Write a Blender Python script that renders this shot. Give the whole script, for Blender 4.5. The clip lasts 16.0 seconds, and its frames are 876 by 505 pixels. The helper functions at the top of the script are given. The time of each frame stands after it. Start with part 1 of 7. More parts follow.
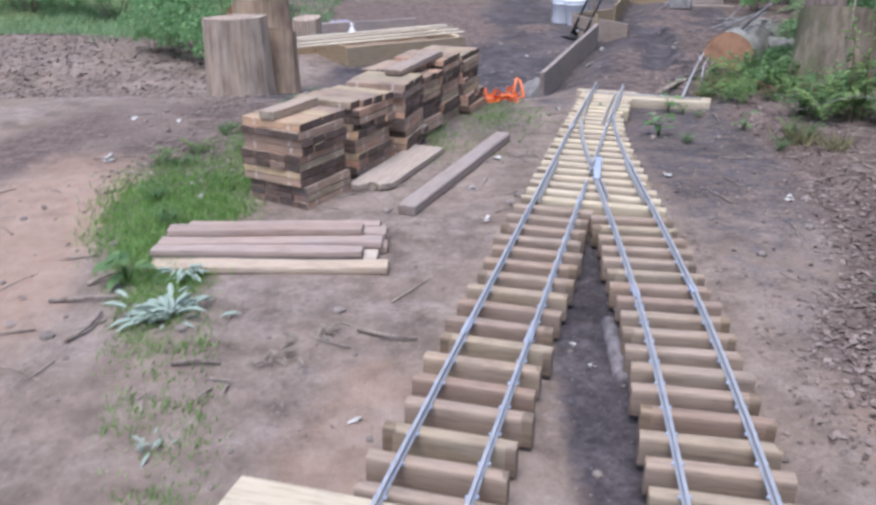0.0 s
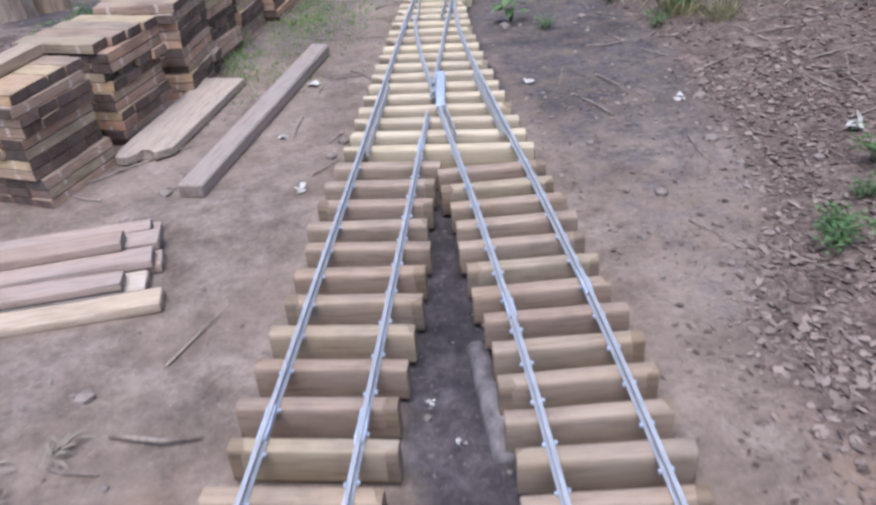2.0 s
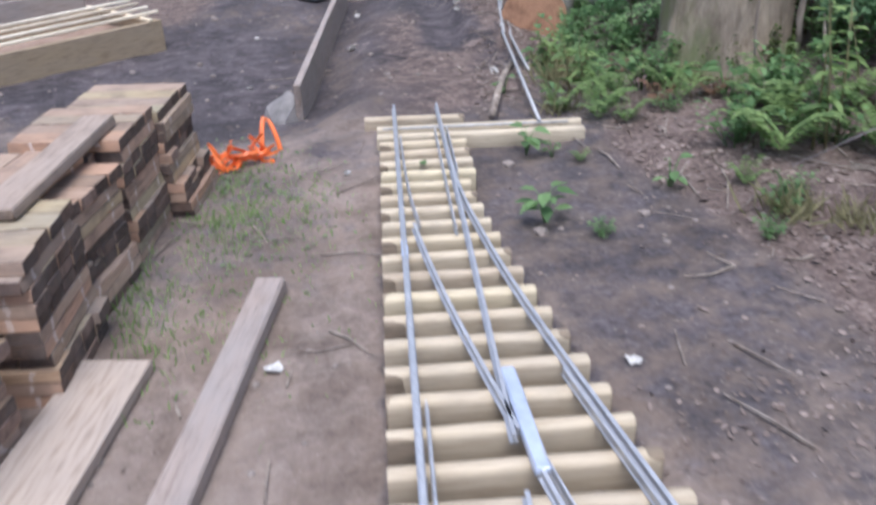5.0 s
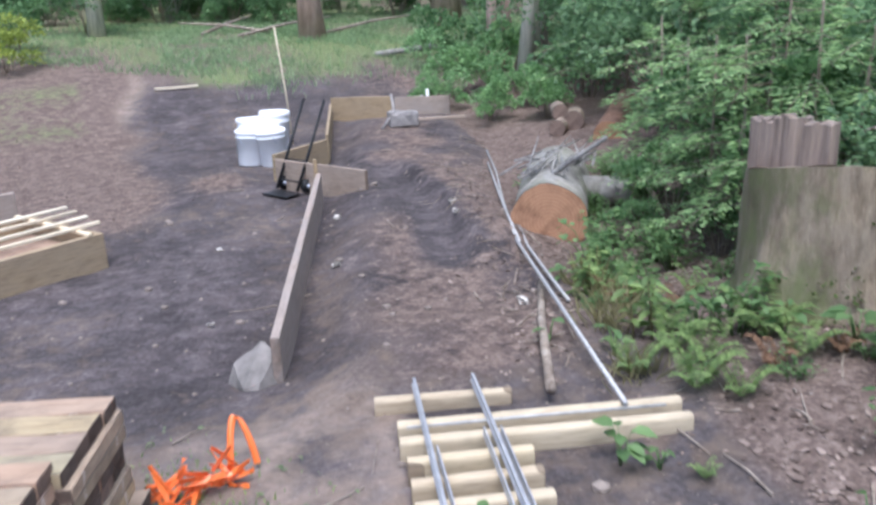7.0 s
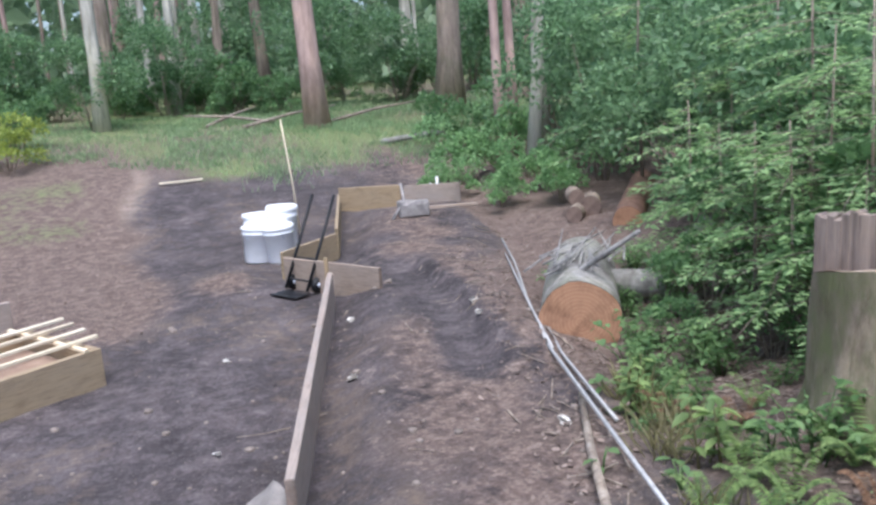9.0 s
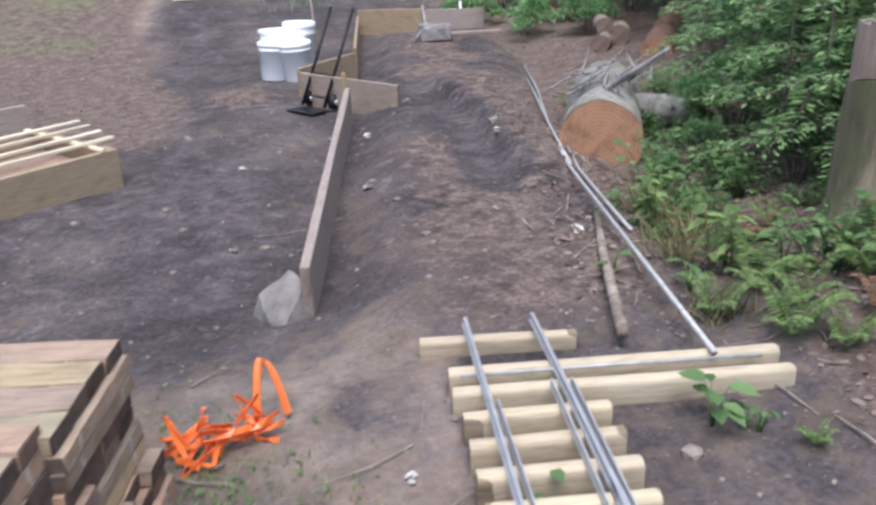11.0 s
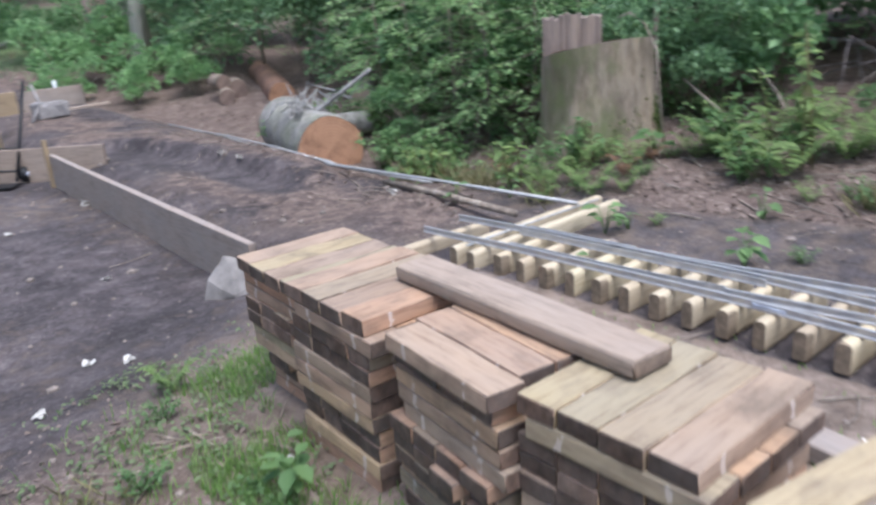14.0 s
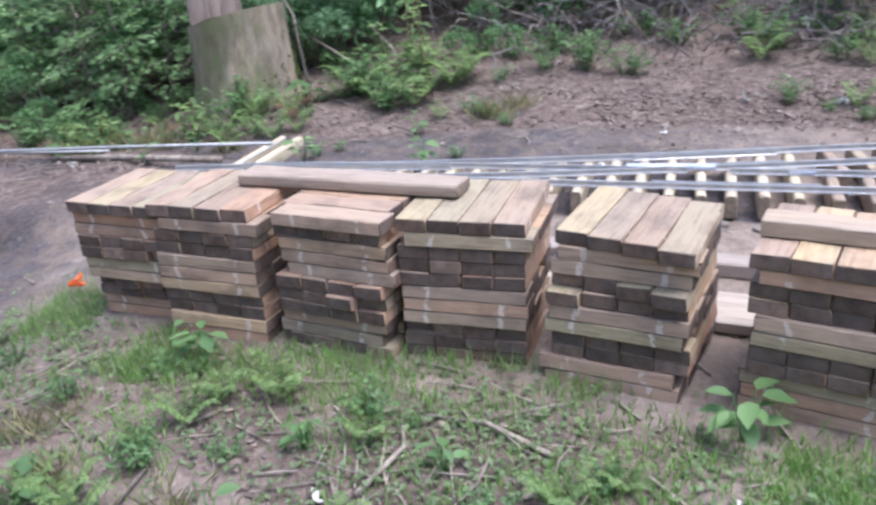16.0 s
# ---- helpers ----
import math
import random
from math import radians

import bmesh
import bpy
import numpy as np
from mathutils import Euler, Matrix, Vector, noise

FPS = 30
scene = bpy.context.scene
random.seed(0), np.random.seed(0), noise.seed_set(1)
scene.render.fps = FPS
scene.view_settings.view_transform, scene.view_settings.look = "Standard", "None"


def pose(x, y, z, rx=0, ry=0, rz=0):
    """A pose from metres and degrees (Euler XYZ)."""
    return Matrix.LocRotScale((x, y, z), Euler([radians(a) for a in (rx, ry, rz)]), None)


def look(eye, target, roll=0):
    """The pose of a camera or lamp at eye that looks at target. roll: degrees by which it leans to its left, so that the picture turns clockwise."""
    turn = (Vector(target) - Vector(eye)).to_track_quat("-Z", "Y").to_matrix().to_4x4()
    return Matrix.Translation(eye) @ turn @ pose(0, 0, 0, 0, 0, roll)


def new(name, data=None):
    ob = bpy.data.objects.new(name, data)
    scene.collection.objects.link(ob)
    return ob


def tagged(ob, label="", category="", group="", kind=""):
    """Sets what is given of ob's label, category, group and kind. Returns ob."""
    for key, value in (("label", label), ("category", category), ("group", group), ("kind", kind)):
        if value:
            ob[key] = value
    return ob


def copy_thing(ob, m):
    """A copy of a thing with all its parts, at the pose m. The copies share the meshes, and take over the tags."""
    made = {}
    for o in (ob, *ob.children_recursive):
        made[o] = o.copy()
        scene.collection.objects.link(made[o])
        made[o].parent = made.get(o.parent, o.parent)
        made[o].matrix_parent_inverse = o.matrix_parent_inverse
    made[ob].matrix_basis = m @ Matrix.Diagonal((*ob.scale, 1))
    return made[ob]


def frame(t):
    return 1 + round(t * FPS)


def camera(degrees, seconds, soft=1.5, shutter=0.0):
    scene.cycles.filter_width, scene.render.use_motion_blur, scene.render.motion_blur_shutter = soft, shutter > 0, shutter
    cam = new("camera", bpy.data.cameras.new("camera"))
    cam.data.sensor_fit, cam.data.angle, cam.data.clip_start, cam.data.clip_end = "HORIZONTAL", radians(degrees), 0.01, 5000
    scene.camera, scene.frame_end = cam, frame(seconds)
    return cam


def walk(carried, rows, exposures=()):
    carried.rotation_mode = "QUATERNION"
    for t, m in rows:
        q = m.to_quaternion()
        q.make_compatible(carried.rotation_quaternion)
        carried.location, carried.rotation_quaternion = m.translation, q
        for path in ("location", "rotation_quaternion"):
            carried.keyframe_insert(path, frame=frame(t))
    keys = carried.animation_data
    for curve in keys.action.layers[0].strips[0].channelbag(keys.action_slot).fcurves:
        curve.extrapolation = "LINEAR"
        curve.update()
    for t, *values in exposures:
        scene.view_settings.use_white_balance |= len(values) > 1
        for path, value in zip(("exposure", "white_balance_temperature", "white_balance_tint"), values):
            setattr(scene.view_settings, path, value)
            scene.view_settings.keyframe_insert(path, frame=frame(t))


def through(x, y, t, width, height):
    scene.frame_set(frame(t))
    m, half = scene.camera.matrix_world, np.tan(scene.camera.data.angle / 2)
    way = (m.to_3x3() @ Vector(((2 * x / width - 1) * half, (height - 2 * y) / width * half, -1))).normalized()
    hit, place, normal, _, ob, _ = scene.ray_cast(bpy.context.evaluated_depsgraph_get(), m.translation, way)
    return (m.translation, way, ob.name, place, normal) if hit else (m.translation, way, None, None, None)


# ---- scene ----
cam = camera(55.9, 16.0, soft=2.7, shutter=0.5)
METRES, EYE, TILT, LEAN, TURN = 8.05, 1.38, -23.0, 0.0, 0.0
ROWS = [
    (0.0, 0.0, 0.0, 0.0, -0.0, -0.0, 0.0),
    (0.5, 0.0101, 0.0181, 0.0107, -1.63, 0.72, 2.99),
    (1.0, 0.022, 0.0479, 0.0225, -3.41, -0.79, 4.77),
    (1.5, 0.0279, 0.0842, 0.032, -7.14, -6.44, 6.31),
    (2.0, 0.0347, 0.1194, 0.0443, -9.01, -9.81, 8.1),
    (2.5, 0.042, 0.1544, 0.0587, -8.94, -10.61, 7.45),
    (3.0, 0.0393, 0.1846, 0.0715, -9.34, -11.2, 5.9),
    (3.5, 0.0344, 0.2138, 0.0849, -12.36, -11.78, 5.99),
    (6.0, 0.0198, 0.3955, 0.1586, -19.44, -0.24, 10.47),
    (6.5, 0.029, 0.4313, 0.1773, -20.63, 1.95, 10.61),
    (7.0, 0.0425, 0.4597, 0.1924, -20.59, 3.93, 10.78),
    (7.5, 0.0467, 0.4816, 0.2064, -20.57, 7.01, 10.64),
    (8.0, 0.0456, 0.4946, 0.2165, -20.43, 10.03, 11.46),
    (10.5, 0.0597, 0.5099, 0.2056, -19.54, 2.86, 12.29),
    (11.0, 0.0479, 0.5097, 0.1966, -19.1, -1.05, 9.9),
    (11.5, 0.0181, 0.4851, 0.1829, -19.65, 0.94, 9.27),
    (12.0, -0.0162, 0.4738, 0.1798, -20.37, 0.68, 8.2),
    (12.5, -0.0542, 0.4871, 0.1847, -30.99, -0.36, 15.36),
    (13.0, -0.1018, 0.4984, 0.1872, -37.48, -0.14, 18.16),
    (13.5, -0.142, 0.5213, 0.1865, -44.76, -2.24, 20.28),
    (14.0, -0.1943, 0.5254, 0.1909, -54.02, -5.83, 23.27),
    (14.5, -0.2397, 0.5318, 0.1985, -62.78, -10.16, 25.05),
    (15.0, -0.2659, 0.549, 0.2053, -70.8, -13.98, 27.48),
    (15.5, -0.3034, 0.5569, 0.2108, -81.71, -19.11, 27.7),
    (16.0, -0.3141, 0.568, 0.217, -88.34, -22.23, 27.08),
    (16.5, -0.3248, 0.579, 0.223, -94.97, -25.3, 26.5),
]
walk(cam, [(t, pose(0, 0, EYE, TILT, LEAN, TURN) @ pose(METRES * x, METRES * y, METRES * z, 90 + pitch, roll, yaw)) for t, x, y, z, yaw, pitch, roll in ROWS],
     exposures=[(0.0, 0.57, 5450, 13), (4.0, 0.57, 5450, 12), (8.0, 0.90, 5550, 10), (11.0, 0.68, 5720, 10), (12.0, 0.75, 5550, 10), (14.0, 0.80, 5550, 9), (16.0, 1.10, 5430, 12)])

# ---- world and light: bright overcast sky over a clearing in the woods ----
world = bpy.data.worlds.new("overcast")
scene.world = world
world.use_nodes = True
wn = world.node_tree
sky = wn.nodes.new("ShaderNodeTexSky")
sky.sky_type, sky.sun_disc = "NISHITA", False
sky.sun_elevation, sky.sun_rotation = radians(70), radians(203)
sky.air_density, sky.dust_density = 1.0, 4.0
wn.links.new(sky.outputs["Color"], wn.nodes["Background"].inputs["Color"])
wn.nodes["Background"].inputs["Strength"].default_value = 0.15
sun_data = bpy.data.lights.new("sun", "SUN")
sun_data.energy, sun_data.angle, sun_data.color = 2.0, radians(40), (1.0, 0.95, 0.88)
sun = new("sun", sun_data)
sun.matrix_world = look((-1.8, -4.2, 13), (0, 0, 0))


# ---- materials ----
class Nodes:
    """Short hand for building one node material."""

    def __init__(self, name, rough=0.8, metal=0.0):
        self.m = bpy.data.materials.new(name)
        self.m.use_nodes = True
        self.t = self.m.node_tree
        self.b = self.t.nodes["Principled BSDF"]
        self.b.inputs["Roughness"].default_value = rough
        self.b.inputs["Metallic"].default_value = metal
        self.b.inputs["Specular IOR Level"].default_value = 0.3

    def n(self, kind, **values):
        node = self.t.nodes.new("ShaderNode" + kind)
        for k, v in values.items():
            node.inputs[k].default_value = v
        return node

    def link(self, a, b):
        self.t.links.new(a, b)

    def coords(self, scale=(1, 1, 1), space="Object"):
        c, mp = self.n("TexCoord"), self.n("Mapping")
        mp.inputs["Scale"].default_value = scale
        self.link(c.outputs[space], mp.inputs["Vector"])
        return mp.outputs["Vector"]

    def shifted(self, scale):
        """Object coordinates moved by the object's own random number, so that no two pieces are alike."""
        c, mp, oi, mu = self.n("TexCoord"), self.n("Mapping"), self.n("ObjectInfo"), self.n("Math")
        mu.operation = "MULTIPLY"
        mu.inputs[1].default_value = 37.0
        self.link(oi.outputs["Random"], mu.inputs[0])
        self.link(c.outputs["Object"], mp.inputs["Vector"])
        self.link(mu.outputs[0], mp.inputs["Location"])
        mp.inputs["Scale"].default_value = scale
        return mp.outputs["Vector"]

    def noise(self, vec, scale, detail=6.0, rough=0.6):
        nz = self.n("TexNoise", Scale=scale, Detail=detail, Roughness=rough)
        self.link(vec, nz.inputs["Vector"])
        return nz.outputs["Fac"]

    def ramp(self, fac, stops):
        r = self.n("ValToRGB")
        el = r.color_ramp.elements
        while len(el) < len(stops):
            el.new(0.5)
        for e, (p, c) in zip(el, stops):
            e.position, e.color = p, (*c, 1)
        self.link(fac, r.inputs["Fac"])
        return r.outputs["Color"]

    def mix(self, fac, a, b, kind="MIX"):
        mx = self.n("Mix")
        mx.data_type, mx.blend_type = "RGBA", kind
        for slot, v in ((0, fac), (6, a), (7, b)):
            if isinstance(v, (int, float)):
                mx.inputs[slot].default_value = v
            elif isinstance(v, tuple):
                mx.inputs[slot].default_value = (*v, 1)
            else:
                self.link(v, mx.inputs[slot])
        return mx.outputs[2]

    def math(self, op, a, b=0.0):
        m = self.n("Math")
        m.operation = op
        for i, v in enumerate((a, b)):
            if isinstance(v, (int, float)):
                m.inputs[i].default_value = v
            else:
                self.link(v, m.inputs[i])
        return m.outputs[0]

    def bump(self, fac, strength, dist):
        bp = self.n("Bump", Strength=strength, Distance=dist)
        self.link(fac, bp.inputs["Height"])
        self.link(bp.outputs["Normal"], self.b.inputs["Normal"])

    def colour(self, c):
        self.link(c, self.b.inputs["Base Color"])
        return self.m


def wood(name, light, dark, grey=0.0, stain=0.5, tints=None, end=None, drips=False):
    """Sawn timber with its grain along local x, tinted piece by piece."""
    w = Nodes(name, 0.75)
    grain = w.noise(w.shifted((2.2, 26, 26)), 4.0, 7, 0.65)
    blot = w.noise(w.shifted((1, 1.5, 1.5)), 7.0, 4, 0.6)
    col = w.ramp(grain, [(0.3, dark), (0.5, light), (0.75, tuple(min(1, 1.12 * v) for v in light))])
    oi = w.n("ObjectInfo")
    tint = w.ramp(oi.outputs["Random"], tints or [(0.0, (0.82, 0.78, 0.74)), (0.5, (1, 1, 1)), (1.0, (1.05, 0.98, 0.86))])
    col = w.mix(1.0, col, tint, "MULTIPLY")
    spots = w.ramp(blot, [(0.5, (0, 0, 0)), (0.72, (1, 1, 1))])
    col = w.mix(w.math("MULTIPLY", spots, stain), col, tuple(0.42 * v for v in dark))
    if end:
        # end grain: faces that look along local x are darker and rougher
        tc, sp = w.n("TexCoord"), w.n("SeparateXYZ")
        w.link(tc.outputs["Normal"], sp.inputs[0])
        across = w.math("GREATER_THAN", w.math("ABSOLUTE", sp.outputs[0]), 0.25)
        ring = w.noise(w.shifted((0.2, 1, 1)), 30.0, 5, 0.7)
        ends = w.ramp(ring, [(0.35, tuple(0.45 * v for v in end)), (0.65, end)])
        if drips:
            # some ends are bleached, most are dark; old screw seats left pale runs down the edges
            own = w.math("FRACT", w.math("MULTIPLY", oi.outputs["Random"], 9.7))
            ends = w.mix(1.0, ends, w.ramp(own, [(0.0, (0.6, 0.6, 0.6)), (0.7, (1, 1, 1)), (0.85, (1.25, 1.22, 1.2)), (1.0, (2.0, 2.0, 2.0))]), "MULTIPLY")
            px = w.n("SeparateXYZ")
            w.link(tc.outputs["Object"], px.inputs[0])
            wander = w.math("MULTIPLY", w.math("SUBTRACT", w.noise(w.shifted((0.3, 1, 1)), 18.0, 3, 0.5), 0.5), 0.05)
            seat = w.math("ABSOLUTE", w.math("SUBTRACT", w.math("ABSOLUTE", w.math("ADD", px.outputs[0], wander)), 0.107))
            run = w.math("MULTIPLY", w.math("LESS_THAN", seat, 0.0075), w.math("GREATER_THAN", w.math("ABSOLUTE", sp.outputs[1]), 0.8))
            run = w.math("MULTIPLY", run, w.math("GREATER_THAN", w.noise(w.shifted((1, 1, 1)), 40.0, 3, 0.6), 0.47))
            col = w.mix(w.math("MULTIPLY", run, 0.65), col, (0.64, 0.58, 0.52))
            # weathered hue by facing, plus light balance in colour: tops darkened, sides lifted
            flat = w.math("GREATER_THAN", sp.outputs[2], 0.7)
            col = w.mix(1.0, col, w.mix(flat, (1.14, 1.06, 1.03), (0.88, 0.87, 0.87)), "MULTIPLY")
        col = w.mix(across, col, ends)
    if grey:
        worn = w.ramp(w.noise(w.shifted((1, 3, 3)), 3.0, 5, 0.7), [(0.35, (0, 0, 0)), (0.65, (1, 1, 1))])
        col = w.mix(w.math("MULTIPLY", worn, grey), col, (0.3, 0.27, 0.25))
    w.bump(grain, 0.35, 0.004)
    return w.colour(col)


def plain(name, c, rough=0.6, metal=0.0, vary=0.25, scale=14.0, bump=0.1):
    w = Nodes(name, rough, metal)
    nz = w.noise(w.shifted((1, 1, 1)), scale, 6, 0.65)
    w.bump(nz, bump, 0.003)
    return w.colour(w.ramp(nz, [(0.3, tuple(v * (1 - vary) for v in c)), (0.7, tuple(min(1, v * (1 + vary)) for v in c))]))


def foliage(name, dark, light, rough=0.55, gloss=0.45, through=0.48):
    """Leaves: every leaf its own shade; some of the light comes through."""
    w = Nodes(name, rough)
    w.b.inputs["Specular IOR Level"].default_value = gloss
    g = w.n("NewGeometry")
    patch = w.noise(w.coords((1, 1, 1)), 2.0, 3, 0.5)
    mixv = w.math("ADD", w.math("MULTIPLY", g.outputs["Random Per Island"], 0.65), w.math("MULTIPLY", patch, 0.5))
    col = w.ramp(mixv, [(0.2, dark), (0.62, tuple((a + b) / 2 for a, b in zip(dark, light))), (0.95, light)])
    w.colour(col)
    tr = w.n("BsdfTranslucent")
    w.link(col, tr.inputs["Color"])
    ms = w.n("MixShader")
    ms.inputs[0].default_value = through
    w.link(w.b.outputs[0], ms.inputs[1])
    w.link(tr.outputs[0], ms.inputs[2])
    w.link(ms.outputs[0], w.t.nodes["Material Output"].inputs["Surface"])
    return w.m


def bark(name, dark, light, moss=0.0, scale=9.0, stretch=0.16):
    w = Nodes(name, 0.9)
    v = w.shifted((1, 1, stretch))
    ridge = w.noise(v, scale * 2.2, 8, 0.7)
    col = w.ramp(ridge, [(0.34, dark), (0.5, tuple((a + b) / 2 for a, b in zip(dark, light))), (0.68, light)])
    blot = w.ramp(w.noise(w.shifted((1, 1, 0.5)), scale * 0.5, 4, 0.6), [(0.34, (0.74, 0.72, 0.72)), (0.5, (1, 1, 1)), (0.68, (1.2, 1.17, 1.1))])
    col = w.mix(1.0, col, blot, "MULTIPLY")
    if moss:
        spots = w.ramp(w.noise(w.shifted((1, 1, 0.6)), 3.2, 6, 0.7), [(0.46, (0, 0, 0)), (0.62, (1, 1, 1))])
        col = w.mix(w.math("MULTIPLY", spots, moss), col, (0.15, 0.17, 0.07))
    w.bump(ridge, 0.9, 0.02)
    return w.colour(col)


def soil_material():
    """Trodden earth; the colour attribute holds dark topsoil with some painted shade, leaf mould and moss, each a patch
    with its own shape.
    """
    w = Nodes("earth", 0.95)
    v = w.coords((1, 1, 1))
    fine, mid, big = w.noise(v, 42.0, 8, 0.7), w.noise(v, 9.0, 6, 0.62), w.noise(v, 1.6, 5, 0.6)
    tan = w.ramp(w.math("ADD", w.math("MULTIPLY", mid, 0.6), w.math("MULTIPLY", fine, 0.4)),
                 [(0.3, (0.10, 0.074, 0.058)), (0.46, (0.20, 0.152, 0.122)), (0.6, (0.30, 0.238, 0.195)), (0.75, (0.42, 0.34, 0.28))])
    orange = w.mix(w.math("MULTIPLY", w.ramp(big, [(0.44, (0, 0, 0)), (0.62, (1, 1, 1))]), 0.6), tan, w.mix(mid, (0.185, 0.133, 0.098), (0.345, 0.262, 0.20)))
    pale = w.ramp(w.noise(v, 0.9, 5, 0.65), [(0.5, (0, 0, 0)), (0.68, (1, 1, 1))])
    orange = w.mix(w.math("MULTIPLY", pale, 0.55), orange, w.mix(fine, (0.30, 0.235, 0.195), (0.46, 0.375, 0.32)))
    scuff = w.ramp(w.noise(v, 4.2, 7, 0.72), [(0.56, (0, 0, 0)), (0.66, (1, 1, 1))])
    orange = w.mix(w.math("MULTIPLY", scuff, 0.5), orange, (0.12, 0.09, 0.072))
    smear = w.ramp(w.noise(v, 3.4, 5, 0.58), [(0.34, (0.70, 0.69, 0.68)), (0.5, (1.0, 1.0, 1.0)), (0.66, (1.14, 1.15, 1.17))])
    orange = w.mix(0.85, orange, smear, "MULTIPLY")
    dark = w.ramp(w.math("ADD", w.math("MULTIPLY", mid, 0.5), w.math("MULTIPLY", fine, 0.5)),
                  [(0.32, (0.026, 0.021, 0.022)), (0.5, (0.069, 0.058, 0.059)), (0.7, (0.158, 0.137, 0.136))])
    clods = w.ramp(w.noise(v, 2.4, 6, 0.68), [(0.34, (0.62, 0.61, 0.61)), (0.5, (0.98, 0.97, 0.98)), (0.66, (1.55, 1.5, 1.48))])
    dark = w.mix(1.0, dark, clods, "MULTIPLY")
    mould = w.ramp(w.math("ADD", w.math("MULTIPLY", mid, 0.4), w.math("MULTIPLY", fine, 0.6)),
                   [(0.34, (0.045, 0.032, 0.027)), (0.5, (0.14, 0.10, 0.083)), (0.66, (0.29, 0.225, 0.19))])
    moss = w.ramp(fine, [(0.35, (0.075, 0.095, 0.035)), (0.65, (0.21, 0.25, 0.105))])
    at = w.n("Attribute")
    at.attribute_name = "soil"
    sp = w.n("SeparateColor")
    w.link(at.outputs["Color"], sp.inputs[0])

    def edge(channel):
        s = w.math("ADD", sp.outputs[channel], w.math("MULTIPLY", w.math("SUBTRACT", mid, 0.5), 0.9))
        return w.ramp(s, [(0.35, (0, 0, 0)), (0.65, (1, 1, 1))])

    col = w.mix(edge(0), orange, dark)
    col = w.mix(edge(1), col, mould)
    col = w.mix(edge(2), col, moss)
    clay = w.mix(mid, (0.26, 0.162, 0.105), (0.49, 0.345, 0.255))
    worn = w.math("ADD", at.outputs["Alpha"], w.math("MULTIPLY", w.math("SUBTRACT", w.noise(v, 3.1, 6, 0.65), 0.5), 0.9))
    col = w.mix(w.math("MULTIPLY", w.ramp(worn, [(0.35, (0, 0, 0)), (0.75, (1, 1, 1))]), 0.7), col, clay)
    crumbs = w.ramp(w.noise(v, 75.0, 3, 0.5), [(0.66, (0, 0, 0)), (0.74, (1, 1, 1))])
    col = w.mix(w.math("MULTIPLY", crumbs, 0.5), col, (0.42, 0.36, 0.31))
    w.bump(w.math("ADD", w.math("MULTIPLY", mid, 0.7), w.math("MULTIPLY", fine, 0.5)), 0.9, 0.03)
    return w.colour(col)


EARTH = soil_material()
TIE_WOOD = wood("fresh_tie_wood", (0.52, 0.45, 0.335), (0.37, 0.30, 0.21), 0.1, 0.3, [(0.0, (0.78, 0.72, 0.68)), (0.35, (1, 0.97, 0.92)), (0.7, (0.9, 0.84, 0.78)), (1.0, (1.1, 1.08, 0.95))], end=(0.30, 0.23, 0.155))
OLD_TIE = wood("brown_tie_wood", (0.335, 0.265, 0.20), (0.205, 0.15, 0.108), 0.25, 0.5, [(0.0, (0.82, 0.70, 0.64)), (0.3, (1.05, 1.0, 0.94)), (0.5, (0.95, 0.84, 0.78)), (0.7, (1.08, 1.08, 0.92)), (0.85, (0.9, 0.84, 0.8)), (1.0, (1.18, 1.08, 0.92))], end=(0.3, 0.21, 0.13))
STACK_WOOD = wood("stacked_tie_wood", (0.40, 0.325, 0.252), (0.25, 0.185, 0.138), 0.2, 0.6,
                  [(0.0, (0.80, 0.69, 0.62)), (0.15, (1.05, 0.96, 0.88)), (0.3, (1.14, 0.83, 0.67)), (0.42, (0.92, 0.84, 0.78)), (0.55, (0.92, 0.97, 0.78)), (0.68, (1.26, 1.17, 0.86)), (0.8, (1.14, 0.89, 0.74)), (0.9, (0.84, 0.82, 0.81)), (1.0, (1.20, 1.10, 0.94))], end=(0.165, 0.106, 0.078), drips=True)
GREY_PLANK = wood("weathered_plank", (0.37, 0.305, 0.265), (0.24, 0.19, 0.16), 0.5, 0.3, None, end=(0.3, 0.22, 0.17))
LIGHT_PLANK = wood("pale_plank", (0.50, 0.42, 0.35), (0.34, 0.27, 0.215), 0.25, 0.25, None, end=(0.42, 0.34, 0.26))
PINK_PLANK = wood("pinkish_plank", (0.405, 0.305, 0.25), (0.255, 0.18, 0.14), 0.4, 0.3, None, end=(0.3, 0.25, 0.22))
YELLOW_PLANK = wood("yellowish_plank", (0.46, 0.37, 0.28), (0.32, 0.24, 0.17), 0.25, 0.3, None, end=(0.42, 0.34, 0.24))
BROWN_BOARD = wood("brown_board", (0.345, 0.265, 0.205), (0.225, 0.165, 0.125), 0.2, 0.4, [(0.0, (1, 1, 1)), (1.0, (1, 1, 1))], end=(0.24, 0.17, 0.12))
FORM_WOOD = wood("formwork_board", (0.335, 0.255, 0.16), (0.22, 0.16, 0.10), 0.15, 0.3, None, end=(0.4, 0.3, 0.17))
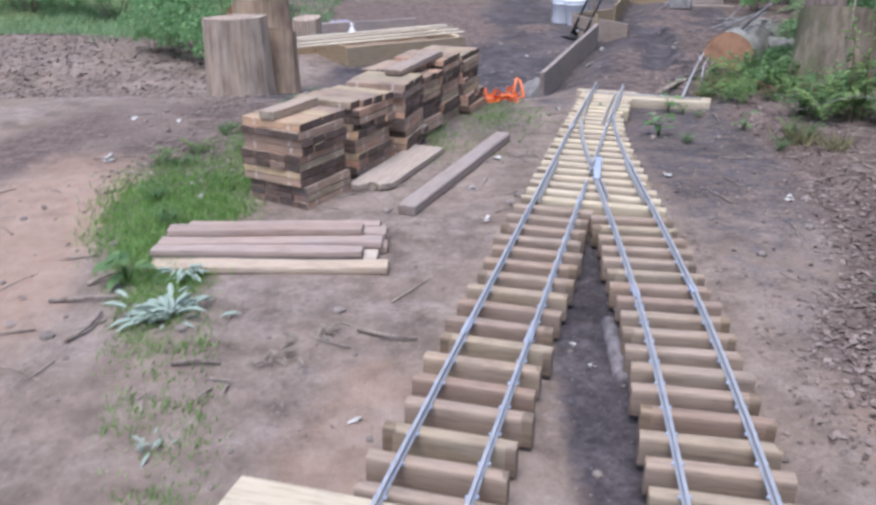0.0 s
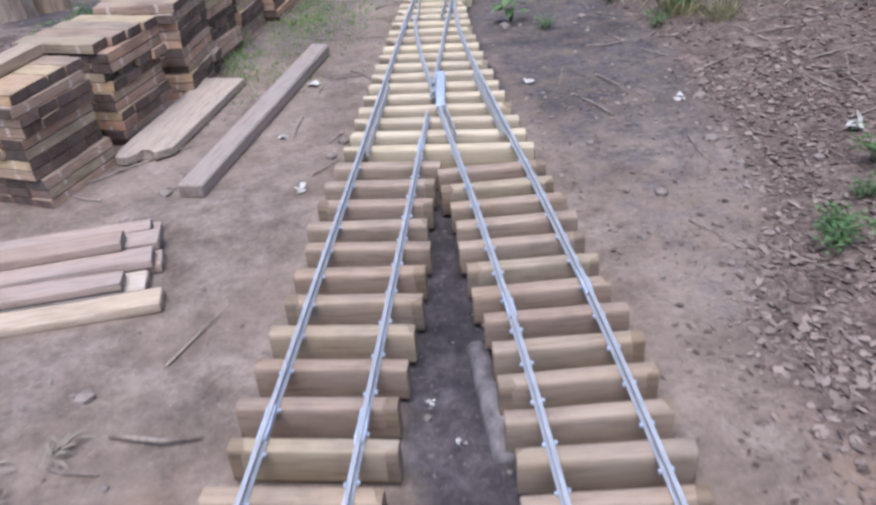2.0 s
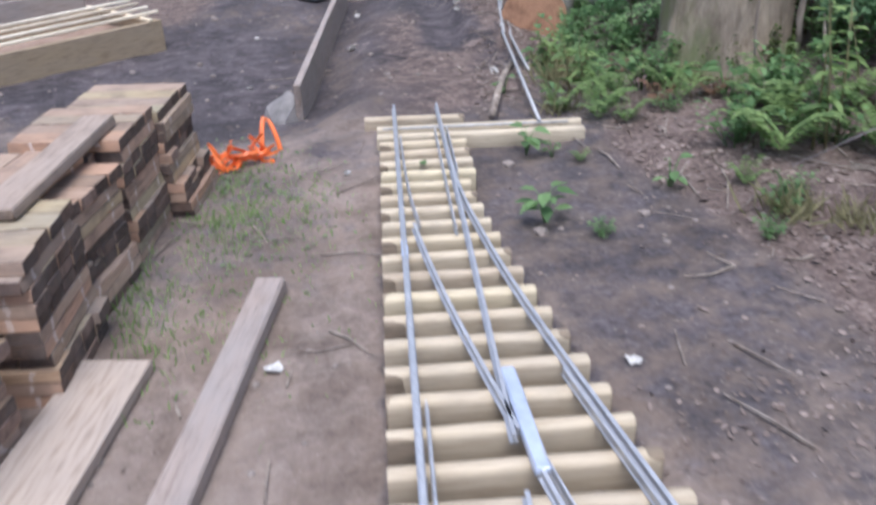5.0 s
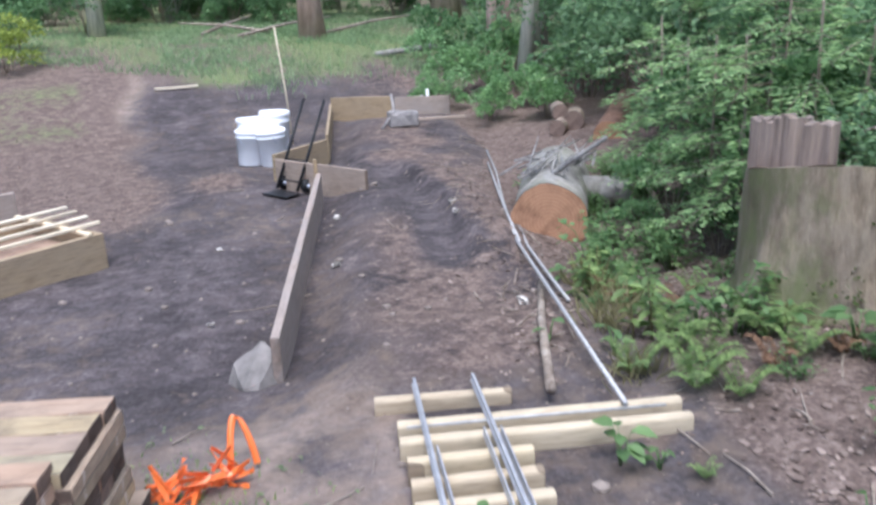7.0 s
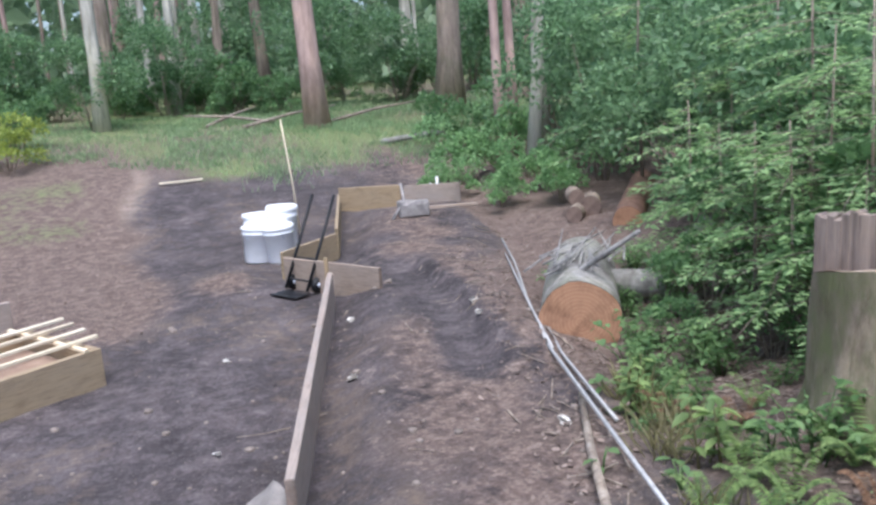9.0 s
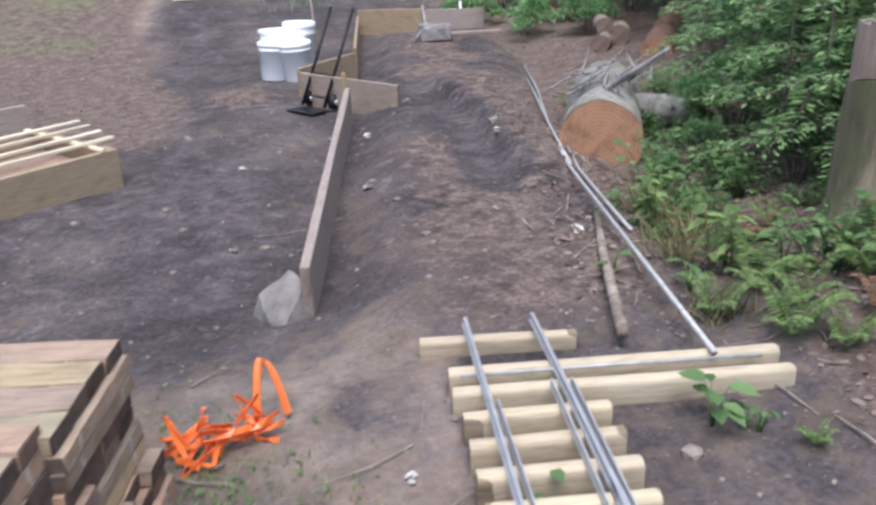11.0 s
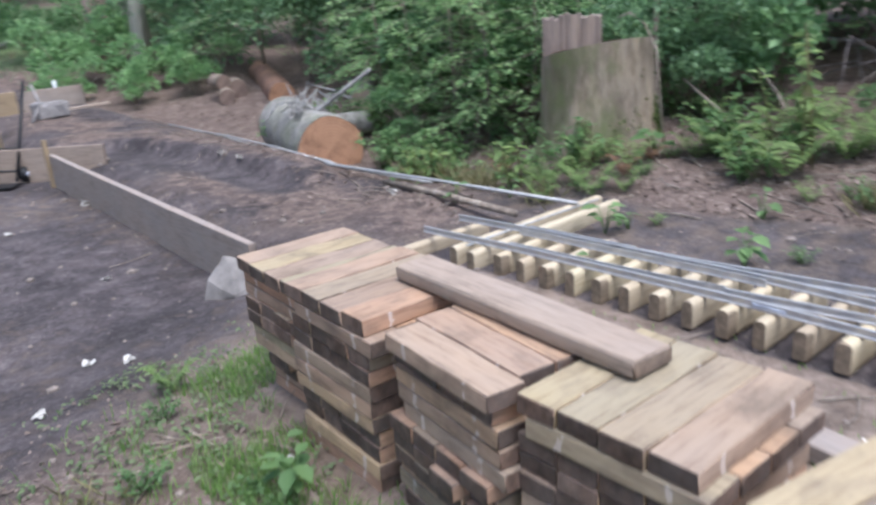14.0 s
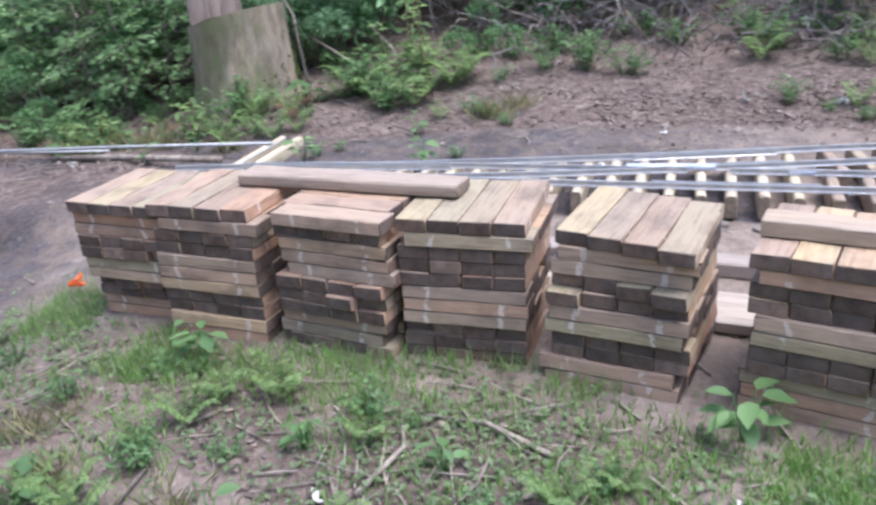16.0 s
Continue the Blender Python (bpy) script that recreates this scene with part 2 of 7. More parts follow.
PALE_WOOD = wood("pale_batten", (0.70, 0.62, 0.48), (0.52, 0.42, 0.3), 0.0, 0.1)
ALU = Nodes("drawn_aluminium", 0.34, 0.6)
_al = ALU.noise(ALU.coords((40, 3, 40)), 6.0, 5, 0.6)
ALU.bump(_al, 0.15, 0.002)
ALU.link(ALU.ramp(_al, [(0.3, (0.36, 0.36, 0.36)), (0.7, (0.55, 0.55, 0.55))]), ALU.b.inputs["Roughness"])
ALU = ALU.colour(ALU.ramp(_al, [(0.3, (0.42, 0.41, 0.41)), (0.7, (0.64, 0.63, 0.63))]))
ROD = plain("dull_aluminium", (0.42, 0.41, 0.40), 0.6, 0.35, 0.25, 30.0)
STEEL = plain("galvanised_steel", (0.56, 0.60, 0.70), 0.45, 0.5, 0.2)
BLACK = plain("black_paint", (0.02, 0.02, 0.022), 0.45, 0.2, 0.3)
WHITE = plain("white_plastic", (0.88, 0.88, 0.89), 0.35, 0.0, 0.05, 9.0)
STONE = plain("grey_stone", (0.25, 0.23, 0.22), 0.9, 0.0, 0.4, 9.0, 0.8)

PEBBLE = plain("earthy_pebbles", (0.215, 0.178, 0.152), 0.95, 0.0, 0.4, 9.0, 0.8)


def end_grain(name, light, dark):
    """A sawn log end: growth rings round local x, radial checks and stains."""
    w = Nodes(name, 0.85)
    v = w.coords((0.0, 1, 1))
    rings = w.n("TexWave", Scale=14.0, Distortion=3.0, Detail=3.0)
    rings.wave_type, rings.rings_direction = "RINGS", "X"
    w.link(v, rings.inputs["Vector"])
    blot = w.noise(v, 9.0, 6, 0.7)
    col = w.mix(w.math("MULTIPLY", rings.outputs["Fac"], 0.5), light, dark)
    col = w.mix(w.ramp(blot, [(0.45, (0, 0, 0)), (0.7, (0.85, 0.85, 0.85))]), col, tuple(0.6 * a for a in dark))
    w.bump(blot, 0.5, 0.01)
    return w.colour(col)


LOG_BARK = bark("grey_log_bark", (0.17, 0.155, 0.14), (0.38, 0.365, 0.34), 0.35, 7.0, 0.7)
DULL_CUT = end_grain("dull_cut_wood", (0.25, 0.18, 0.145), (0.165, 0.115, 0.095))
CUT_WOOD = end_grain("orange_cut_wood", (0.45, 0.255, 0.15), (0.33, 0.17, 0.10))
STUMP_BARK = bark("mossy_stump_bark", (0.16, 0.125, 0.09), (0.36, 0.295, 0.22), 0.8, 9.0, 0.3)
HINGE_WOOD = bark("torn_hinge_wood", (0.12, 0.098, 0.09), (0.38, 0.305, 0.255), 0.0, 9.0, 0.06)
SPLIT_WOOD = bark("split_stump_wood", (0.25, 0.185, 0.135), (0.52, 0.42, 0.33), 0.0, 12.0, 0.08)
RED_BARK = bark("reddish_log_bark", (0.14, 0.078, 0.055), (0.31, 0.19, 0.14), 0.0, 6.0, 0.5)
WARM_SPLIT = bark("warm_brown_stump_wood", (0.26, 0.175, 0.115), (0.50, 0.37, 0.26), 0.1, 12.0, 0.12)
# haze over the far trunks is mixed into this bark colour
BROWN_BARK = bark("brown_tree_bark", (0.17, 0.13, 0.105), (0.40, 0.32, 0.26), 0.25, 5.0)
PINK_BARK = bark("pinkish_pine_bark", (0.32, 0.215, 0.185), (0.58, 0.42, 0.37), 0.0, 4.0)
PALE_BARK = bark("pale_birch_bark", (0.33, 0.31, 0.255), (0.66, 0.62, 0.54), 0.15, 4.0)
TWIG = bark("dry_twig", (0.16, 0.12, 0.09), (0.42, 0.36, 0.30), 0.0, 9.0)
GREY_TWIG = bark("grey_brush_twig", (0.11, 0.095, 0.095), (0.30, 0.265, 0.26), 0.0, 9.0)
SILVER_TWIG = bark("silvery_branch", (0.15, 0.143, 0.137), (0.40, 0.385, 0.37), 0.0, 9.0)
DARK_ROCK = plain("dark_grey_rock", (0.19, 0.172, 0.16), 0.9, 0.0, 0.4, 9.0, 0.8)
TAPE = foliage("orange_tape", (0.92, 0.14, 0.02), (1.0, 0.40, 0.11), 0.3, 0.6, 0.35)
MOSS = foliage("stump_moss", (0.035, 0.05, 0.018), (0.12, 0.15, 0.05), 0.9, 0.1, 0.1)
GRASS = foliage("grass_blades", (0.12, 0.222, 0.05), (0.34, 0.51, 0.15))
FAR_GRASS = foliage("meadow_grass", (0.17, 0.265, 0.13), (0.42, 0.55, 0.29))
SHRUB_A = foliage("shrub_leaves", (0.082, 0.162, 0.068), (0.255, 0.415, 0.175))
PALE_SHRUB = foliage("pale_shrub_leaves", (0.14, 0.26, 0.105), (0.38, 0.58, 0.26), 0.55, 0.4, 0.5)
SHRUB_B = foliage("blue_green_leaves", (0.095, 0.175, 0.088), (0.28, 0.44, 0.21), 0.45, 0.45)
SHRUB_C = foliage("hemlock_sprays", (0.15, 0.26, 0.11), (0.48, 0.66, 0.30))
YELLOW_SHRUB = foliage("yellowish_shrub_leaves", (0.20, 0.26, 0.05), (0.52, 0.60, 0.14))
FERN = foliage("fern_fronds", (0.105, 0.17, 0.058), (0.32, 0.43, 0.15))
HERB = foliage("broad_herb_leaves", (0.085, 0.165, 0.058), (0.245, 0.375, 0.145))
CREEPER = foliage("creeping_weed_leaves", (0.12, 0.165, 0.075), (0.245, 0.32, 0.15))
# paler than the near shrubs: distance haze is put into the leaf colour
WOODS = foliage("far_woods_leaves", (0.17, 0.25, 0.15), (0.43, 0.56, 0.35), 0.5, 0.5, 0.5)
DRY_STALK = foliage("dry_herb_stalks", (0.17, 0.15, 0.07), (0.40, 0.37, 0.19))
LITTER = foliage("dead_leaves", (0.10, 0.073, 0.060), (0.33, 0.26, 0.22), 0.85, 0.1, 0.1)
RUST = foliage("withered_fronds", (0.12, 0.068, 0.042), (0.30, 0.185, 0.115), 0.85, 0.1, 0.2)
DRY_SPRIG = foliage("dry_curled_leaves", (0.17, 0.135, 0.105), (0.38, 0.33, 0.27), 0.8, 0.1, 0.15)
PALE_LEAF = foliage("bleached_leaf", (0.42, 0.39, 0.35), (0.66, 0.63, 0.58), 0.8, 0.1, 0.15)
SILVER_LEAF = foliage("wilted_silver_leaves", (0.22, 0.28, 0.22), (0.50, 0.57, 0.48), 0.8, 0.2, 0.2)


# ---- building helpers ----
def lattice(ix, iy, seed):
    h = np.sin(ix * 127.1 + iy * 311.7 + seed * 74.7) * 43758.5453
    return h - np.floor(h)


def vnoise(x, y, cell, seed=0):
    """Smooth value noise, 0 to 1."""
    x, y = np.asarray(x, float) / cell, np.asarray(y, float) / cell
    ix, iy = np.floor(x), np.floor(y)
    fx, fy = x - ix, y - iy
    fx, fy = fx * fx * (3 - 2 * fx), fy * fy * (3 - 2 * fy)
    a, b = lattice(ix, iy, seed), lattice(ix + 1, iy, seed)
    c, d = lattice(ix, iy + 1, seed), lattice(ix + 1, iy + 1, seed)
    return (a * (1 - fx) + b * fx) * (1 - fy) + (c * (1 - fx) + d * fx) * fy


def sstep(a, b, v):
    t = np.clip((np.asarray(v, float) - a) / (b - a), 0, 1)
    return t * t * (3 - 2 * t)


def bed_line(y):
    """Where the edging board of the raised trackbed runs."""
    return 0.90 + 0.3335 * (np.asarray(y, float) - 7.2)


def dug_edge(x, y):
    """How far a place lies past the spade-cut edge of the trackbed, and how deep the cut is there, 0 to 1."""
    past = x - np.interp(y, [7.6, 8.2, 9.3, 10.3, 11.2], [2.12, 2.30, 2.60, 2.74, 2.85])
    return past, sstep(7.8, 8.4, y) * sstep(11.2, 10.5, y)


def gz(x, y):
    """Height of the ground."""
    x, y = np.asarray(x, float), np.asarray(y, float)
    z = np.interp(y, [-40, 0, 5.6, 6.1, 6.6, 7.2, 7.6, 10, 12.5, 14, 15.5, 18, 20, 24, 30, 60, 200],
                  [0.1, 0.0, 0.0, -0.02, -0.08, -0.18, -0.225, -0.23, -0.25, -0.22, -0.03, 0.35, 0.60, 0.9, 1.15, 1.6, 3.0])
    side = x - bed_line(y)
    z = z + 0.12 * sstep(0.03, 0.42, side) * sstep(1.8, 1.35, side) * sstep(6.3, 7.2, y) * sstep(14.4, 13.6, y)
    bank = sstep(1.9, 4.5, x - 0.3 * np.maximum(y - 6.3, 0)) * sstep(-2, 2, y)
    z = z + 0.22 * bank + 0.05 * sstep(1.5, 2.4, x) * sstep(7.5, 5.5, y)
    z = z + 0.28 * np.exp(-(((x + 4.6) / 2.2) ** 2 + ((y - 9.0) / 1.3) ** 2))
    z = z - 0.035 * np.exp(-(((x - 0.56) / 0.17) ** 2)) * sstep(3.2, 2.4, y) * sstep(0.4, 1.2, y)
    z = z + 0.10 * np.exp(-(((x - 1.32) / 0.34) ** 2 + ((y - 11.45) / 0.5) ** 2))
    past, dug = dug_edge(x, y)
    z = z + 0.075 * dug * sstep(-0.05, 0.05, past) * sstep(0.45, 0.2, past) - 0.03 * dug * np.exp(-(((past + 0.16) / 0.16) ** 2))
    rough = 0.5 + 0.5 * sstep(6.2, 7.2, y) + 0.6 * bank
    z = z + rough * (0.030 * (vnoise(x, y, 0.9, 3) - 0.5) + 0.020 * (vnoise(x, y, 0.23, 5) - 0.5) + 0.010 * (vnoise(x, y, 0.09, 9) - 0.5))
    trod = np.exp(-(((x - 0.45 - 0.2 * (y - 3)) / 0.75) ** 2)) * sstep(6.8, 6.2, y)
    return z * (1 - 0.7 * trod * sstep(-1, 0, y))


def gz1(x, y):
    return float(gz(x, y))


def mesh_from(name, verts, faces, material, smooth=False):
    me = bpy.data.meshes.new(name)
    me.from_pydata([tuple(v) for v in verts], [], [tuple(f) for f in faces])
    me.materials.append(material)
    if smooth:
        me.polygons.foreach_set("use_smooth", [True] * len(me.polygons))
    me.update()
    return me


def mesh_of(name, bm, material, smooth=False):
    me = bpy.data.meshes.new(name)
    bmesh.ops.recalc_face_normals(bm, faces=bm.faces)
    bm.to_mesh(me)
    bm.free()
    me.materials.append(material)
    if smooth:
        me.polygons.foreach_set("use_smooth", [True] * len(me.polygons))
    return me


def part(name, mesh, parent, m=None, label=""):
    ob = new(name, mesh)
    ob.parent = parent
    if m is not None:
        ob.matrix_basis = m
    return tagged(ob, label)


def thing(name, m, label, category, group="", mesh=None, kind=""):
    ob = new(name, mesh)
    ob.matrix_basis = m
    return tagged(ob, label, category, group, kind)


def board_bm(length, width, thick, bevel=0.004, seed=0, wob=0.0015, cuts=3, rounds=1):
    """A sawn board, its length along x, resting on z = 0: softened arrises, slightly uneven."""
    rng = random.Random(seed)
    bm = bmesh.new()
    bmesh.ops.create_cube(bm, size=1.0)
    bmesh.ops.scale(bm, vec=(length, width, thick), verts=bm.verts)
    bmesh.ops.translate(bm, vec=(0, 0, thick / 2), verts=bm.verts)
    if cuts:
        long_edges = [e for e in bm.edges if abs(e.verts[0].co.x - e.verts[1].co.x) > length * 0.5]
        bmesh.ops.subdivide_edges(bm, edges=long_edges, cuts=cuts)
    if bevel:
        sharp = [e for e in bm.edges if len(e.link_faces) == 2 and e.calc_face_angle(0) > 0.8]
        bmesh.ops.bevel(bm, geom=sharp, offset=bevel, segments=rounds, affect="EDGES")
    for v in bm.verts:
        v.co.y += rng.uniform(-wob, wob)
        if v.co.z > 0.3 * thick:
            v.co.z += rng.uniform(-wob, wob)
        if abs(v.co.x) > 0.45 * length:
            v.co.x += rng.uniform(-wob, wob)
    return bm


def soften(me):
    """Smooth shading over the arrises that leaves the large faces flat."""
    n = len(me.vertices)
    total = np.zeros((n, 3))
    for p in me.polygons:
        total[list(p.vertices)] += np.array(p.normal) * p.area ** 1.5
    total /= np.maximum(np.linalg.norm(total, axis=1, keepdims=True), 1e-9)
    me.polygons.foreach_set("use_smooth", [True] * len(me.polygons))
    me.normals_split_custom_set_from_vertices([tuple(v) for v in total])
    return me


def board(name, length, width, thick, material, seed=0, bevel=0.004, wob=0.0015, rounds=1):
    me = mesh_of(name, board_bm(length, width, thick, bevel, seed, wob, 3, rounds), material)
    return soften(me) if rounds > 1 else me


def sweep(name, pts, profile, material, smooth=False):
    """Draws a closed profile (y across, z up) along a line of points."""
    pts = [Vector(p) for p in pts]
    n, k = len(pts), len(profile)
    verts, faces = [], []
    for i, p in enumerate(pts):
        d = (pts[min(i + 1, n - 1)] - pts[max(i - 1, 0)]).normalized()
        side = Vector((-d.y, d.x, 0)).normalized() if abs(d.z) < 0.98 else Vector((1, 0, 0))
        up = d.cross(side) * 1.0
        for a, b in profile:
            verts.append(p + side * a + up * b)
    for i in range(n - 1):
        for j in range(k):
            a, b = i * k + j, i * k + (j + 1) % k
            faces.append((a, a + k, b + k, b))
    faces.append(tuple(range(k)))
    faces.append(tuple((n - 1) * k + j for j in reversed(range(k))))
    bm = bmesh.new()
    vs = [bm.verts.new(v) for v in verts]
    for f in faces:
        bm.faces.new([vs[i] for i in f])
    return mesh_of(name, bm, material, smooth)


def ring_profile(r, k=8):
    return [(r * math.cos(2 * math.pi * j / k), r * math.sin(2 * math.pi * j / k)) for j in range(k)]


def tapered(name, pts, radii, material, k=8, ragged=0.0, seed=0, cap=True):
    """A tapering limb through the points, as a tube."""
    rng = random.Random(seed)
    pts = [Vector(p) for p in pts]
    n = len(pts)
    verts, faces = [], []
    for i, p in enumerate(pts):
        d = (pts[min(i + 1, n - 1)] - pts[max(i - 1, 0)]).normalized()
        side = d.orthogonal().normalized() if abs(d.z) < 0.9 else Vector((1, 0, 0))
        up = d.cross(side).normalized()
        for j in range(k):
            a = 2 * math.pi * j / k
            r = radii[i] * (1 + rng.uniform(-ragged, ragged))
            verts.append(p + (side * math.cos(a) + up * math.sin(a)) * r)
    for i in range(n - 1):
        for j in range(k):
            a, b = i * k + j, i * k + (j + 1) % k
            faces.append((a, b, b + k, a + k))
    if cap:
        faces.append(tuple(reversed(range(k))))
        faces.append(tuple((n - 1) * k + j for j in range(k)))
    return verts, faces


def tube(name, pts, radii, material, k=8, ragged=0.0, seed=0):
    v, f = tapered(name, pts, radii, material, k, ragged, seed)
    return mesh_from(name, v, f, material, True)


def joined(name, pieces, material, smooth=False):
    verts, faces = [], []
    for v, f in pieces:
        o = len(verts)
        verts += list(v)
        faces += [tuple(i + o for i in q) for q in f]
    return mesh_from(name, verts, faces, material, smooth)


def leaves(centres, ways, sizes, rng, slim=0.5, fold=0.25):
    """Leaf blades: two triangles each, folded along the midrib. Returns vertices and faces."""
    n = len(centres)
    c, d = np.asarray(centres, float), np.asarray(ways, float)
    d = d / np.maximum(np.linalg.norm(d, axis=1, keepdims=True), 1e-6)
    r = rng.normal(size=(n, 3))
    side = np.cross(d, r)
    side /= np.maximum(np.linalg.norm(side, axis=1, keepdims=True), 1e-6)
    up = np.cross(side, d)
    s = np.asarray(sizes, float)[:, None]
    base, tip = c, c + d * s
    l = c + d * s * 0.45 + side * s * slim * 0.5 + up * s * fold * 0.5
    q = c + d * s * 0.45 - side * s * slim * 0.5 + up * s * fold * 0.5
    verts = np.stack([base, l, tip, q], axis=1).reshape(-1, 3)
    i = np.arange(n) * 4
    faces = np.concatenate([np.stack([i, i + 1, i + 2], 1), np.stack([i, i + 2, i + 3], 1)])
    return verts, faces


def flat_leaves(centres, ways, sizes, rng, slim=0.5, curl=0.2):
    """Leaves that lie more or less flat, for litter and for level sprays."""
    n = len(centres)
    c, d = np.asarray(centres, float), np.asarray(ways, float)
    d = d / np.maximum(np.linalg.norm(d, axis=1, keepdims=True), 1e-6)
    side = np.stack([-d[:, 1], d[:, 0], rng.uniform(-0.5, 0.5, n)], 1)
    side /= np.linalg.norm(side, axis=1, keepdims=True)
    s = np.asarray(sizes, float)[:, None]
    lift = np.zeros((n, 3))
    lift[:, 2] = rng.uniform(0.2, 1.0, n) * curl
    verts = np.stack([c, c + d * s * 0.45 + side * s * slim * 0.5 + lift * s, c + d * s, c + d * s * 0.45 - side * s * slim * 0.5 + lift * s], 1).reshape(-1, 3)
    i = np.arange(n) * 4
    faces = np.concatenate([np.stack([i, i + 1, i + 2], 1), np.stack([i, i + 2, i + 3], 1)])
    return verts, faces


def dead_leaves(centres, ways, sizes, rng, slim=0.6, curl=0.25):
    """Dry leaves: uneven outlines, lying flat, with curled edges."""
    n = len(centres)
    c, d = np.asarray(centres, float), np.asarray(ways, float)
    d = d / np.maximum(np.linalg.norm(d, axis=1, keepdims=True), 1e-6)
    side = np.stack([-d[:, 1], d[:, 0], rng.uniform(-0.35, 0.35, n)], 1)
    side /= np.linalg.norm(side, axis=1, keepdims=True)
    s = np.asarray(sizes, float)[:, None]
    slim = np.broadcast_to(slim, (n, 1))
    roll = rng.uniform(-0.3, 1.0, (n, 1)) * curl
    up = np.array([[0.0, 0.0, 1.0]])
    out = [c + up * s * 0.05]
    for k in range(6):
        a = math.pi * k / 3
        q = rng.uniform(0.65, 1.1, (n, 1))
        u, v = 0.5 * math.cos(a) * q, 0.5 * math.sin(a) * q
        out.append(c + d * s * u + side * s * slim * v + up * s * (roll * (4 * v * v + 1.5 * u * u) + rng.uniform(-0.04, 0.06, (n, 1))))
    verts = np.stack(out, 1).reshape(-1, 3)
    i = np.arange(n) * 7
    faces = np.concatenate([np.stack([i, i + 1 + k, i + 1 + (k + 1) % 6], 1) for k in range(6)])
    return verts, faces


def oval_leaves(centres, ways, sizes, rng, slim=0.6):
    """Broad oval leaves, folded along the midrib and drooping at the tip."""
    n = len(centres)
    c, d = np.asarray(centres, float), np.asarray(ways, float)
    d = d / np.maximum(np.linalg.norm(d, axis=1, keepdims=True), 1e-6)
    side = np.stack([-d[:, 1], d[:, 0], rng.uniform(-0.3, 0.3, n)], 1)
    side /= np.linalg.norm(side, axis=1, keepdims=True)
    s = np.asarray(sizes, float)[:, None]
    up = np.array([[0.0, 0.0, 1.0]])
    out = []
    for t, w, h in ((0, 0, 0), (0.25, 0.42, 0.08), (0.6, 0.45, 0.06), (1.0, 0, -0.12), (0.6, -0.45, 0.06), (0.25, -0.42, 0.08)):
        out.append(c + d * s * t + side * s * slim * w + up * s * h)
    verts = np.stack(out, 1).reshape(-1, 3)
    i = np.arange(n) * 6
    faces = np.concatenate([np.stack([i, i + a, i + b], 1) for a, b in ((1, 2), (2, 3), (3, 4), (4, 5))])
    return verts, faces


def np_mesh(name, verts, faces, material):
    """A mesh from arrays of vertices and triangles."""
    me = bpy.data.meshes.new(name)
    v, f = np.asarray(verts, np.float32), np.asarray(faces, np.int32)
    me.vertices.add(len(v))
    me.vertices.foreach_set("co", v.ravel())
    me.loops.add(f.size)
    me.loops.foreach_set("vertex_index", f.ravel())
    me.polygons.add(len(f))
    me.polygons.foreach_set("loop_start", np.arange(len(f), dtype=np.int32) * f.shape[1])
    me.update(calc_edges=True)
    me.materials.append(material)
    return me


# ---- the ground: one sheet out to the horizon ----
def spread(lo, hi, a, b, step, grow=1.35):
    """Positions that are close between a and b and thin out towards lo and hi."""
    mid = list(np.arange(a, b + 1e-6, step))
    out, s, p = [], step, b
    while p < hi:
        s *= grow
        p += s
        out.append(min(p, hi))
    low, s, p = [], step, a
    while p > lo:
        s *= grow
        p -= s
        low.append(max(p, lo))
    return np.array(low[::-1] + mid + out)


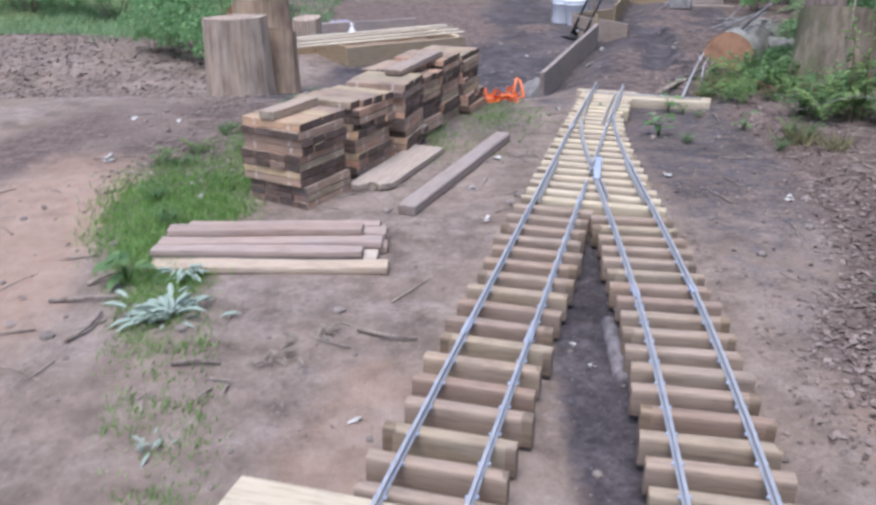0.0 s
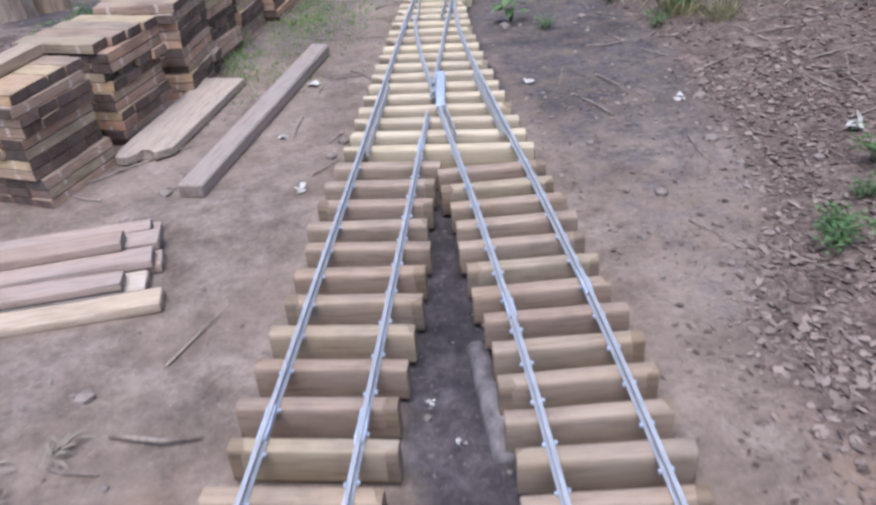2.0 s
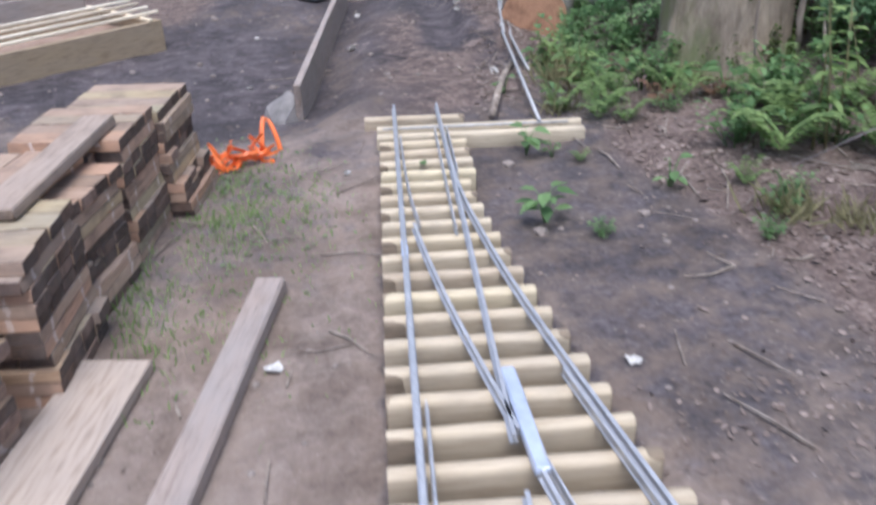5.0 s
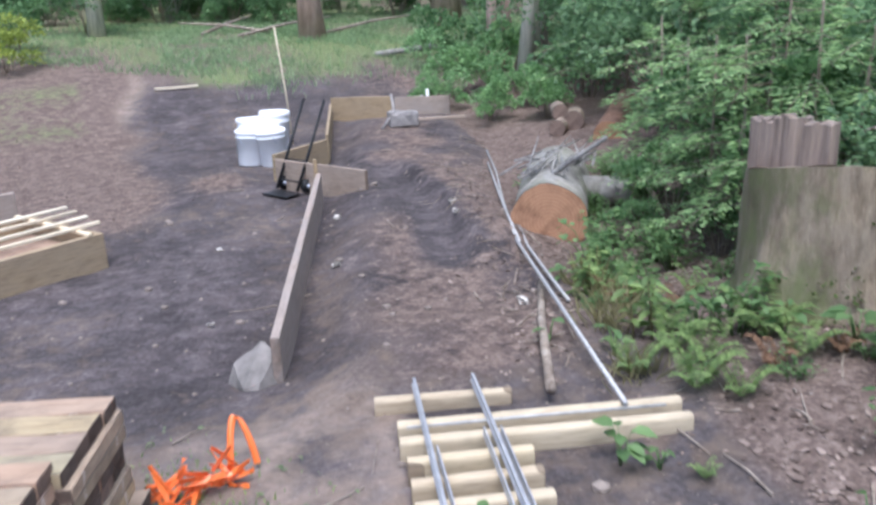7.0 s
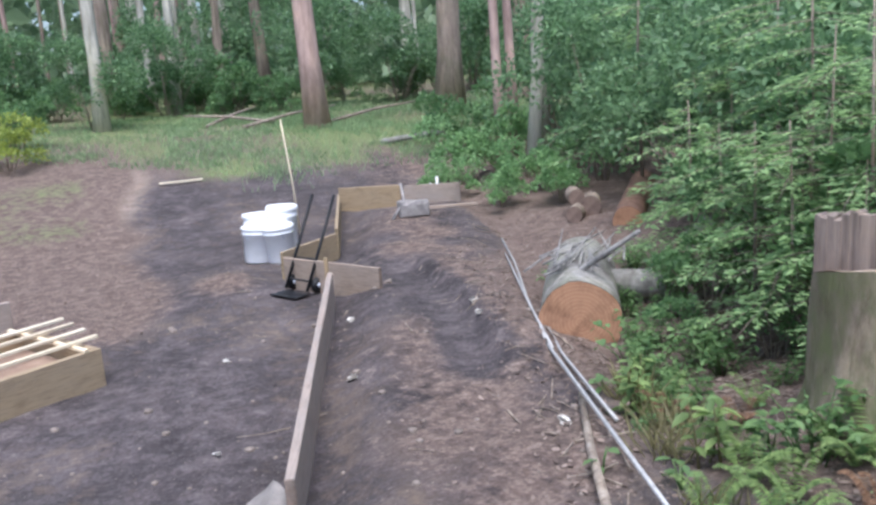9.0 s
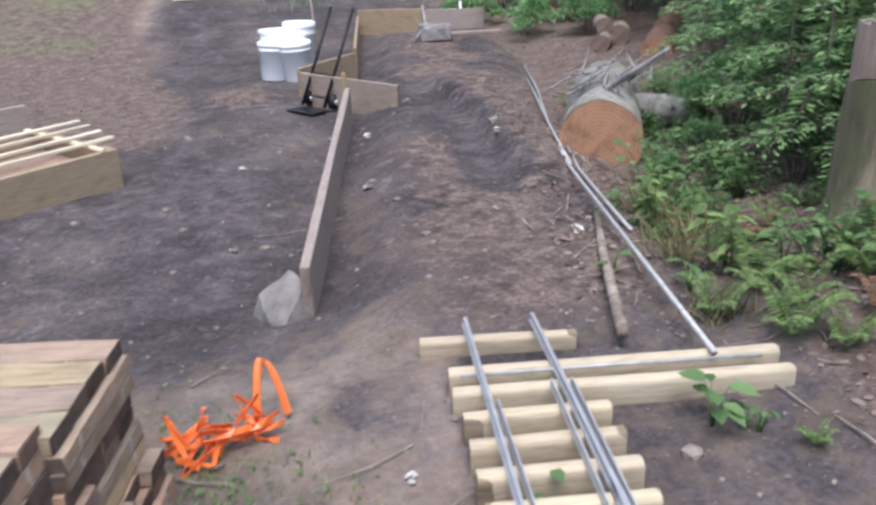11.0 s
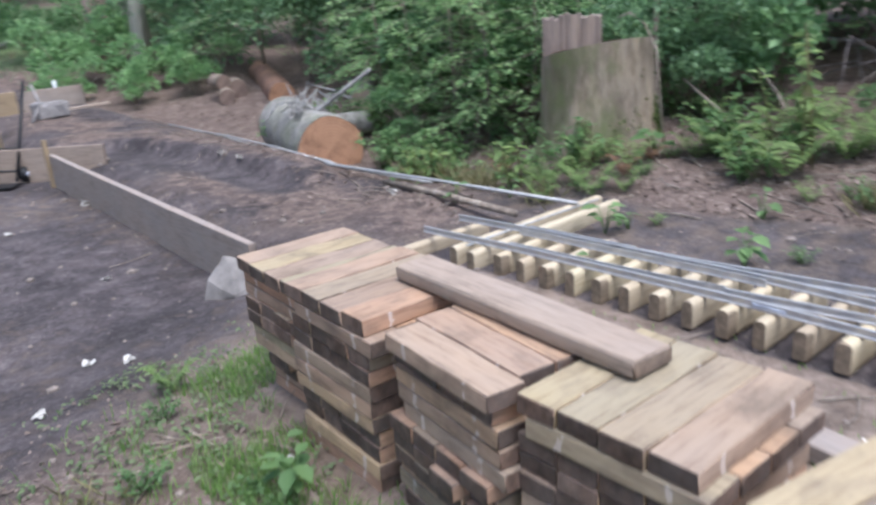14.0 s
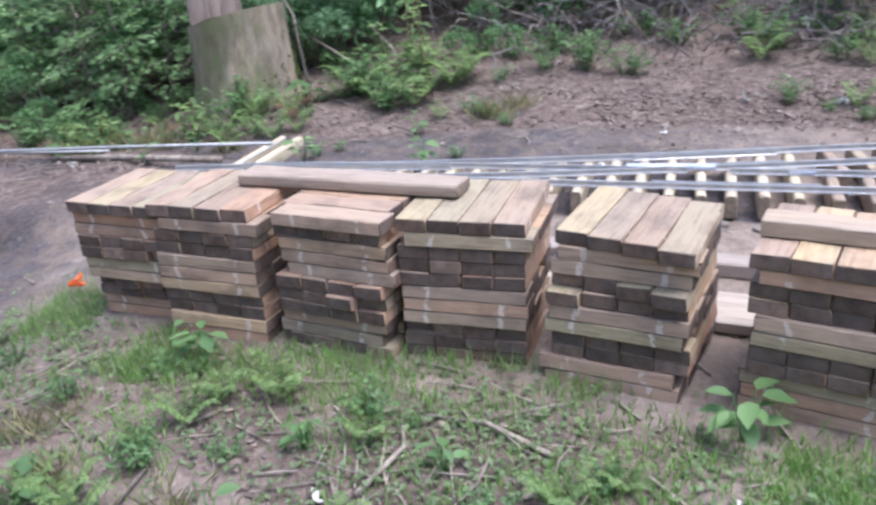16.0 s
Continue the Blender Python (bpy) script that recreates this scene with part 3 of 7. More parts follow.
def soil_patches(x, y):
    """How far dark topsoil and the shade painted between ties, leaf mould and moss lie over the earth at each place."""
    jitter = 0.7 * (vnoise(x, y, 0.8, 21) - 0.5) + 1.2 * (vnoise(x, y, 3.1, 22) - 0.5) * sstep(1.2, -1.5, np.minimum(x + 2.6, y))
    black = sstep(6.3, 7.2, y + jitter - 0.25 * (x - 0.5)) * sstep(18.3, 16.3, y + 2.6 * np.clip(1.3 - x, 0, 1.2)) * sstep(0.0, 1.3, x + jitter - np.interp(y, [7.2, 9.0, 10.6, 12.0], [-2.3, -1.7, -0.9, -0.3]))
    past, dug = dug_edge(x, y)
    # darker strip along the foot of the spade-cut edge
    cut_foot = dug * np.exp(-(((past + 0.13) / 0.19) ** 2))
    bed = np.exp(-(((x - 1.75 - 0.33 * (y - 7)) / 0.75) ** 2)) * sstep(6.2, 6.9, y)
    gap = np.exp(-(((x - 0.53 - 0.05 * (y - 2)) / 0.2) ** 4)) * sstep(3.9, 3.2, y)
    left = 0.45 * sstep(4.3, 5.3, y) * sstep(1.25, 0.5, x) * sstep(-2.1, -1.0, x + 1.5 * jitter) * (0.35 + 0.65 * sstep(-0.3, 0.05, x - 0.47 * (y - 3.95) + 0.93))
    beside = 0.36 * sstep(0.9, 1.3, x) + 0.22 * sstep(2.6, 4.5, y)
    dark = np.clip(np.maximum.reduce([0.7 * black * (0.75 + 0.5 * vnoise(x, y, 0.7, 40)), 0.92 * bed * (0.75 + 0.5 * vnoise(x, y, 0.45, 62)), 1.0 * cut_foot, 0.8 * gap * sstep(-0.7, -0.3, y), 0.75 * np.exp(-(((x - 4.6) / 1.1) ** 2 + ((y - 16.0) / 1.0) ** 2)), left, beside, 0.55 * np.exp(-(((x - 0.88 - 0.15 * (y - 6.2)) / 0.34) ** 2 + ((y - 6.25) / 0.6) ** 2)), 0.55 * np.exp(-(((x - 2.05) / 0.4) ** 2 + ((y - 5.55) / 0.45) ** 2))]), 0, 1)
    near = np.interp(y, [1.5, 2.5, 3.5, 4.5, 6.0], [1.06, 1.15, 1.48, 1.76, 2.0])
    near = near + sstep(1.2, -0.5, y) * (0.3 * np.sin(1.1 * y) - 0.25 * np.minimum(y, 0) * 0.4)
    mould = np.maximum(sstep(0.0, 0.36, x - near + 0.6 * jitter - 0.33 * np.maximum(y - 6.7, 0)) * 0.8, sstep(-1.6, -2.6, x + 0.3 * (y - 6) * 0 + jitter) * sstep(6.2, 7.0, y) * 0.34)
    mould = np.maximum(mould, 0.65 * sstep(15.5, 18, y))
    mould = np.maximum(mould, 0.75 * np.exp(-(((x - 1.3) / 0.36) ** 2 + ((y - 11.45) / 0.6) ** 2)))
    mould = np.maximum(mould, 0.8 * sstep(1.3, 0.5, x + jitter) * sstep(9.6, 10.8, y) * sstep(20.0, 18.6, y))
    mould = np.maximum(mould, 0.62 * sstep(-0.15, -0.5, x + 0.35 * jitter - 0.45 * (y - 5.5)) * sstep(3.9, 4.6, y) * sstep(7.2, 6.2, y) * sstep(-3.4, -2.2, x + jitter) * (0.6 + 0.8 * vnoise(x, y, 0.35, 51)))
    mould = np.maximum(mould, 0.62 * bed * (0.4 + 1.0 * vnoise(x, y, 0.5, 61))) * (1 - cut_foot)
    mould = np.maximum(mould, 0.6 * dug * sstep(0.0, 0.15, past) * sstep(1.0, 0.6, past))
    moss = np.maximum(grass_cover(x, y) * np.interp(y, [2.4, 3.0, 3.9, 4.4], [0.3, 0.7, 0.7, 0.42]), 0.7 * sstep(16.0, 17.6, y + 2.0 * jitter + 0.05 * x - 1.05 * np.clip(2.5 - x, 0, 2.1) - 0.5 * np.clip(0.4 - x, 0, 3)) * (0.45 + 0.75 * vnoise(x, y, 1.1, 93)))
    moss = np.maximum(moss, 0.8 * sstep(9.3, 10.6, y + jitter) * sstep(-2.0, -3.2, x) * sstep(20, 17, y))
    moss = np.maximum(moss, 0.6 * vnoise(x, y, 0.9, 91) * sstep(13.6, 15.0, y) * sstep(18.0, 17.0, y) * sstep(0.9, 0.1, x))
    # shade between the switch ties, painted dark into the ground colour
    road = -0.24 + 0.2795 * (y - 1.52)
    dark = np.maximum(dark, 0.75 * sstep(3.3, 4.0, y) * sstep(6.7, 6.3, y) * sstep(-0.04, 0.06, x - road) * sstep(0.50, 0.36, x - road - 0.25 * sstep(5.6, 3.6, y)))
    return dark, np.clip(mould, 0, 1), np.clip(moss, 0, 1)


def clay_lanes(x, y):
    """Where feet and wheels have laid the orange clay bare, 0 to 1."""
    lane = np.exp(-(((x + 1.75 + 0.13 * (y - 2.5)) / 0.42) ** 4)) * sstep(5.4, 4.2, y)
    lane = np.maximum(lane, 0.7 * np.exp(-(((x + 0.25 - 0.1 * (y - 2.0)) / 0.32) ** 2)) * sstep(2.9, 2.2, y))
    lane = np.maximum(lane, 0.6 * np.exp(-(((x - 1.25 - 0.04 * (y - 2.0)) / 0.16) ** 2)) * sstep(2.9, 1.9, y))
    return 1.05 * lane * (0.5 + 0.7 * vnoise(x, y, 0.5, 77)) * sstep(-3.0, 0.0, y)


def grass_cover(x, y):
    """Where grass grows near the stacks, 0 to 1."""
    x, y = np.asarray(x, float), np.asarray(y, float)
    strip_x = np.interp(y, [1.4, 2.0, 2.6, 3.4, 4.0, 4.6, 5.2, 6.3], [-0.60, -0.80, -0.98, -1.26, -1.30, -1.2, -0.85, -0.35])
    wide = np.interp(y, [1.4, 2.2, 3.0, 3.8, 4.4, 5.4, 6.3], [0.13, 0.15, 0.20, 0.35, 0.38, 0.48, 0.40])
    a = np.exp(-(((x - strip_x) / wide) ** 4)) * sstep(1.3, 1.8, y) * sstep(6.7, 6.1, y)
    b = 0.75 * np.exp(-(((x - 0.42) / 0.24) ** 2 + ((y - 5.75) / 0.5) ** 2))
    c = 0.35 * np.exp(-(((x - 0.1) / 0.3) ** 2 + ((y - 5.1) / 0.4) ** 2))
    patchy = sstep(0.38, 0.68, 0.65 * vnoise(x, y, 0.11, 35) + 0.4 * vnoise(x, y, 0.28, 33))
    strip = a * (np.interp(y, [1.6, 2.2, 2.8, 3.3, 4.1, 4.5, 5.0], [0.04, 0.22, 0.55, 0.95, 1.0, 0.25, 0.04]) + np.interp(y, [3.6, 4.4, 5.0], [0.8, 0.6, 0.35]) * patchy)
    return np.clip(np.maximum(strip, np.maximum(b, c) * (0.35 + 0.65 * patchy)), 0, 1)


gx, gy = spread(-160, 160, -3.2, 5.2, 0.045), spread(-120, 220, 0.6, 12.5, 0.045)
X, Y = np.meshgrid(gx, gy)
Z = gz(X, Y)
nx, ny = len(gx), len(gy)
idx = (np.arange(ny - 1)[:, None] * nx + np.arange(nx - 1)[None, :]).ravel()
ground_mesh = np_mesh("ground", np.stack([X.ravel(), Y.ravel(), Z.ravel()], 1), np.stack([idx, idx + 1, idx + nx + 1, idx + nx], 1), EARTH)
ground_mesh.polygons.foreach_set("use_smooth", [True] * len(ground_mesh.polygons))
attr = ground_mesh.attributes.new("soil", "FLOAT_COLOR", "POINT")
dk, mo, ms = soil_patches(X.ravel(), Y.ravel())
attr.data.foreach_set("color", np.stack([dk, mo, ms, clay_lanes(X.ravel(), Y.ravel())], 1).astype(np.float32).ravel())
ground = tagged(new("ground", ground_mesh), "brown trodden forest earth with dark soil and patches of moss", "ground", kind="structure")

# ---- the miniature railway turnout ----
TIE_TOP = 0.105


def tie_top(y):
    """The road falls slightly towards the points."""
    return float(np.interp(y, [5.0, 5.9, 6.4], [0.105, 0.082, 0.058]))


SLOPE = 0.2795
turnout = thing("railway_turnout", pose(0, 0, 0), "miniature railway turnout of aluminium rails on timber ties", "railway track")
CROSS = Vector((1, -SLOPE, 0)).normalized()
tie_turn = math.degrees(math.atan2(CROSS.y, CROSS.x))


def left_rail(y, far=0.0):
    return -0.14 + SLOPE * (y - 1.52) + far


def curve_rail(y, far=0.0):
    ys = [-0.6, 0.4, 1.52, 2.32, 3.1, 3.9, 4.54, 5.0, 5.36, 5.9, 6.4]
    xs = [0.22, 0.40, 0.57, 0.668, 0.733, 0.782, 0.828, 0.884, 0.951, 1.087, 1.224]
    i = max(1, min(len(ys) - 3, sum(1 for v in ys if v <= y) - 1))
    t = (y - ys[i]) / (ys[i + 1] - ys[i])
    m0 = (xs[i + 1] - xs[i - 1]) / (ys[i + 1] - ys[i - 1]) * (ys[i + 1] - ys[i])
    m1 = (xs[i + 2] - xs[i]) / (ys[i + 2] - ys[i]) * (ys[i + 1] - ys[i])
    h = xs[i] * (2 * t ** 3 - 3 * t * t + 1) + m0 * (t ** 3 - 2 * t * t + t) + xs[i + 1] * (3 * t * t - 2 * t ** 3) + m1 * (t ** 3 - t * t)
    return h + far




def round_tie(name, length, material, seed, width=0.042, high=0.092, full=0.8):
    """A tie with a well rounded top, its length along x, resting on z = 0."""
    r = random.Random(seed)
    h = width / 2
    prof = [(-h * 0.9, 0.0), (-h, 0.006)] + [(-h * math.copysign(abs(math.cos(a)) ** full, math.cos(a)), high - 0.0175 + 0.0175 * math.sin(a) ** full) for a in [math.pi * i / 8 for i in range(9)]] + [(h, 0.006), (h * 0.9, 0.0)]
    k = len(prof)
    rings = []
    for x, shrink in ((-0.5, 0.93), (-0.492, 1.0), (-0.2, 1.0), (0.1, 1.0), (0.3, 1.0), (0.492, 1.0), (0.5, 0.93)):
        dy, dz = r.uniform(-0.0012, 0.0012), r.uniform(-0.001, 0.001)
        rings.append([(x * length, y * shrink + dy, high / 2 + (z - high / 2) * (0.5 + 0.5 * shrink) + dz) for y, z in prof])
    verts = [p for ring in rings for p in ring] + rings[0] + rings[-1]
    faces = [(i * k + j, (i + 1) * k + j, (i + 1) * k + (j + 1) % k, i * k + (j + 1) % k) for i in range(len(rings) - 1) for j in range(k)]
    n = len(rings) * k
    faces += [tuple(range(n, n + k)), tuple(reversed(range(n + k, n + 2 * k)))]
    me = mesh_from(name, verts, [tuple(reversed(f)) for f in faces], material, True)
    for p in me.polygons:
        p.use_smooth = len(p.vertices) == 4
    return me


tie_meshes = [round_tie("tie", 0.36, TIE_WOOD, s) for s in range(4)]
old_meshes = [round_tie("tie", 0.36, OLD_TIE, s + 9, full=0.45) for s in range(4)]
rng = random.Random(11)


def lay_tie(x, y, turn, length, k, fresh, width=1.0):
    """One tie with its centre at x, y; longer ties stretch the stock tie."""
    me = (tie_meshes if fresh else old_meshes)[k % 4]
    m = pose(x, y, tie_top(y) - 0.092, 0, rng.uniform(-0.5, 0.5), turn + rng.uniform(-0.9, 0.9)) @ Matrix.Diagonal((length / 0.36, width, 1, 1))
    return part("tie", me, turnout, m)


k = 0
for y in np.arange(-0.55, 3.56, 0.1235):
    k += 1
    mid = left_rail(y) + 0.1025
    lay_tie(mid + rng.uniform(-0.012, 0.012), y, tie_turn, 0.36, k, False, rng.uniform(0.9, 1.1))
for y in np.arange(-0.55, 3.50, 0.116):
    k += 1
    sl = curve_rail(y + 0.1) - curve_rail(y - 0.1)
    lay_tie(curve_rail(y) + 0.103 + rng.uniform(-0.01, 0.01), y, math.degrees(math.atan2(-sl / 0.2 - 0.06, 1)), 0.355, k, False, rng.uniform(0.95, 1.15))
for i in range(21):
    # the long switch ties reach under both roads and get shorter towards the points
    y0 = 3.70 + 0.1145 * i
    a = left_rail(y0) - 0.075
    b = curve_rail(y0 - 0.12) + 0.275 if y0 < 5.6 else left_rail(y0) + 0.285
    length = (b - a) / CROSS.x
    k += 1
    lay_tie(a + CROSS.x * length / 2, y0 + CROSS.y * length / 2, tie_turn, length, k, True, rng.uniform(0.9, 1.1))
part("tie", tie_meshes[1], turnout, pose(1.325, 6.405, 0.032 - 0.092, 0, 0, tie_turn - 2) @ Matrix.Diagonal((1.33, 1, 1, 1)))

# two long timbers near the points stick out to one side
for (x0, y0), (x1, y1), s in (((1.09, 6.225), (1.985, 5.965), 3), ((1.06, 6.125), (1.95, 5.865), 5)):
    long_mesh = round_tie("long_tie", math.hypot(x1 - x0, y1 - y0), TIE_WOOD, s, 0.044, 0.094)
    part("long_tie", long_mesh, turnout, pose((x0 + x1) / 2, (y0 + y1) / 2, 0.066 - 0.094, 0, 0, math.degrees(math.atan2(y1 - y0, x1 - x0))))
# two flat planks carry the plain track at its start
for (x0, y0), s in (((-0.50, 1.575), 1), ((-0.58, 1.445), 2)):
    flat = board("flat_plank", 0.95, 0.13, 0.038, TIE_WOOD, s + 30, 0.004)
    part("flat_plank", flat, turnout, pose(x0 + 0.46, y0 - 0.128, 0.062, 0, 0, tie_turn))

RAIL = [(-0.0095, 0), (-0.0095, 0.003), (-0.0025, 0.0055), (-0.0025, 0.017), (-0.005, 0.019), (-0.005, 0.0245), (0.005, 0.0245), (0.005, 0.019),
        (0.0025, 0.017), (0.0025, 0.0055), (0.0095, 0.003), (0.0095, 0)]
BLADE = [(-0.005, 0), (-0.005, 0.003), (-0.0025, 0.0055), (-0.0025, 0.0245), (0.0025, 0.0245), (0.0025, 0.0055), (0.005, 0.003), (0.005, 0)]


def rail(name, fn, y0, y1, far, label="", profile=RAIL, step=0.12):
    n = max(2, int((y1 - y0) / step))
    pts = [(fn(y, far), y, tie_top(y) + 0.001) for y in np.linspace(y0, y1, n)]
    return part(name, sweep(name, pts, profile, ALU), turnout, None, label)


FAR = 0.213
rail("stock_rail", left_rail, -0.6, 6.46, 0.0)
rail("inner_rail", left_rail, -0.6, 3.86, FAR)
rail("inner_rail", curve_rail, -0.6, 3.90, 0.0)
rail("outer_rail", curve_rail, -0.6, 5.62, 0.206)
rail("stock_rail", left_rail, 5.55, 6.40, FAR)
rail("closure_rail", left_rail, 4.02, 5.60, FAR)
rail("closure_rail", curve_rail, 4.04, 5.10, 0.0)
rail("switch_blade", curve_rail, 5.10, 5.98, 0.018, "tapered switch blade", BLADE)
rail("switch_blade", left_rail, 5.0, 6.02, FAR - 0.034, "tapered switch blade", BLADE)
rail("outer_rail", lambda y, f: left_rail(y, f) + 0.02, 5.5, 6.0, FAR, "", BLADE)
rail("guard_rail", curve_rail, 3.62, 4.02, 0.022, "short guard rail", BLADE)
rail("guard_rail", left_rail, 3.6, 4.2, 0.024, "short guard rail", BLADE)
rail("guard_rail", curve_rail, 3.6, 4.2, 0.182, "short guard rail", BLADE)
frog = board("frog_plate", 0.36, 0.036, 0.022, STEEL, 7, 0.004)
part("frog_plate", frog, turnout, pose(0.822, 4.08, TIE_TOP + 0.004, 0, 0, 78), "bluish steel crossing plate")
joint = board("joint_bar", 0.10, 0.006, 0.014, STEEL, 2, 0.001)
for fn, far, y in ((left_rail, 0.0, 2.36), (left_rail, FAR, 2.30), (curve_rail, 0.0, 2.62), (curve_rail, 0.206, 2.66), (left_rail, 0.0, 4.95), (left_rail, FAR, 3.6)):
    a = math.degrees(math.atan2(0.2, fn(y + 0.1, far) - fn(y - 0.1, far)))
    for s in (-0.0075, 0.0075):
        part("joint_bar", joint, turnout, pose(fn(y, far) + s, y, TIE_TOP + 0.005, 0, 0, a))
rod = tube("tie_rod", [(1.10, 6.165, 0.074), (1.5, 6.05, 0.074), (1.90, 5.93, 0.072)], [0.005] * 3, ROD)
part("throw_rod", rod, turnout, None, "galvanised throw rod")


def screws():
    """Pairs of small screw heads beside the rails on every second tie or so."""
    pieces = []
    r = random.Random(5)
    rows = [(left_rail, 0.0, 0.0), (left_rail, FAR, 0.0), (curve_rail, 0.0, 0.0), (curve_rail, 0.206, 0.0)]
    for fn, far, _ in rows:
        for y in np.arange(0.8, 3.6, 0.1235):
            for s in (-0.0125, 0.0125):
                x = fn(y, far) + s
                c = [(x + 0.0045 * math.cos(a), y + 0.0045 * math.sin(a), TIE_TOP + h) for h in (0.0, 0.007) for a in [j * math.pi / 3 for j in range(6)]]
                f = [(j, (j + 1) % 6, 6 + (j + 1) % 6, 6 + j) for j in range(6)] + [tuple(range(6, 12))]
                pieces.append((c, f))
    return joined("rail_screws", pieces, STEEL)


tagged(part("rail_screws", screws(), turnout), kind="stuff")

# ---- stacks of cut ties ----
STACK_GROUP = "cut ties in the stacks"
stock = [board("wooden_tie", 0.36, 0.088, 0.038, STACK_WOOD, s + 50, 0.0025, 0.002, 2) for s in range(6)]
rng = random.Random(4)
tie_labels = {
    "S": "weathered brown sawn tie stacked lengthwise",
    "E": "weathered brown sawn tie stacked crosswise",
}


def tie_stack(x, y, turn, layers, top, skip=(), slip=0.014, foot=0.0, skew=0.0):
    """A square stack, laid up layer by layer from the ground. S ties lie along the row, E ties across it; the last layer is the top one."""
    base = gz1(x, y) - 0.006
    step = (top - base) / len(layers)
    m = pose(x, y, base, 0, 0, turn)
    last = ""
    for i, kind in enumerate(layers):
        if kind != last:
            ox, oy = rng.uniform(-slip, slip), rng.uniform(-slip, slip) - (foot if i < 4 else 0)
        last = kind
        for j in range(4):
            if (i, j) in skip:
                continue
            off = (j - 1.5) * 0.0905 + rng.uniform(-0.001, 0.001)
            run = rng.uniform(-0.004, 0.004) + (rng.choice((-0.02, 0.02)) if rng.random() < (0.1 if kind == "S" else 0.06) else 0)
            if kind == "E" and i > 6:
                run += skew * (j - 1.5) / 1.5
            a = 0 if kind == "S" else 90
            px, py = (run, off) if kind == "S" else (-off, run)
            tm = m @ pose(px + ox, py + oy, i * step, 0, 0, a + rng.uniform(-0.6, 0.6) + (180 if rng.random() < 0.5 else 0)) @ Matrix.Diagonal((1, 1, step / 0.0388, 1))
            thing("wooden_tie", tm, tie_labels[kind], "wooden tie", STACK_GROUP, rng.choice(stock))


STACKS = ((0.065, 5.99, 70), (-0.075, 5.665, 70), (-0.225, 5.25, 66), (-0.31, 4.89, 74), (-0.50, 4.48, 64), (-0.717, 4.025, 60))
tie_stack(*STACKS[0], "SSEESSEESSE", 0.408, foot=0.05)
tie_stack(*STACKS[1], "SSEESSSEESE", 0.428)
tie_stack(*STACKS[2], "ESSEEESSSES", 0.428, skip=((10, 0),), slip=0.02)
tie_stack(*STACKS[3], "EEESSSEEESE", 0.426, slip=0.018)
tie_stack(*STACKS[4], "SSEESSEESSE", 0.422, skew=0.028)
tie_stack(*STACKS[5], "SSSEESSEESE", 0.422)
thing("wooden_tie", pose(-0.735, 4.045, 0.423, 0, 0, 63), "pale wooden tie lying loose on a stack", "wooden tie", "loose ties", board("wooden_tie", 0.37, 0.09, 0.04, YELLOW_PLANK, 58, 0.003, 0.002, 2))
thing("long_board", pose(-0.142, 5.276, 0.429, 0, 0, 70), "long brown board lying across the tops of stacked ties", "board", "", board("long_board", 0.74, 0.108, 0.038, BROWN_BOARD, 77, 0.006, 0.0015, 2))

# ---- loose boards beside the track ----
rng = random.Random(8)
rows = [(3.07, 0.0, 0.97, -0.70, 0.09, YELLOW_PLANK, -0.7), (3.172, 0.0, 0.93, -0.73, 0.095, LIGHT_PLANK, -0.5), (3.275, 0.0, 0.95, -0.705, 0.095, PINK_PLANK, 0.6),
        (3.375, 0.0, 0.90, -0.74, 0.09, PINK_PLANK, 0.4), (3.465, 0.0, 0.80, -0.65, 0.08, LIGHT_PLANK, 0.8), (3.16, 0.03, 0.88, -0.765, 0.075, PINK_PLANK, -0.9),
        (3.255, 0.03, 0.95, -0.725, 0.085, PINK_PLANK, 1.0), (3.36, 0.03, 0.92, -0.70, 0.09, PINK_PLANK, 0.9), (3.445, 0.03, 0.86, -0.70, 0.07, PINK_PLANK, 0.2), (3.33, 0.06, 0.84, -0.76, 0.085, PINK_PLANK, 0.9)]
for i, (y, z, length, x, wide, mat_, turn) in enumerate(rows):
    me = board("plank", length, wide, 0.029, mat_, 100 + i, 0.004, 0.003, 2)
    thing("plank", pose(x + 0.015, y, gz1(-0.7, 3.3) + 0.002 + z, 0, 0, turn), "weathered pinkish grey plank in a low pile" if mat_ is not YELLOW_PLANK else "yellowish sawn plank at the edge of a low pile", "plank", "planks in the low pile", me)


def notched_board():
    """A wide board with a broken, notched end."""
    pts = [(-0.37, -0.105), (0.35, -0.108), (0.35, 0.092), (-0.40, 0.105), (-0.47, 0.085), (-0.475, 0.04), (-0.44, 0.015), (-0.405, 0.01), (-0.40, -0.02), (-0.425, -0.055)]
    bm = bmesh.new()
    low = [bm.verts.new((x, y, 0)) for x, y in pts]
    top = [bm.verts.new((x, y, 0.034)) for x, y in pts]
    bm.faces.new(list(reversed(low)))
    bm.faces.new(top)
    for i in range(len(pts)):
        j = (i + 1) % len(pts)
        bm.faces.new((low[i], low[j], top[j], top[i]))
    bmesh.ops.bevel(bm, geom=[e for e in bm.edges], offset=0.003, segments=1, affect="EDGES")
    return mesh_of("notched_board", bm, LIGHT_PLANK)


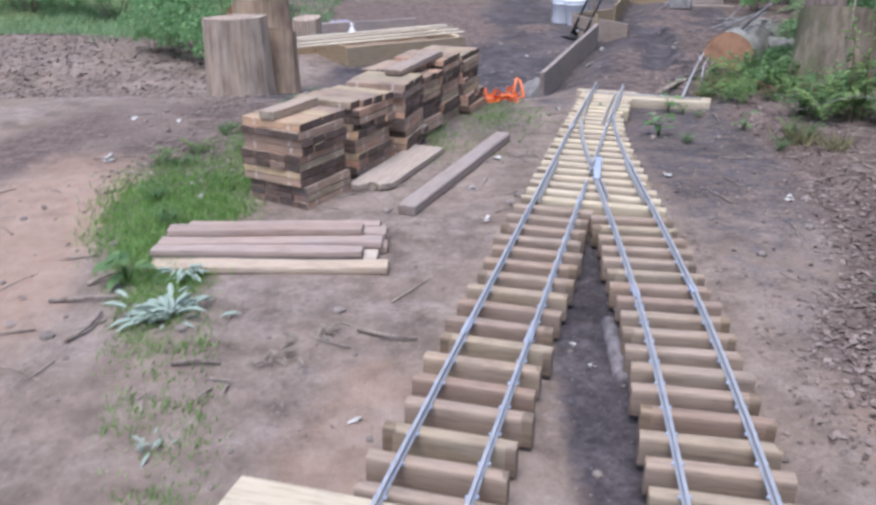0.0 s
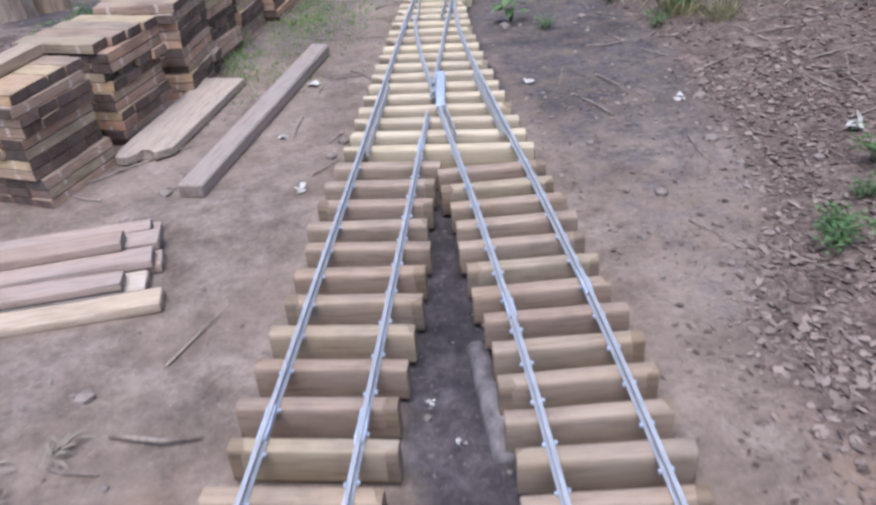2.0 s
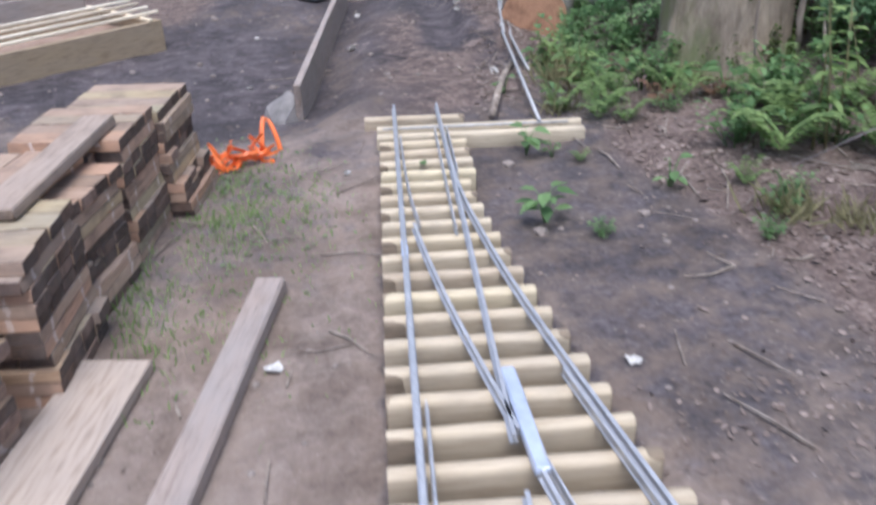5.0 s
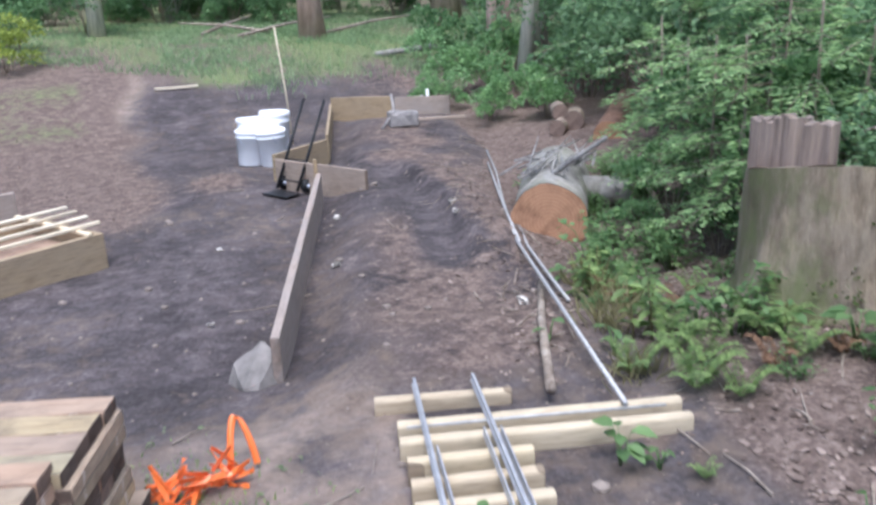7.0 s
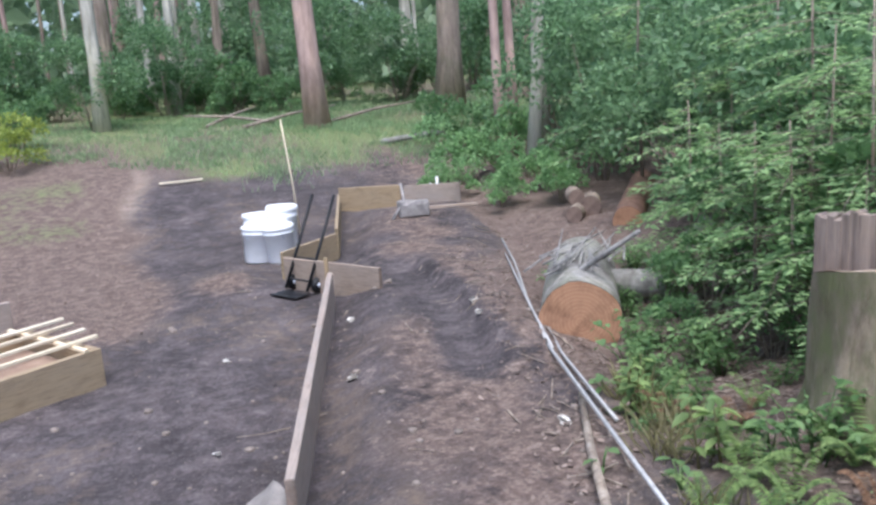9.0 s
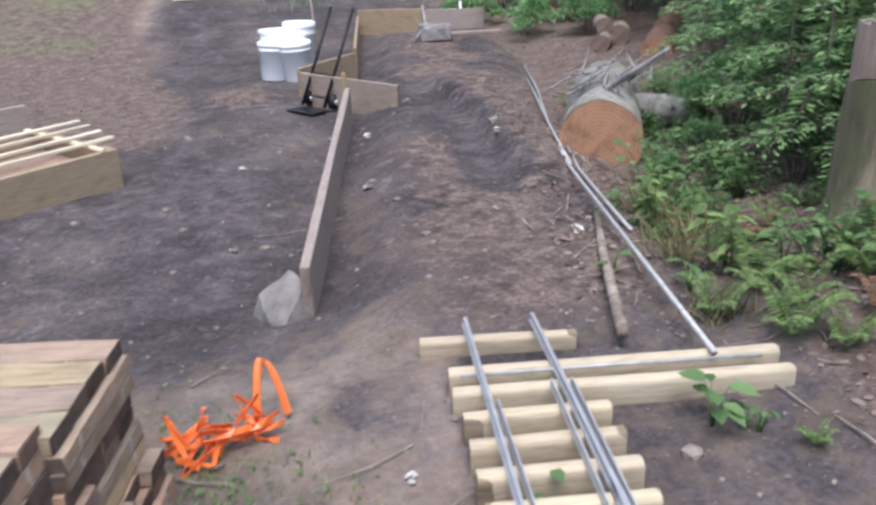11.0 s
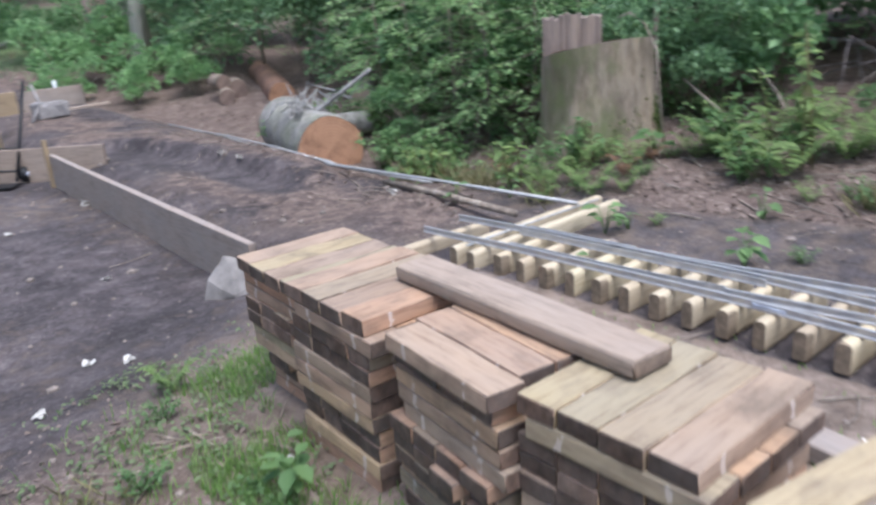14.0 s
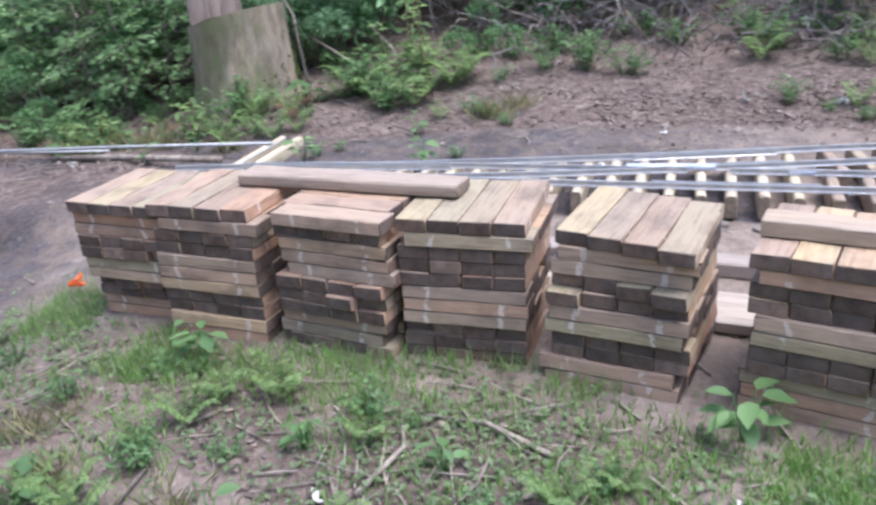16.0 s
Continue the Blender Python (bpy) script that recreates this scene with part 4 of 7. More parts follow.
thing("wide_board", pose(-0.195, 4.465, gz1(-0.2, 4.4) + 0.004, 0, 0, 68), "wide weathered board with a broken notched end on the earth", "board", "", notched_board())
thing("grey_beam", pose(0.128, 4.375, gz1(0.1, 4.3) + 0.002, 0, 0, 67.6), "long greyish brown beam lying on bare earth", "beam", "", board("grey_beam", 1.47, 0.092, 0.05, GREY_PLANK, 61, 0.005, 0.002))

# half-buried round offcut between the two roads
v, f = tapered("offcut", [(0.612, 2.63, 0.0), (0.60, 2.45, 0.002), (0.585, 2.24, 0.0)], [0.03, 0.032, 0.03], TWIG, 10, 0.05, 3)
thing("round_offcut", pose(0, 0, -0.012), "half-buried grey round wood offcut between the tracks", "wood offcut", "", mesh_from("round_offcut", v, f, GREY_TWIG, True))

# ---- orange tape ----
def ribbon(seed, x, y, z, count, wide, size, rise):
    """A strip of tape that wanders in sharp creases and twists on its way."""
    r = random.Random(seed)
    knots = []
    a = r.uniform(0, 6.3)
    for i in range(count):
        a += r.uniform(1.4, 3.1) * (1 if i % 2 else -1)
        rad = size * r.uniform(0.45, 1.0)
        knots.append(Vector((x + rad * math.cos(a) * 1.2, y + rad * 0.75 * math.sin(a), z + 0.75 * rise * r.random() ** 1.6)))
    pts = []
    for i in range(count - 1):
        p0, p1, p2, p3 = knots[max(i - 1, 0)], knots[i], knots[i + 1], knots[min(i + 2, count - 1)]
        for j in range(6):
            t = j / 6
            pts.append(0.5 * (2 * p1 + (p2 - p0) * t + (2 * p0 - 5 * p1 + 4 * p2 - p3) * t * t + (3 * p1 - p0 - 3 * p2 + p3) * t ** 3))
    verts, faces = [], []
    tw, rate = r.uniform(0, 6.3), r.uniform(0.25, 0.5)
    for i, p in enumerate(pts):
        d = (pts[min(i + 1, len(pts) - 1)] - pts[max(i - 1, 0)]).normalized()
        tw += rate + 0.5 * (r.random() - 0.5)
        w = Vector((0.5 * math.sin(tw), 0.5 * math.cos(tw * 0.7), 0.9 * math.cos(tw)))
        w = (w - d * w.dot(d)).normalized() * wide / 2 * r.uniform(0.75, 1.05)
        n = d.cross(w).normalized() * 0.0006
        verts += [p - w + n, p + w + n, p + w - n, p - w - n]
    for i in range(len(pts) - 1):
        a = i * 4
        for j in range(4):
            faces.append((a + j, a + (j + 1) % 4, a + 4 + (j + 1) % 4, a + 4 + j))
    return verts, faces


tape = thing("marking_tape", pose(0.475, 6.235, gz1(0.475, 6.235) + 0.004), "tangled bright orange plastic marking tape on the ground", "tape")
for s, x, y, z, t, size, rise in ((1, -0.09, 0.03, 0.012, 6, 0.075, 0.14), (2, 0.0, 0.0, 0.012, 6, 0.08, 0.12), (3, 0.07, 0.04, 0.012, 6, 0.07, 0.16), (5, -0.03, -0.05, 0.010, 6, 0.10, 0.05),
                                  (7, -0.12, 0.0, 0.012, 5, 0.06, 0.16), (8, 0.04, 0.02, 0.012, 6, 0.09, 0.15), (11, 0.10, -0.02, 0.012, 5, 0.06, 0.12), (17, -0.06, 0.01, 0.012, 6, 0.085, 0.13), (19, 0.02, -0.05, 0.010, 6, 0.10, 0.08), (13, -0.29, 0.16, 0.02, 5, 0.055, 0.07)):
    part("tape_loop", joined("tape_loop", [ribbon(s, x, y, z, t, 0.017, size, rise)], TAPE), tape)


def tall_loop():
    pts = [Vector((0.10 + 0.005 * i, 0.06 + 0.08 * math.sin(i / 16 * math.pi), 0.02 + 0.135 * math.sin(i / 16 * math.pi) ** 0.7)) for i in range(17)]
    verts, faces = [], []
    for i, p in enumerate(pts):
        w = Vector((0.010, -0.004, 0.005 * math.cos(i * 0.35)))
        n = Vector((0, 0.0008, 0))
        verts += [p - w + n, p + w + n, p + w - n, p - w - n]
    for i in range(16):
        a = i * 4
        for j in range(4):
            faces.append((a + j, a + (j + 1) % 4, a + 4 + (j + 1) % 4, a + 4 + j))
    return verts, faces


part("tall_loop", joined("tall_loop", [tall_loop()], TAPE, True), tape)

# ---- trackbed formwork ----
def on_edge(name, p0, p1, top, deep, thick, material, label, seed, group=""):
    """A board standing on its edge between two places."""
    (x0, y0), (x1, y1) = p0, p1
    length = math.hypot(x1 - x0, y1 - y0)
    me = board(name, length, thick, deep, material, seed, 0.004, 0.002)
    return thing(name, pose((x0 + x1) / 2, (y0 + y1) / 2, top - deep, 0, 0, math.degrees(math.atan2(y1 - y0, x1 - x0))), label, "board", group, me)


on_edge("edging_board", (0.902, 7.18), (1.935, 10.30), 0.025, 0.27, 0.04, GREY_PLANK, "long weathered edging board standing on edge in dark soil", 201)
on_edge("form_board", (2.28, 10.14), (1.76, 11.05), 0.04, 0.27, 0.03, BROWN_BOARD, "muddy brown formwork board set on edge beside a hand truck", 202, "formwork boards")
on_edge("form_board", (2.47, 11.96), (3.18, 14.30), 0.05, 0.28, 0.03, FORM_WOOD, "long yellowish formwork board set on edge", 203, "formwork boards")
on_edge("form_board", (3.20, 14.36), (3.88, 13.98), 0.12, 0.32, 0.03, FORM_WOOD, "yellowish formwork board across the bed's far end", 204, "formwork boards")
on_edge("form_board", (3.92, 13.95), (4.55, 13.66), 0.11, 0.30, 0.03, GREY_PLANK, "grey weathered formwork board across the bed's far end", 205, "formwork boards")
on_edge("form_board", (1.80, 11.36), (2.44, 11.88), 0.02, 0.25, 0.03, FORM_WOOD, "yellowish formwork board set slantwise on edge", 206, "formwork boards")
stake = board("stake", 0.46, 0.03, 0.045, FORM_WOOD, 210, 0.004)
thing("wooden_stake", pose(1.93, 10.36, -0.10, 0, -88, 70), "yellowish pointed wooden stake driven beside formwork", "stake", "", stake)
thing("flat_batten", pose(4.2, 13.3, gz1(4.2, 13.3), 0, 0, -14), "dark narrow batten lying by the far formwork", "batten", "", board("flat_batten", 0.75, 0.06, 0.03, GREY_PLANK, 212, 0.003))


def wedge_rock():
    """A faceted wedge with a sloping flat top."""
    bm = bmesh.new()
    r = random.Random(6)
    for x, y, z in ((-0.11, -0.12, 0.0), (0.10, -0.13, 0.0), (0.12, 0.11, 0.0), (-0.09, 0.13, 0.0), (-0.09, -0.06, 0.08), (-0.02, -0.11, 0.10), (0.09, -0.06, 0.17), (0.10, 0.08, 0.185), (-0.04, 0.10, 0.12), (0.02, 0.0, 0.165)):
        bm.verts.new((x + r.uniform(-0.01, 0.01), y + r.uniform(-0.01, 0.01), z))
    bmesh.ops.convex_hull(bm, input=list(bm.verts))
    bmesh.ops.subdivide_edges(bm, edges=list(bm.edges), cuts=3, use_grid_fill=True)
    for v in bm.verts:
        v.co = Vector((v.co.x * 0.95, v.co.y * 0.95, v.co.z * 1.05)) + Vector((1, 1, 1)) * 0.010 * noise.noise(v.co * 16)
    return mesh_of("grey_rock", bm, DARK_ROCK)


thing("grey_rock", pose(0.815, 7.255, gz1(0.79, 7.25) - 0.065, 0, 0, 20) @ Matrix.Diagonal((0.95, 0.95, 1.1, 1)), "grey wedge-shaped rock against the edging board", "rock", "", wedge_rock())
block = thing("concrete_block", pose(3.66, 12.97, gz1(3.66, 12.97), 0, 0, -15), "rough grey concrete block on the trackbed", "block")
part("block_body", mesh_of("block_body", board_bm(0.34, 0.24, 0.17, 0.02, 3, 0.012), STONE), block)
part("leaning_bar", tube("leaning_bar", [(-0.26, -0.16, 0.0), (-0.1, 0.0, 0.18), (-0.12, 0.1, 0.36)], [0.018, 0.018, 0.016], STONE), block)


def bucket():
    """An open pail with rim, ribs and wire bail."""
    ob = thing("white_bucket", pose(0, 0, 0), "white plastic pail with a lid among others", "bucket", "white buckets")
    prof = [(0.0, 0.0), (0.125, 0.0), (0.13, 0.01), (0.142, 0.27), (0.152, 0.275), (0.152, 0.285), (0.144, 0.29), (0.146, 0.32), (0.155, 0.325), (0.155, 0.335), (0.148, 0.337)]
    k = 24
    verts = [(r * math.cos(2 * math.pi * j / k), r * math.sin(2 * math.pi * j / k), z) for r, z in prof for j in range(k)]
    faces = [(i * k + j, i * k + (j + 1) % k, (i + 1) * k + (j + 1) % k, (i + 1) * k + j) for i in range(len(prof) - 1) for j in range(k)]
    pail = part("pail", mesh_from("pail", verts, faces, WHITE, True), ob)
    lid = [(0.158, 0.322), (0.158, 0.342), (0.150, 0.350), (0.138, 0.346), (0.0, 0.346)]
    lv = [(r * math.cos(2 * math.pi * j / k), r * math.sin(2 * math.pi * j / k), z) for r, z in lid for j in range(k)]
    lf = [(i * k + j, i * k + (j + 1) % k, (i + 1) * k + (j + 1) % k, (i + 1) * k + j) for i in range(len(lid) - 1) for j in range(k)]
    part("lid", mesh_from("lid", lv, lf, WHITE, True), pail)
    part("bail", tube("bail", [(0.157 * math.cos(a), -0.02 - 0.05 * math.sin(a), 0.30 - 0.13 * math.sin(a)) for a in np.linspace(0, math.pi, 13)], [0.003] * 13, STEEL, 6), pail)
    return ob


first = bucket()
spots = [(1.775, 12.34, 20, 0, 4, 1.0), (1.98, 12.22, 80, -3, 0, 1.02), (1.85, 12.50, 140, 3, 3, 1.30), (2.06, 12.46, 200, 0, -2, 1.42)]
for i, (x, y, a, tx, ty, s) in enumerate(spots):
    first.scale = (1, 1, s)
    m = pose(x, y, gz1(x, y) + 0.002, tx, ty, a)
    if i < len(spots) - 1:
        copy_thing(first, m)
    else:
        first.matrix_basis = m @ Matrix.Diagonal((1, 1, s, 1))


def hand_truck(x, y, turn):
    """A black two-railed hand truck leaning back against the formwork."""
    ob = thing("hand_truck", pose(x, y, gz1(x, y) + 0.012, 0, 0, turn), "black steel hand truck leaning beside the formwork", "hand truck")
    for s in (-0.125, 0.125):
        part("upright", tube("upright", [(s, 0.0, 0.03), (s, 0.19, 0.37), (s, 0.39, 0.74)], [0.013] * 3, BLACK), ob)
        wheel = part("wheel", tube("wheel", [(s * 1.15 - 0.02, 0.10, 0.06), (s * 1.15 + 0.02, 0.10, 0.06)], [0.06, 0.06], BLACK, 16), ob)
        part("hub", tube("hub", [(s * 1.15 - 0.025, 0.10, 0.06), (s * 1.15 + 0.025, 0.10, 0.06)], [0.02, 0.02], STEEL, 10), wheel)
    for z in (0.10, 0.26):
        part("crossbar", tube("crossbar", [(-0.125, 0.53 * z - 0.01, z), (0.125, 0.53 * z - 0.01, z)], [0.009] * 2, BLACK), ob)
    part("toe_plate", board("toe_plate", 0.30, 0.16, 0.008, BLACK, 3, 0.001), ob, pose(0, -0.07, 0.006))
    return ob


hand_truck(1.775, 10.78, -61)
thing("thin_stake", pose(0, 0, 0), "tall thin pale green garden stake", "stake", "", tube("thin_stake", [(2.42, 13.25, -0.3), (2.38, 13.2, 0.3), (2.30, 13.14, 1.07)], [0.011, 0.01, 0.008], PALE_WOOD, 6))
pipes = thing("pipe_stub", pose(4.30, 13.9, gz1(4.3, 13.9)), "short white plastic pipe standing beyond the formwork", "pipe")
for dx, h in ((-0.04, 0.24), (0.05, 0.32)):
    part("pipe", tube("pipe", [(dx, 0, 0), (dx, 0, h)], [0.018, 0.018], WHITE, 12), pipes)

# ---- the planter frame with battens laid over it ----
PX, PY, PT = 0.31, 9.43, 210.5
planter = thing("planter_frame", pose(PX, PY, gz1(PX, PY) - 0.01, 0, 0, PT), "raised timber frame filled with soil", "planter")
for name, dx, dy, length, turn in (("side_board", 0.725, -0.02, 1.45, 0), ("side_board", 0.95, -0.86, 1.9, 0), ("end_board", 0.018, -0.44, 0.80, 90), ("end_board", 1.43, -0.44, 0.80, 90)):
    part(name, board(name, length, 0.038, 0.24, FORM_WOOD, len(planter.children) + 220, 0.004), planter, pose(dx, dy, 0, 0, 0, turn))
batten_length = 2.1
for dy in (-0.12, -0.32, -0.52, -0.70):
    x, y = 1.0 + 0.2 * dy, dy
    p = planter.matrix_basis @ Vector((x, y, 0.262))
    thing("pale_batten", pose(p.x, p.y, p.z, 0, 0, PT + 2), "pale slim batten laid over the planter frame", "batten", "battens on the planter", board("pale_batten", batten_length, 0.03, 0.02, PALE_WOOD, int(-dy * 100), 0.003))
p = planter.matrix_basis @ Vector((0.09, -0.45, 0.241))
thing("pale_batten", pose(p.x, p.y, p.z, 0, 0, PT + 90), "pale slim batten laid across the planter frame", "batten", "battens on the planter", board("pale_batten", 0.9, 0.03, 0.02, PALE_WOOD, 9, 0.003))
soil = board_bm(1.36, 0.78, 0.12, 0.02, 5, 0.012)
part("soil_fill", mesh_of("soil_fill", soil, EARTH), planter, pose(0.725, -0.44, 0.0))

on_edge("long_plank", (-1.62, 10.55), (-0.30, 11.15), gz1(-1.0, 10.8) + 0.22, 0.24, 0.04, GREY_PLANK, "long brown plank set on edge beyond the planter", 230)
thing("pale_batten", pose(1.55, 16.6, gz1(1.55, 16.6) + 0.03, 0, 0, 4), "pale batten lying at the edge of the meadow", "batten", "", board("pale_batten", 0.6, 0.05, 0.03, PALE_WOOD, 19, 0.003))

def tarp(x, y, turn, sx, sy, sz, seed, material, label):
    """A crumpled sheet thrown in a heap: folds sharpened from layered noise, with a thin hem."""
    n, verts, faces = 22, [], []
    for i in range(n + 1):
        for j in range(n + 1):
            u, w = 2 * i / n - 1, 2 * j / n - 1
            edge = max(0.0, 1 - max(abs(u), abs(w)) ** 3)
            fold = 1 - abs(noise.noise(Vector((u * 2.2 + seed, w * 1.6, 0.3)))) * 1.7
            h = edge * (0.45 + 0.55 * fold) + 0.10 * noise.noise(Vector((u * 7, w * 7, seed)))
            verts.append((u * sx * (1 + 0.12 * noise.noise(Vector((w * 2, seed, 0)))), w * sy, max(0.0, h * sz)))
    for i in range(n):
        for j in range(n):
            a = i * (n + 1) + j
            faces.append((a, a + n + 1, a + n + 2, a + 1))
    thing("tarpaulin", pose(x, y, gz1(x, y), 0, 0, turn), label, "tarpaulin", "", mesh_from("tarpaulin", verts, faces, material, True))


tarp(-1.30, 11.15, 12, 0.42, 0.25, 0.20, 3, plain("grey_tarpaulin", (0.27, 0.255, 0.29), 0.5, 0.0, 0.3, 6.0), "grey lavender tarpaulin in a crumpled heap")
tarp(-1.52, 10.85, -8, 0.30, 0.20, 0.13, 8, BLACK, "black plastic sheet crumpled on the ground")
bottle = thing("white_bottle", pose(-1.08, 10.62, gz1(-1.08, 10.62)), "small white plastic bottle standing on earth", "bottle")
part("bottle_body", tube("bottle_body", [(0, 0, 0), (0, 0, 0.01), (0, 0, 0.13), (0, 0, 0.17), (0, 0, 0.19)], [0.04, 0.045, 0.045, 0.018, 0.016], WHITE, 14), bottle)
part("cap", tube("cap", [(0, 0, 0.19), (0, 0, 0.215)], [0.02, 0.02], WHITE, 12), bottle)

# ---- rods and poles along the bank ----
def rod_thing(name, pts, r, material, label, category, group=""):
    return thing(name, pose(0, 0, 0), label, category, group, sweep(name, pts, ring_profile(r, 8), material, True))


def lay(x, y, up=0.012):
    return (x, y, gz1(x, y) + up)


rod_thing("metal_rod", [lay(4.0, 11.5), lay(3.5, 10.3), lay(3.0, 9.2), lay(2.56, 8.2)], 0.0085, ROD, "long bare aluminium rail length lying on litter", "metal rod", "spare rails")
rod_thing("metal_rod", [lay(3.62, 10.7, 0.03), lay(3.25, 9.85, 0.03), lay(2.85, 8.9, 0.03), lay(2.52, 8.05, 0.03)], 0.008, ROD, "long bare aluminium rail length lying on litter", "metal rod", "spare rails")
rod_thing("metal_rod", [(2.68, 8.5, -0.06), (2.53, 8.1, -0.05), (2.15, 7.03, 0.02), (1.785, 5.985, 0.078)], 0.0095, ROD, "aluminium rail length propped on the long timbers", "metal rod", "spare rails")
rod_thing("metal_rod", [(2.73, 8.45, -0.07), (2.57, 8.05, -0.07), (2.39, 7.5, -0.05), (2.26, 7.1, -0.03)], 0.009, ROD, "short aluminium rail length beside a longer one", "metal rod", "spare rails")
thing("wooden_pole", pose(0, 0, 0), "slim weathered brown pole lying beside the trackbed", "pole", "", tube("wooden_pole", [lay(2.34, 7.5, 0.02), lay(2.0, 6.9, 0.024), (1.66, 6.24, 0.04)], [0.016, 0.018, 0.019], TWIG, 8))

# ---- stumps and logs ----
def stump_mesh(name, r, h, seed, material, flare=0.22, k=40, rows=16, slant=0.05, split=0.0):
    """A cut stump: fluted, flaring at the root, with an uneven cut."""
    verts, faces = [], []
    for i in range(rows + 1):
        t = i / rows
        for j in range(k):
            a = 2 * math.pi * j / k
            d = Vector((math.cos(a), math.sin(a), 0))
            f = 1 + 0.07 * noise.noise(d * 1.6 + Vector((seed, 0, t * 0.7))) + 0.035 * noise.noise(d * 6 + Vector((0, seed, t * 1.2)))
            f += flare * (1 - t) ** 4 * (1 + 0.5 * math.cos(5 * a + seed)) - 0.06 * t
            top = h * (1 + slant * math.cos(a - 1.0) + (split * noise.noise(d * 3 + Vector((seed, 3, 0))) if t > 0.9 else 0))
            verts.append((r * f * d.x, r * f * d.y, t * top - 0.04))
    for i in range(rows):
        for j in range(k):
            a, b = i * k + j, i * k + (j + 1) % k
            faces.append((a, b, b + k, a + k))
    return verts, faces


def stump(x, y, turn, r, h, seed, label, back=None, bark_mat=STUMP_BARK, cut_mat=SPLIT_WOOD, slant=0.05, k=40, flare=0.22, thin=1.0):
    ob = thing("tree_stump", pose(x, y, gz1(x, y) - 0.02, 0, 0, turn) @ Matrix.Diagonal((1, thin, 1, 1)), label, "tree stump")
    v, f = stump_mesh("stump_body", r, h, seed, bark_mat, slant=slant, k=k, flare=flare)
    part("stump_body", mesh_from("stump_body", v, f, bark_mat, k > 20), ob)
    top = v[-k:]
    c = [(sum(p[i] for p in top) / k) for i in range(3)]
    tv = [(p[0] * s + c[0] * (1 - s), p[1] * s + c[1] * (1 - s), p[2] * s + c[2] * (1 - s) + 0.006 * math.sin(9 * s + j)) for s in (0.995, 0.7, 0.35) for j, p in enumerate(top)] + [tuple(c)]
    tf = [(i * k + j, i * k + (j + 1) % k, (i + 1) * k + (j + 1) % k, (i + 1) * k + j) for i in range(2) for j in range(k)] + [(2 * k + j, 2 * k + (j + 1) % k, 3 * k) for j in range(k)]
    part("cut_face", mesh_from("cut_face", tv, tf, cut_mat), ob)
    if back:
        # the torn hinge of wood left standing across the cut, split into upright splinters
        p0, p1, hh = Vector((*back[0], 0)), Vector((*back[1], 0)), back[2]
        r2 = random.Random(seed)
        along = (p1 - p0).normalized()
        inward = Vector((-along.y, along.x, 0))
        inward = -inward if inward.dot(p0 + p1) > 0 else inward
        cuts = [0.0]
        while cuts[-1] < 1:
            cuts.append(cuts[-1] + r2.uniform(0.04, 0.11))
        cuts[-1] = 1.0
        pieces = []
        for q0, q1 in zip(cuts, cuts[1:]):
            mid = 0.3 < (q0 + q1) / 2 < 0.72
            o0, o1 = inward * (r2.uniform(0.0, 0.006) + 0.008 * mid), inward * r2.uniform(0.075, 0.105)
            a, b = p0.lerp(p1, q0), p0.lerp(p1, q1)
            low = [a + o0, b + o0, b + o1, a + o1]
            tall = h + hh * (0.93 + 0.09 * mid + r2.uniform(-0.05, 0.03))
            v8 = [(q.x, q.y, h * 0.9) for q in low] + [(q.x, q.y, tall + r2.uniform(-0.008, 0.008)) for q in low]
            pieces.append((v8, [(0, 1, 5, 4), (1, 2, 6, 5), (2, 3, 7, 6), (3, 0, 4, 7), (4, 5, 6, 7)]))
        part("torn_hinge", joined("torn_hinge", pieces, HINGE_WOOD), ob, None, "splintered wood left standing on the cut")
    return ob


big_stump = stump(3.068, 6.412, 0, 0.338, 0.62, 3, "large mossy tree stump with a raised splintered edge", back=((-0.222, 0.245), (-0.112, -0.068), 0.165), slant=-0.12, flare=0.17)


def stump_moss():
    """Cushions of moss on the moist side of the big stump, low down."""
    rg = np.random.default_rng(17)
    a = -0.75 + 0.75 * rg.normal(size=5200)
    z = np.abs(rg.normal(size=5200)) * 0.17
    keep = vnoise(a * 0.34, z, 0.07, 55) + 0.3 * (z < 0.1) > 0.42 + 0.6 * z
    a, z = a[keep], z[keep]
    f = 0.338 * (1 + 0.17 * np.clip(1 - z / 0.6, 0, 1) ** 4 * (1 + 0.5 * np.cos(5 * a + 3)) - 0.06 * z / 0.6) + 0.004
    c = np.stack([f * np.cos(a), f * np.sin(a), z - 0.02], 1)
    w = np.stack([np.cos(a), np.sin(a), np.full(len(a), -0.3)], 1) + 0.8 * rg.normal(size=c.shape)
    v, q = leaves(c, w, rg.uniform(0.012, 0.03, len(c)), rg, 0.7)
    return np_mesh("moss", v, q, MOSS)


tagged(part("moss", stump_moss(), big_stump), kind="stuff")

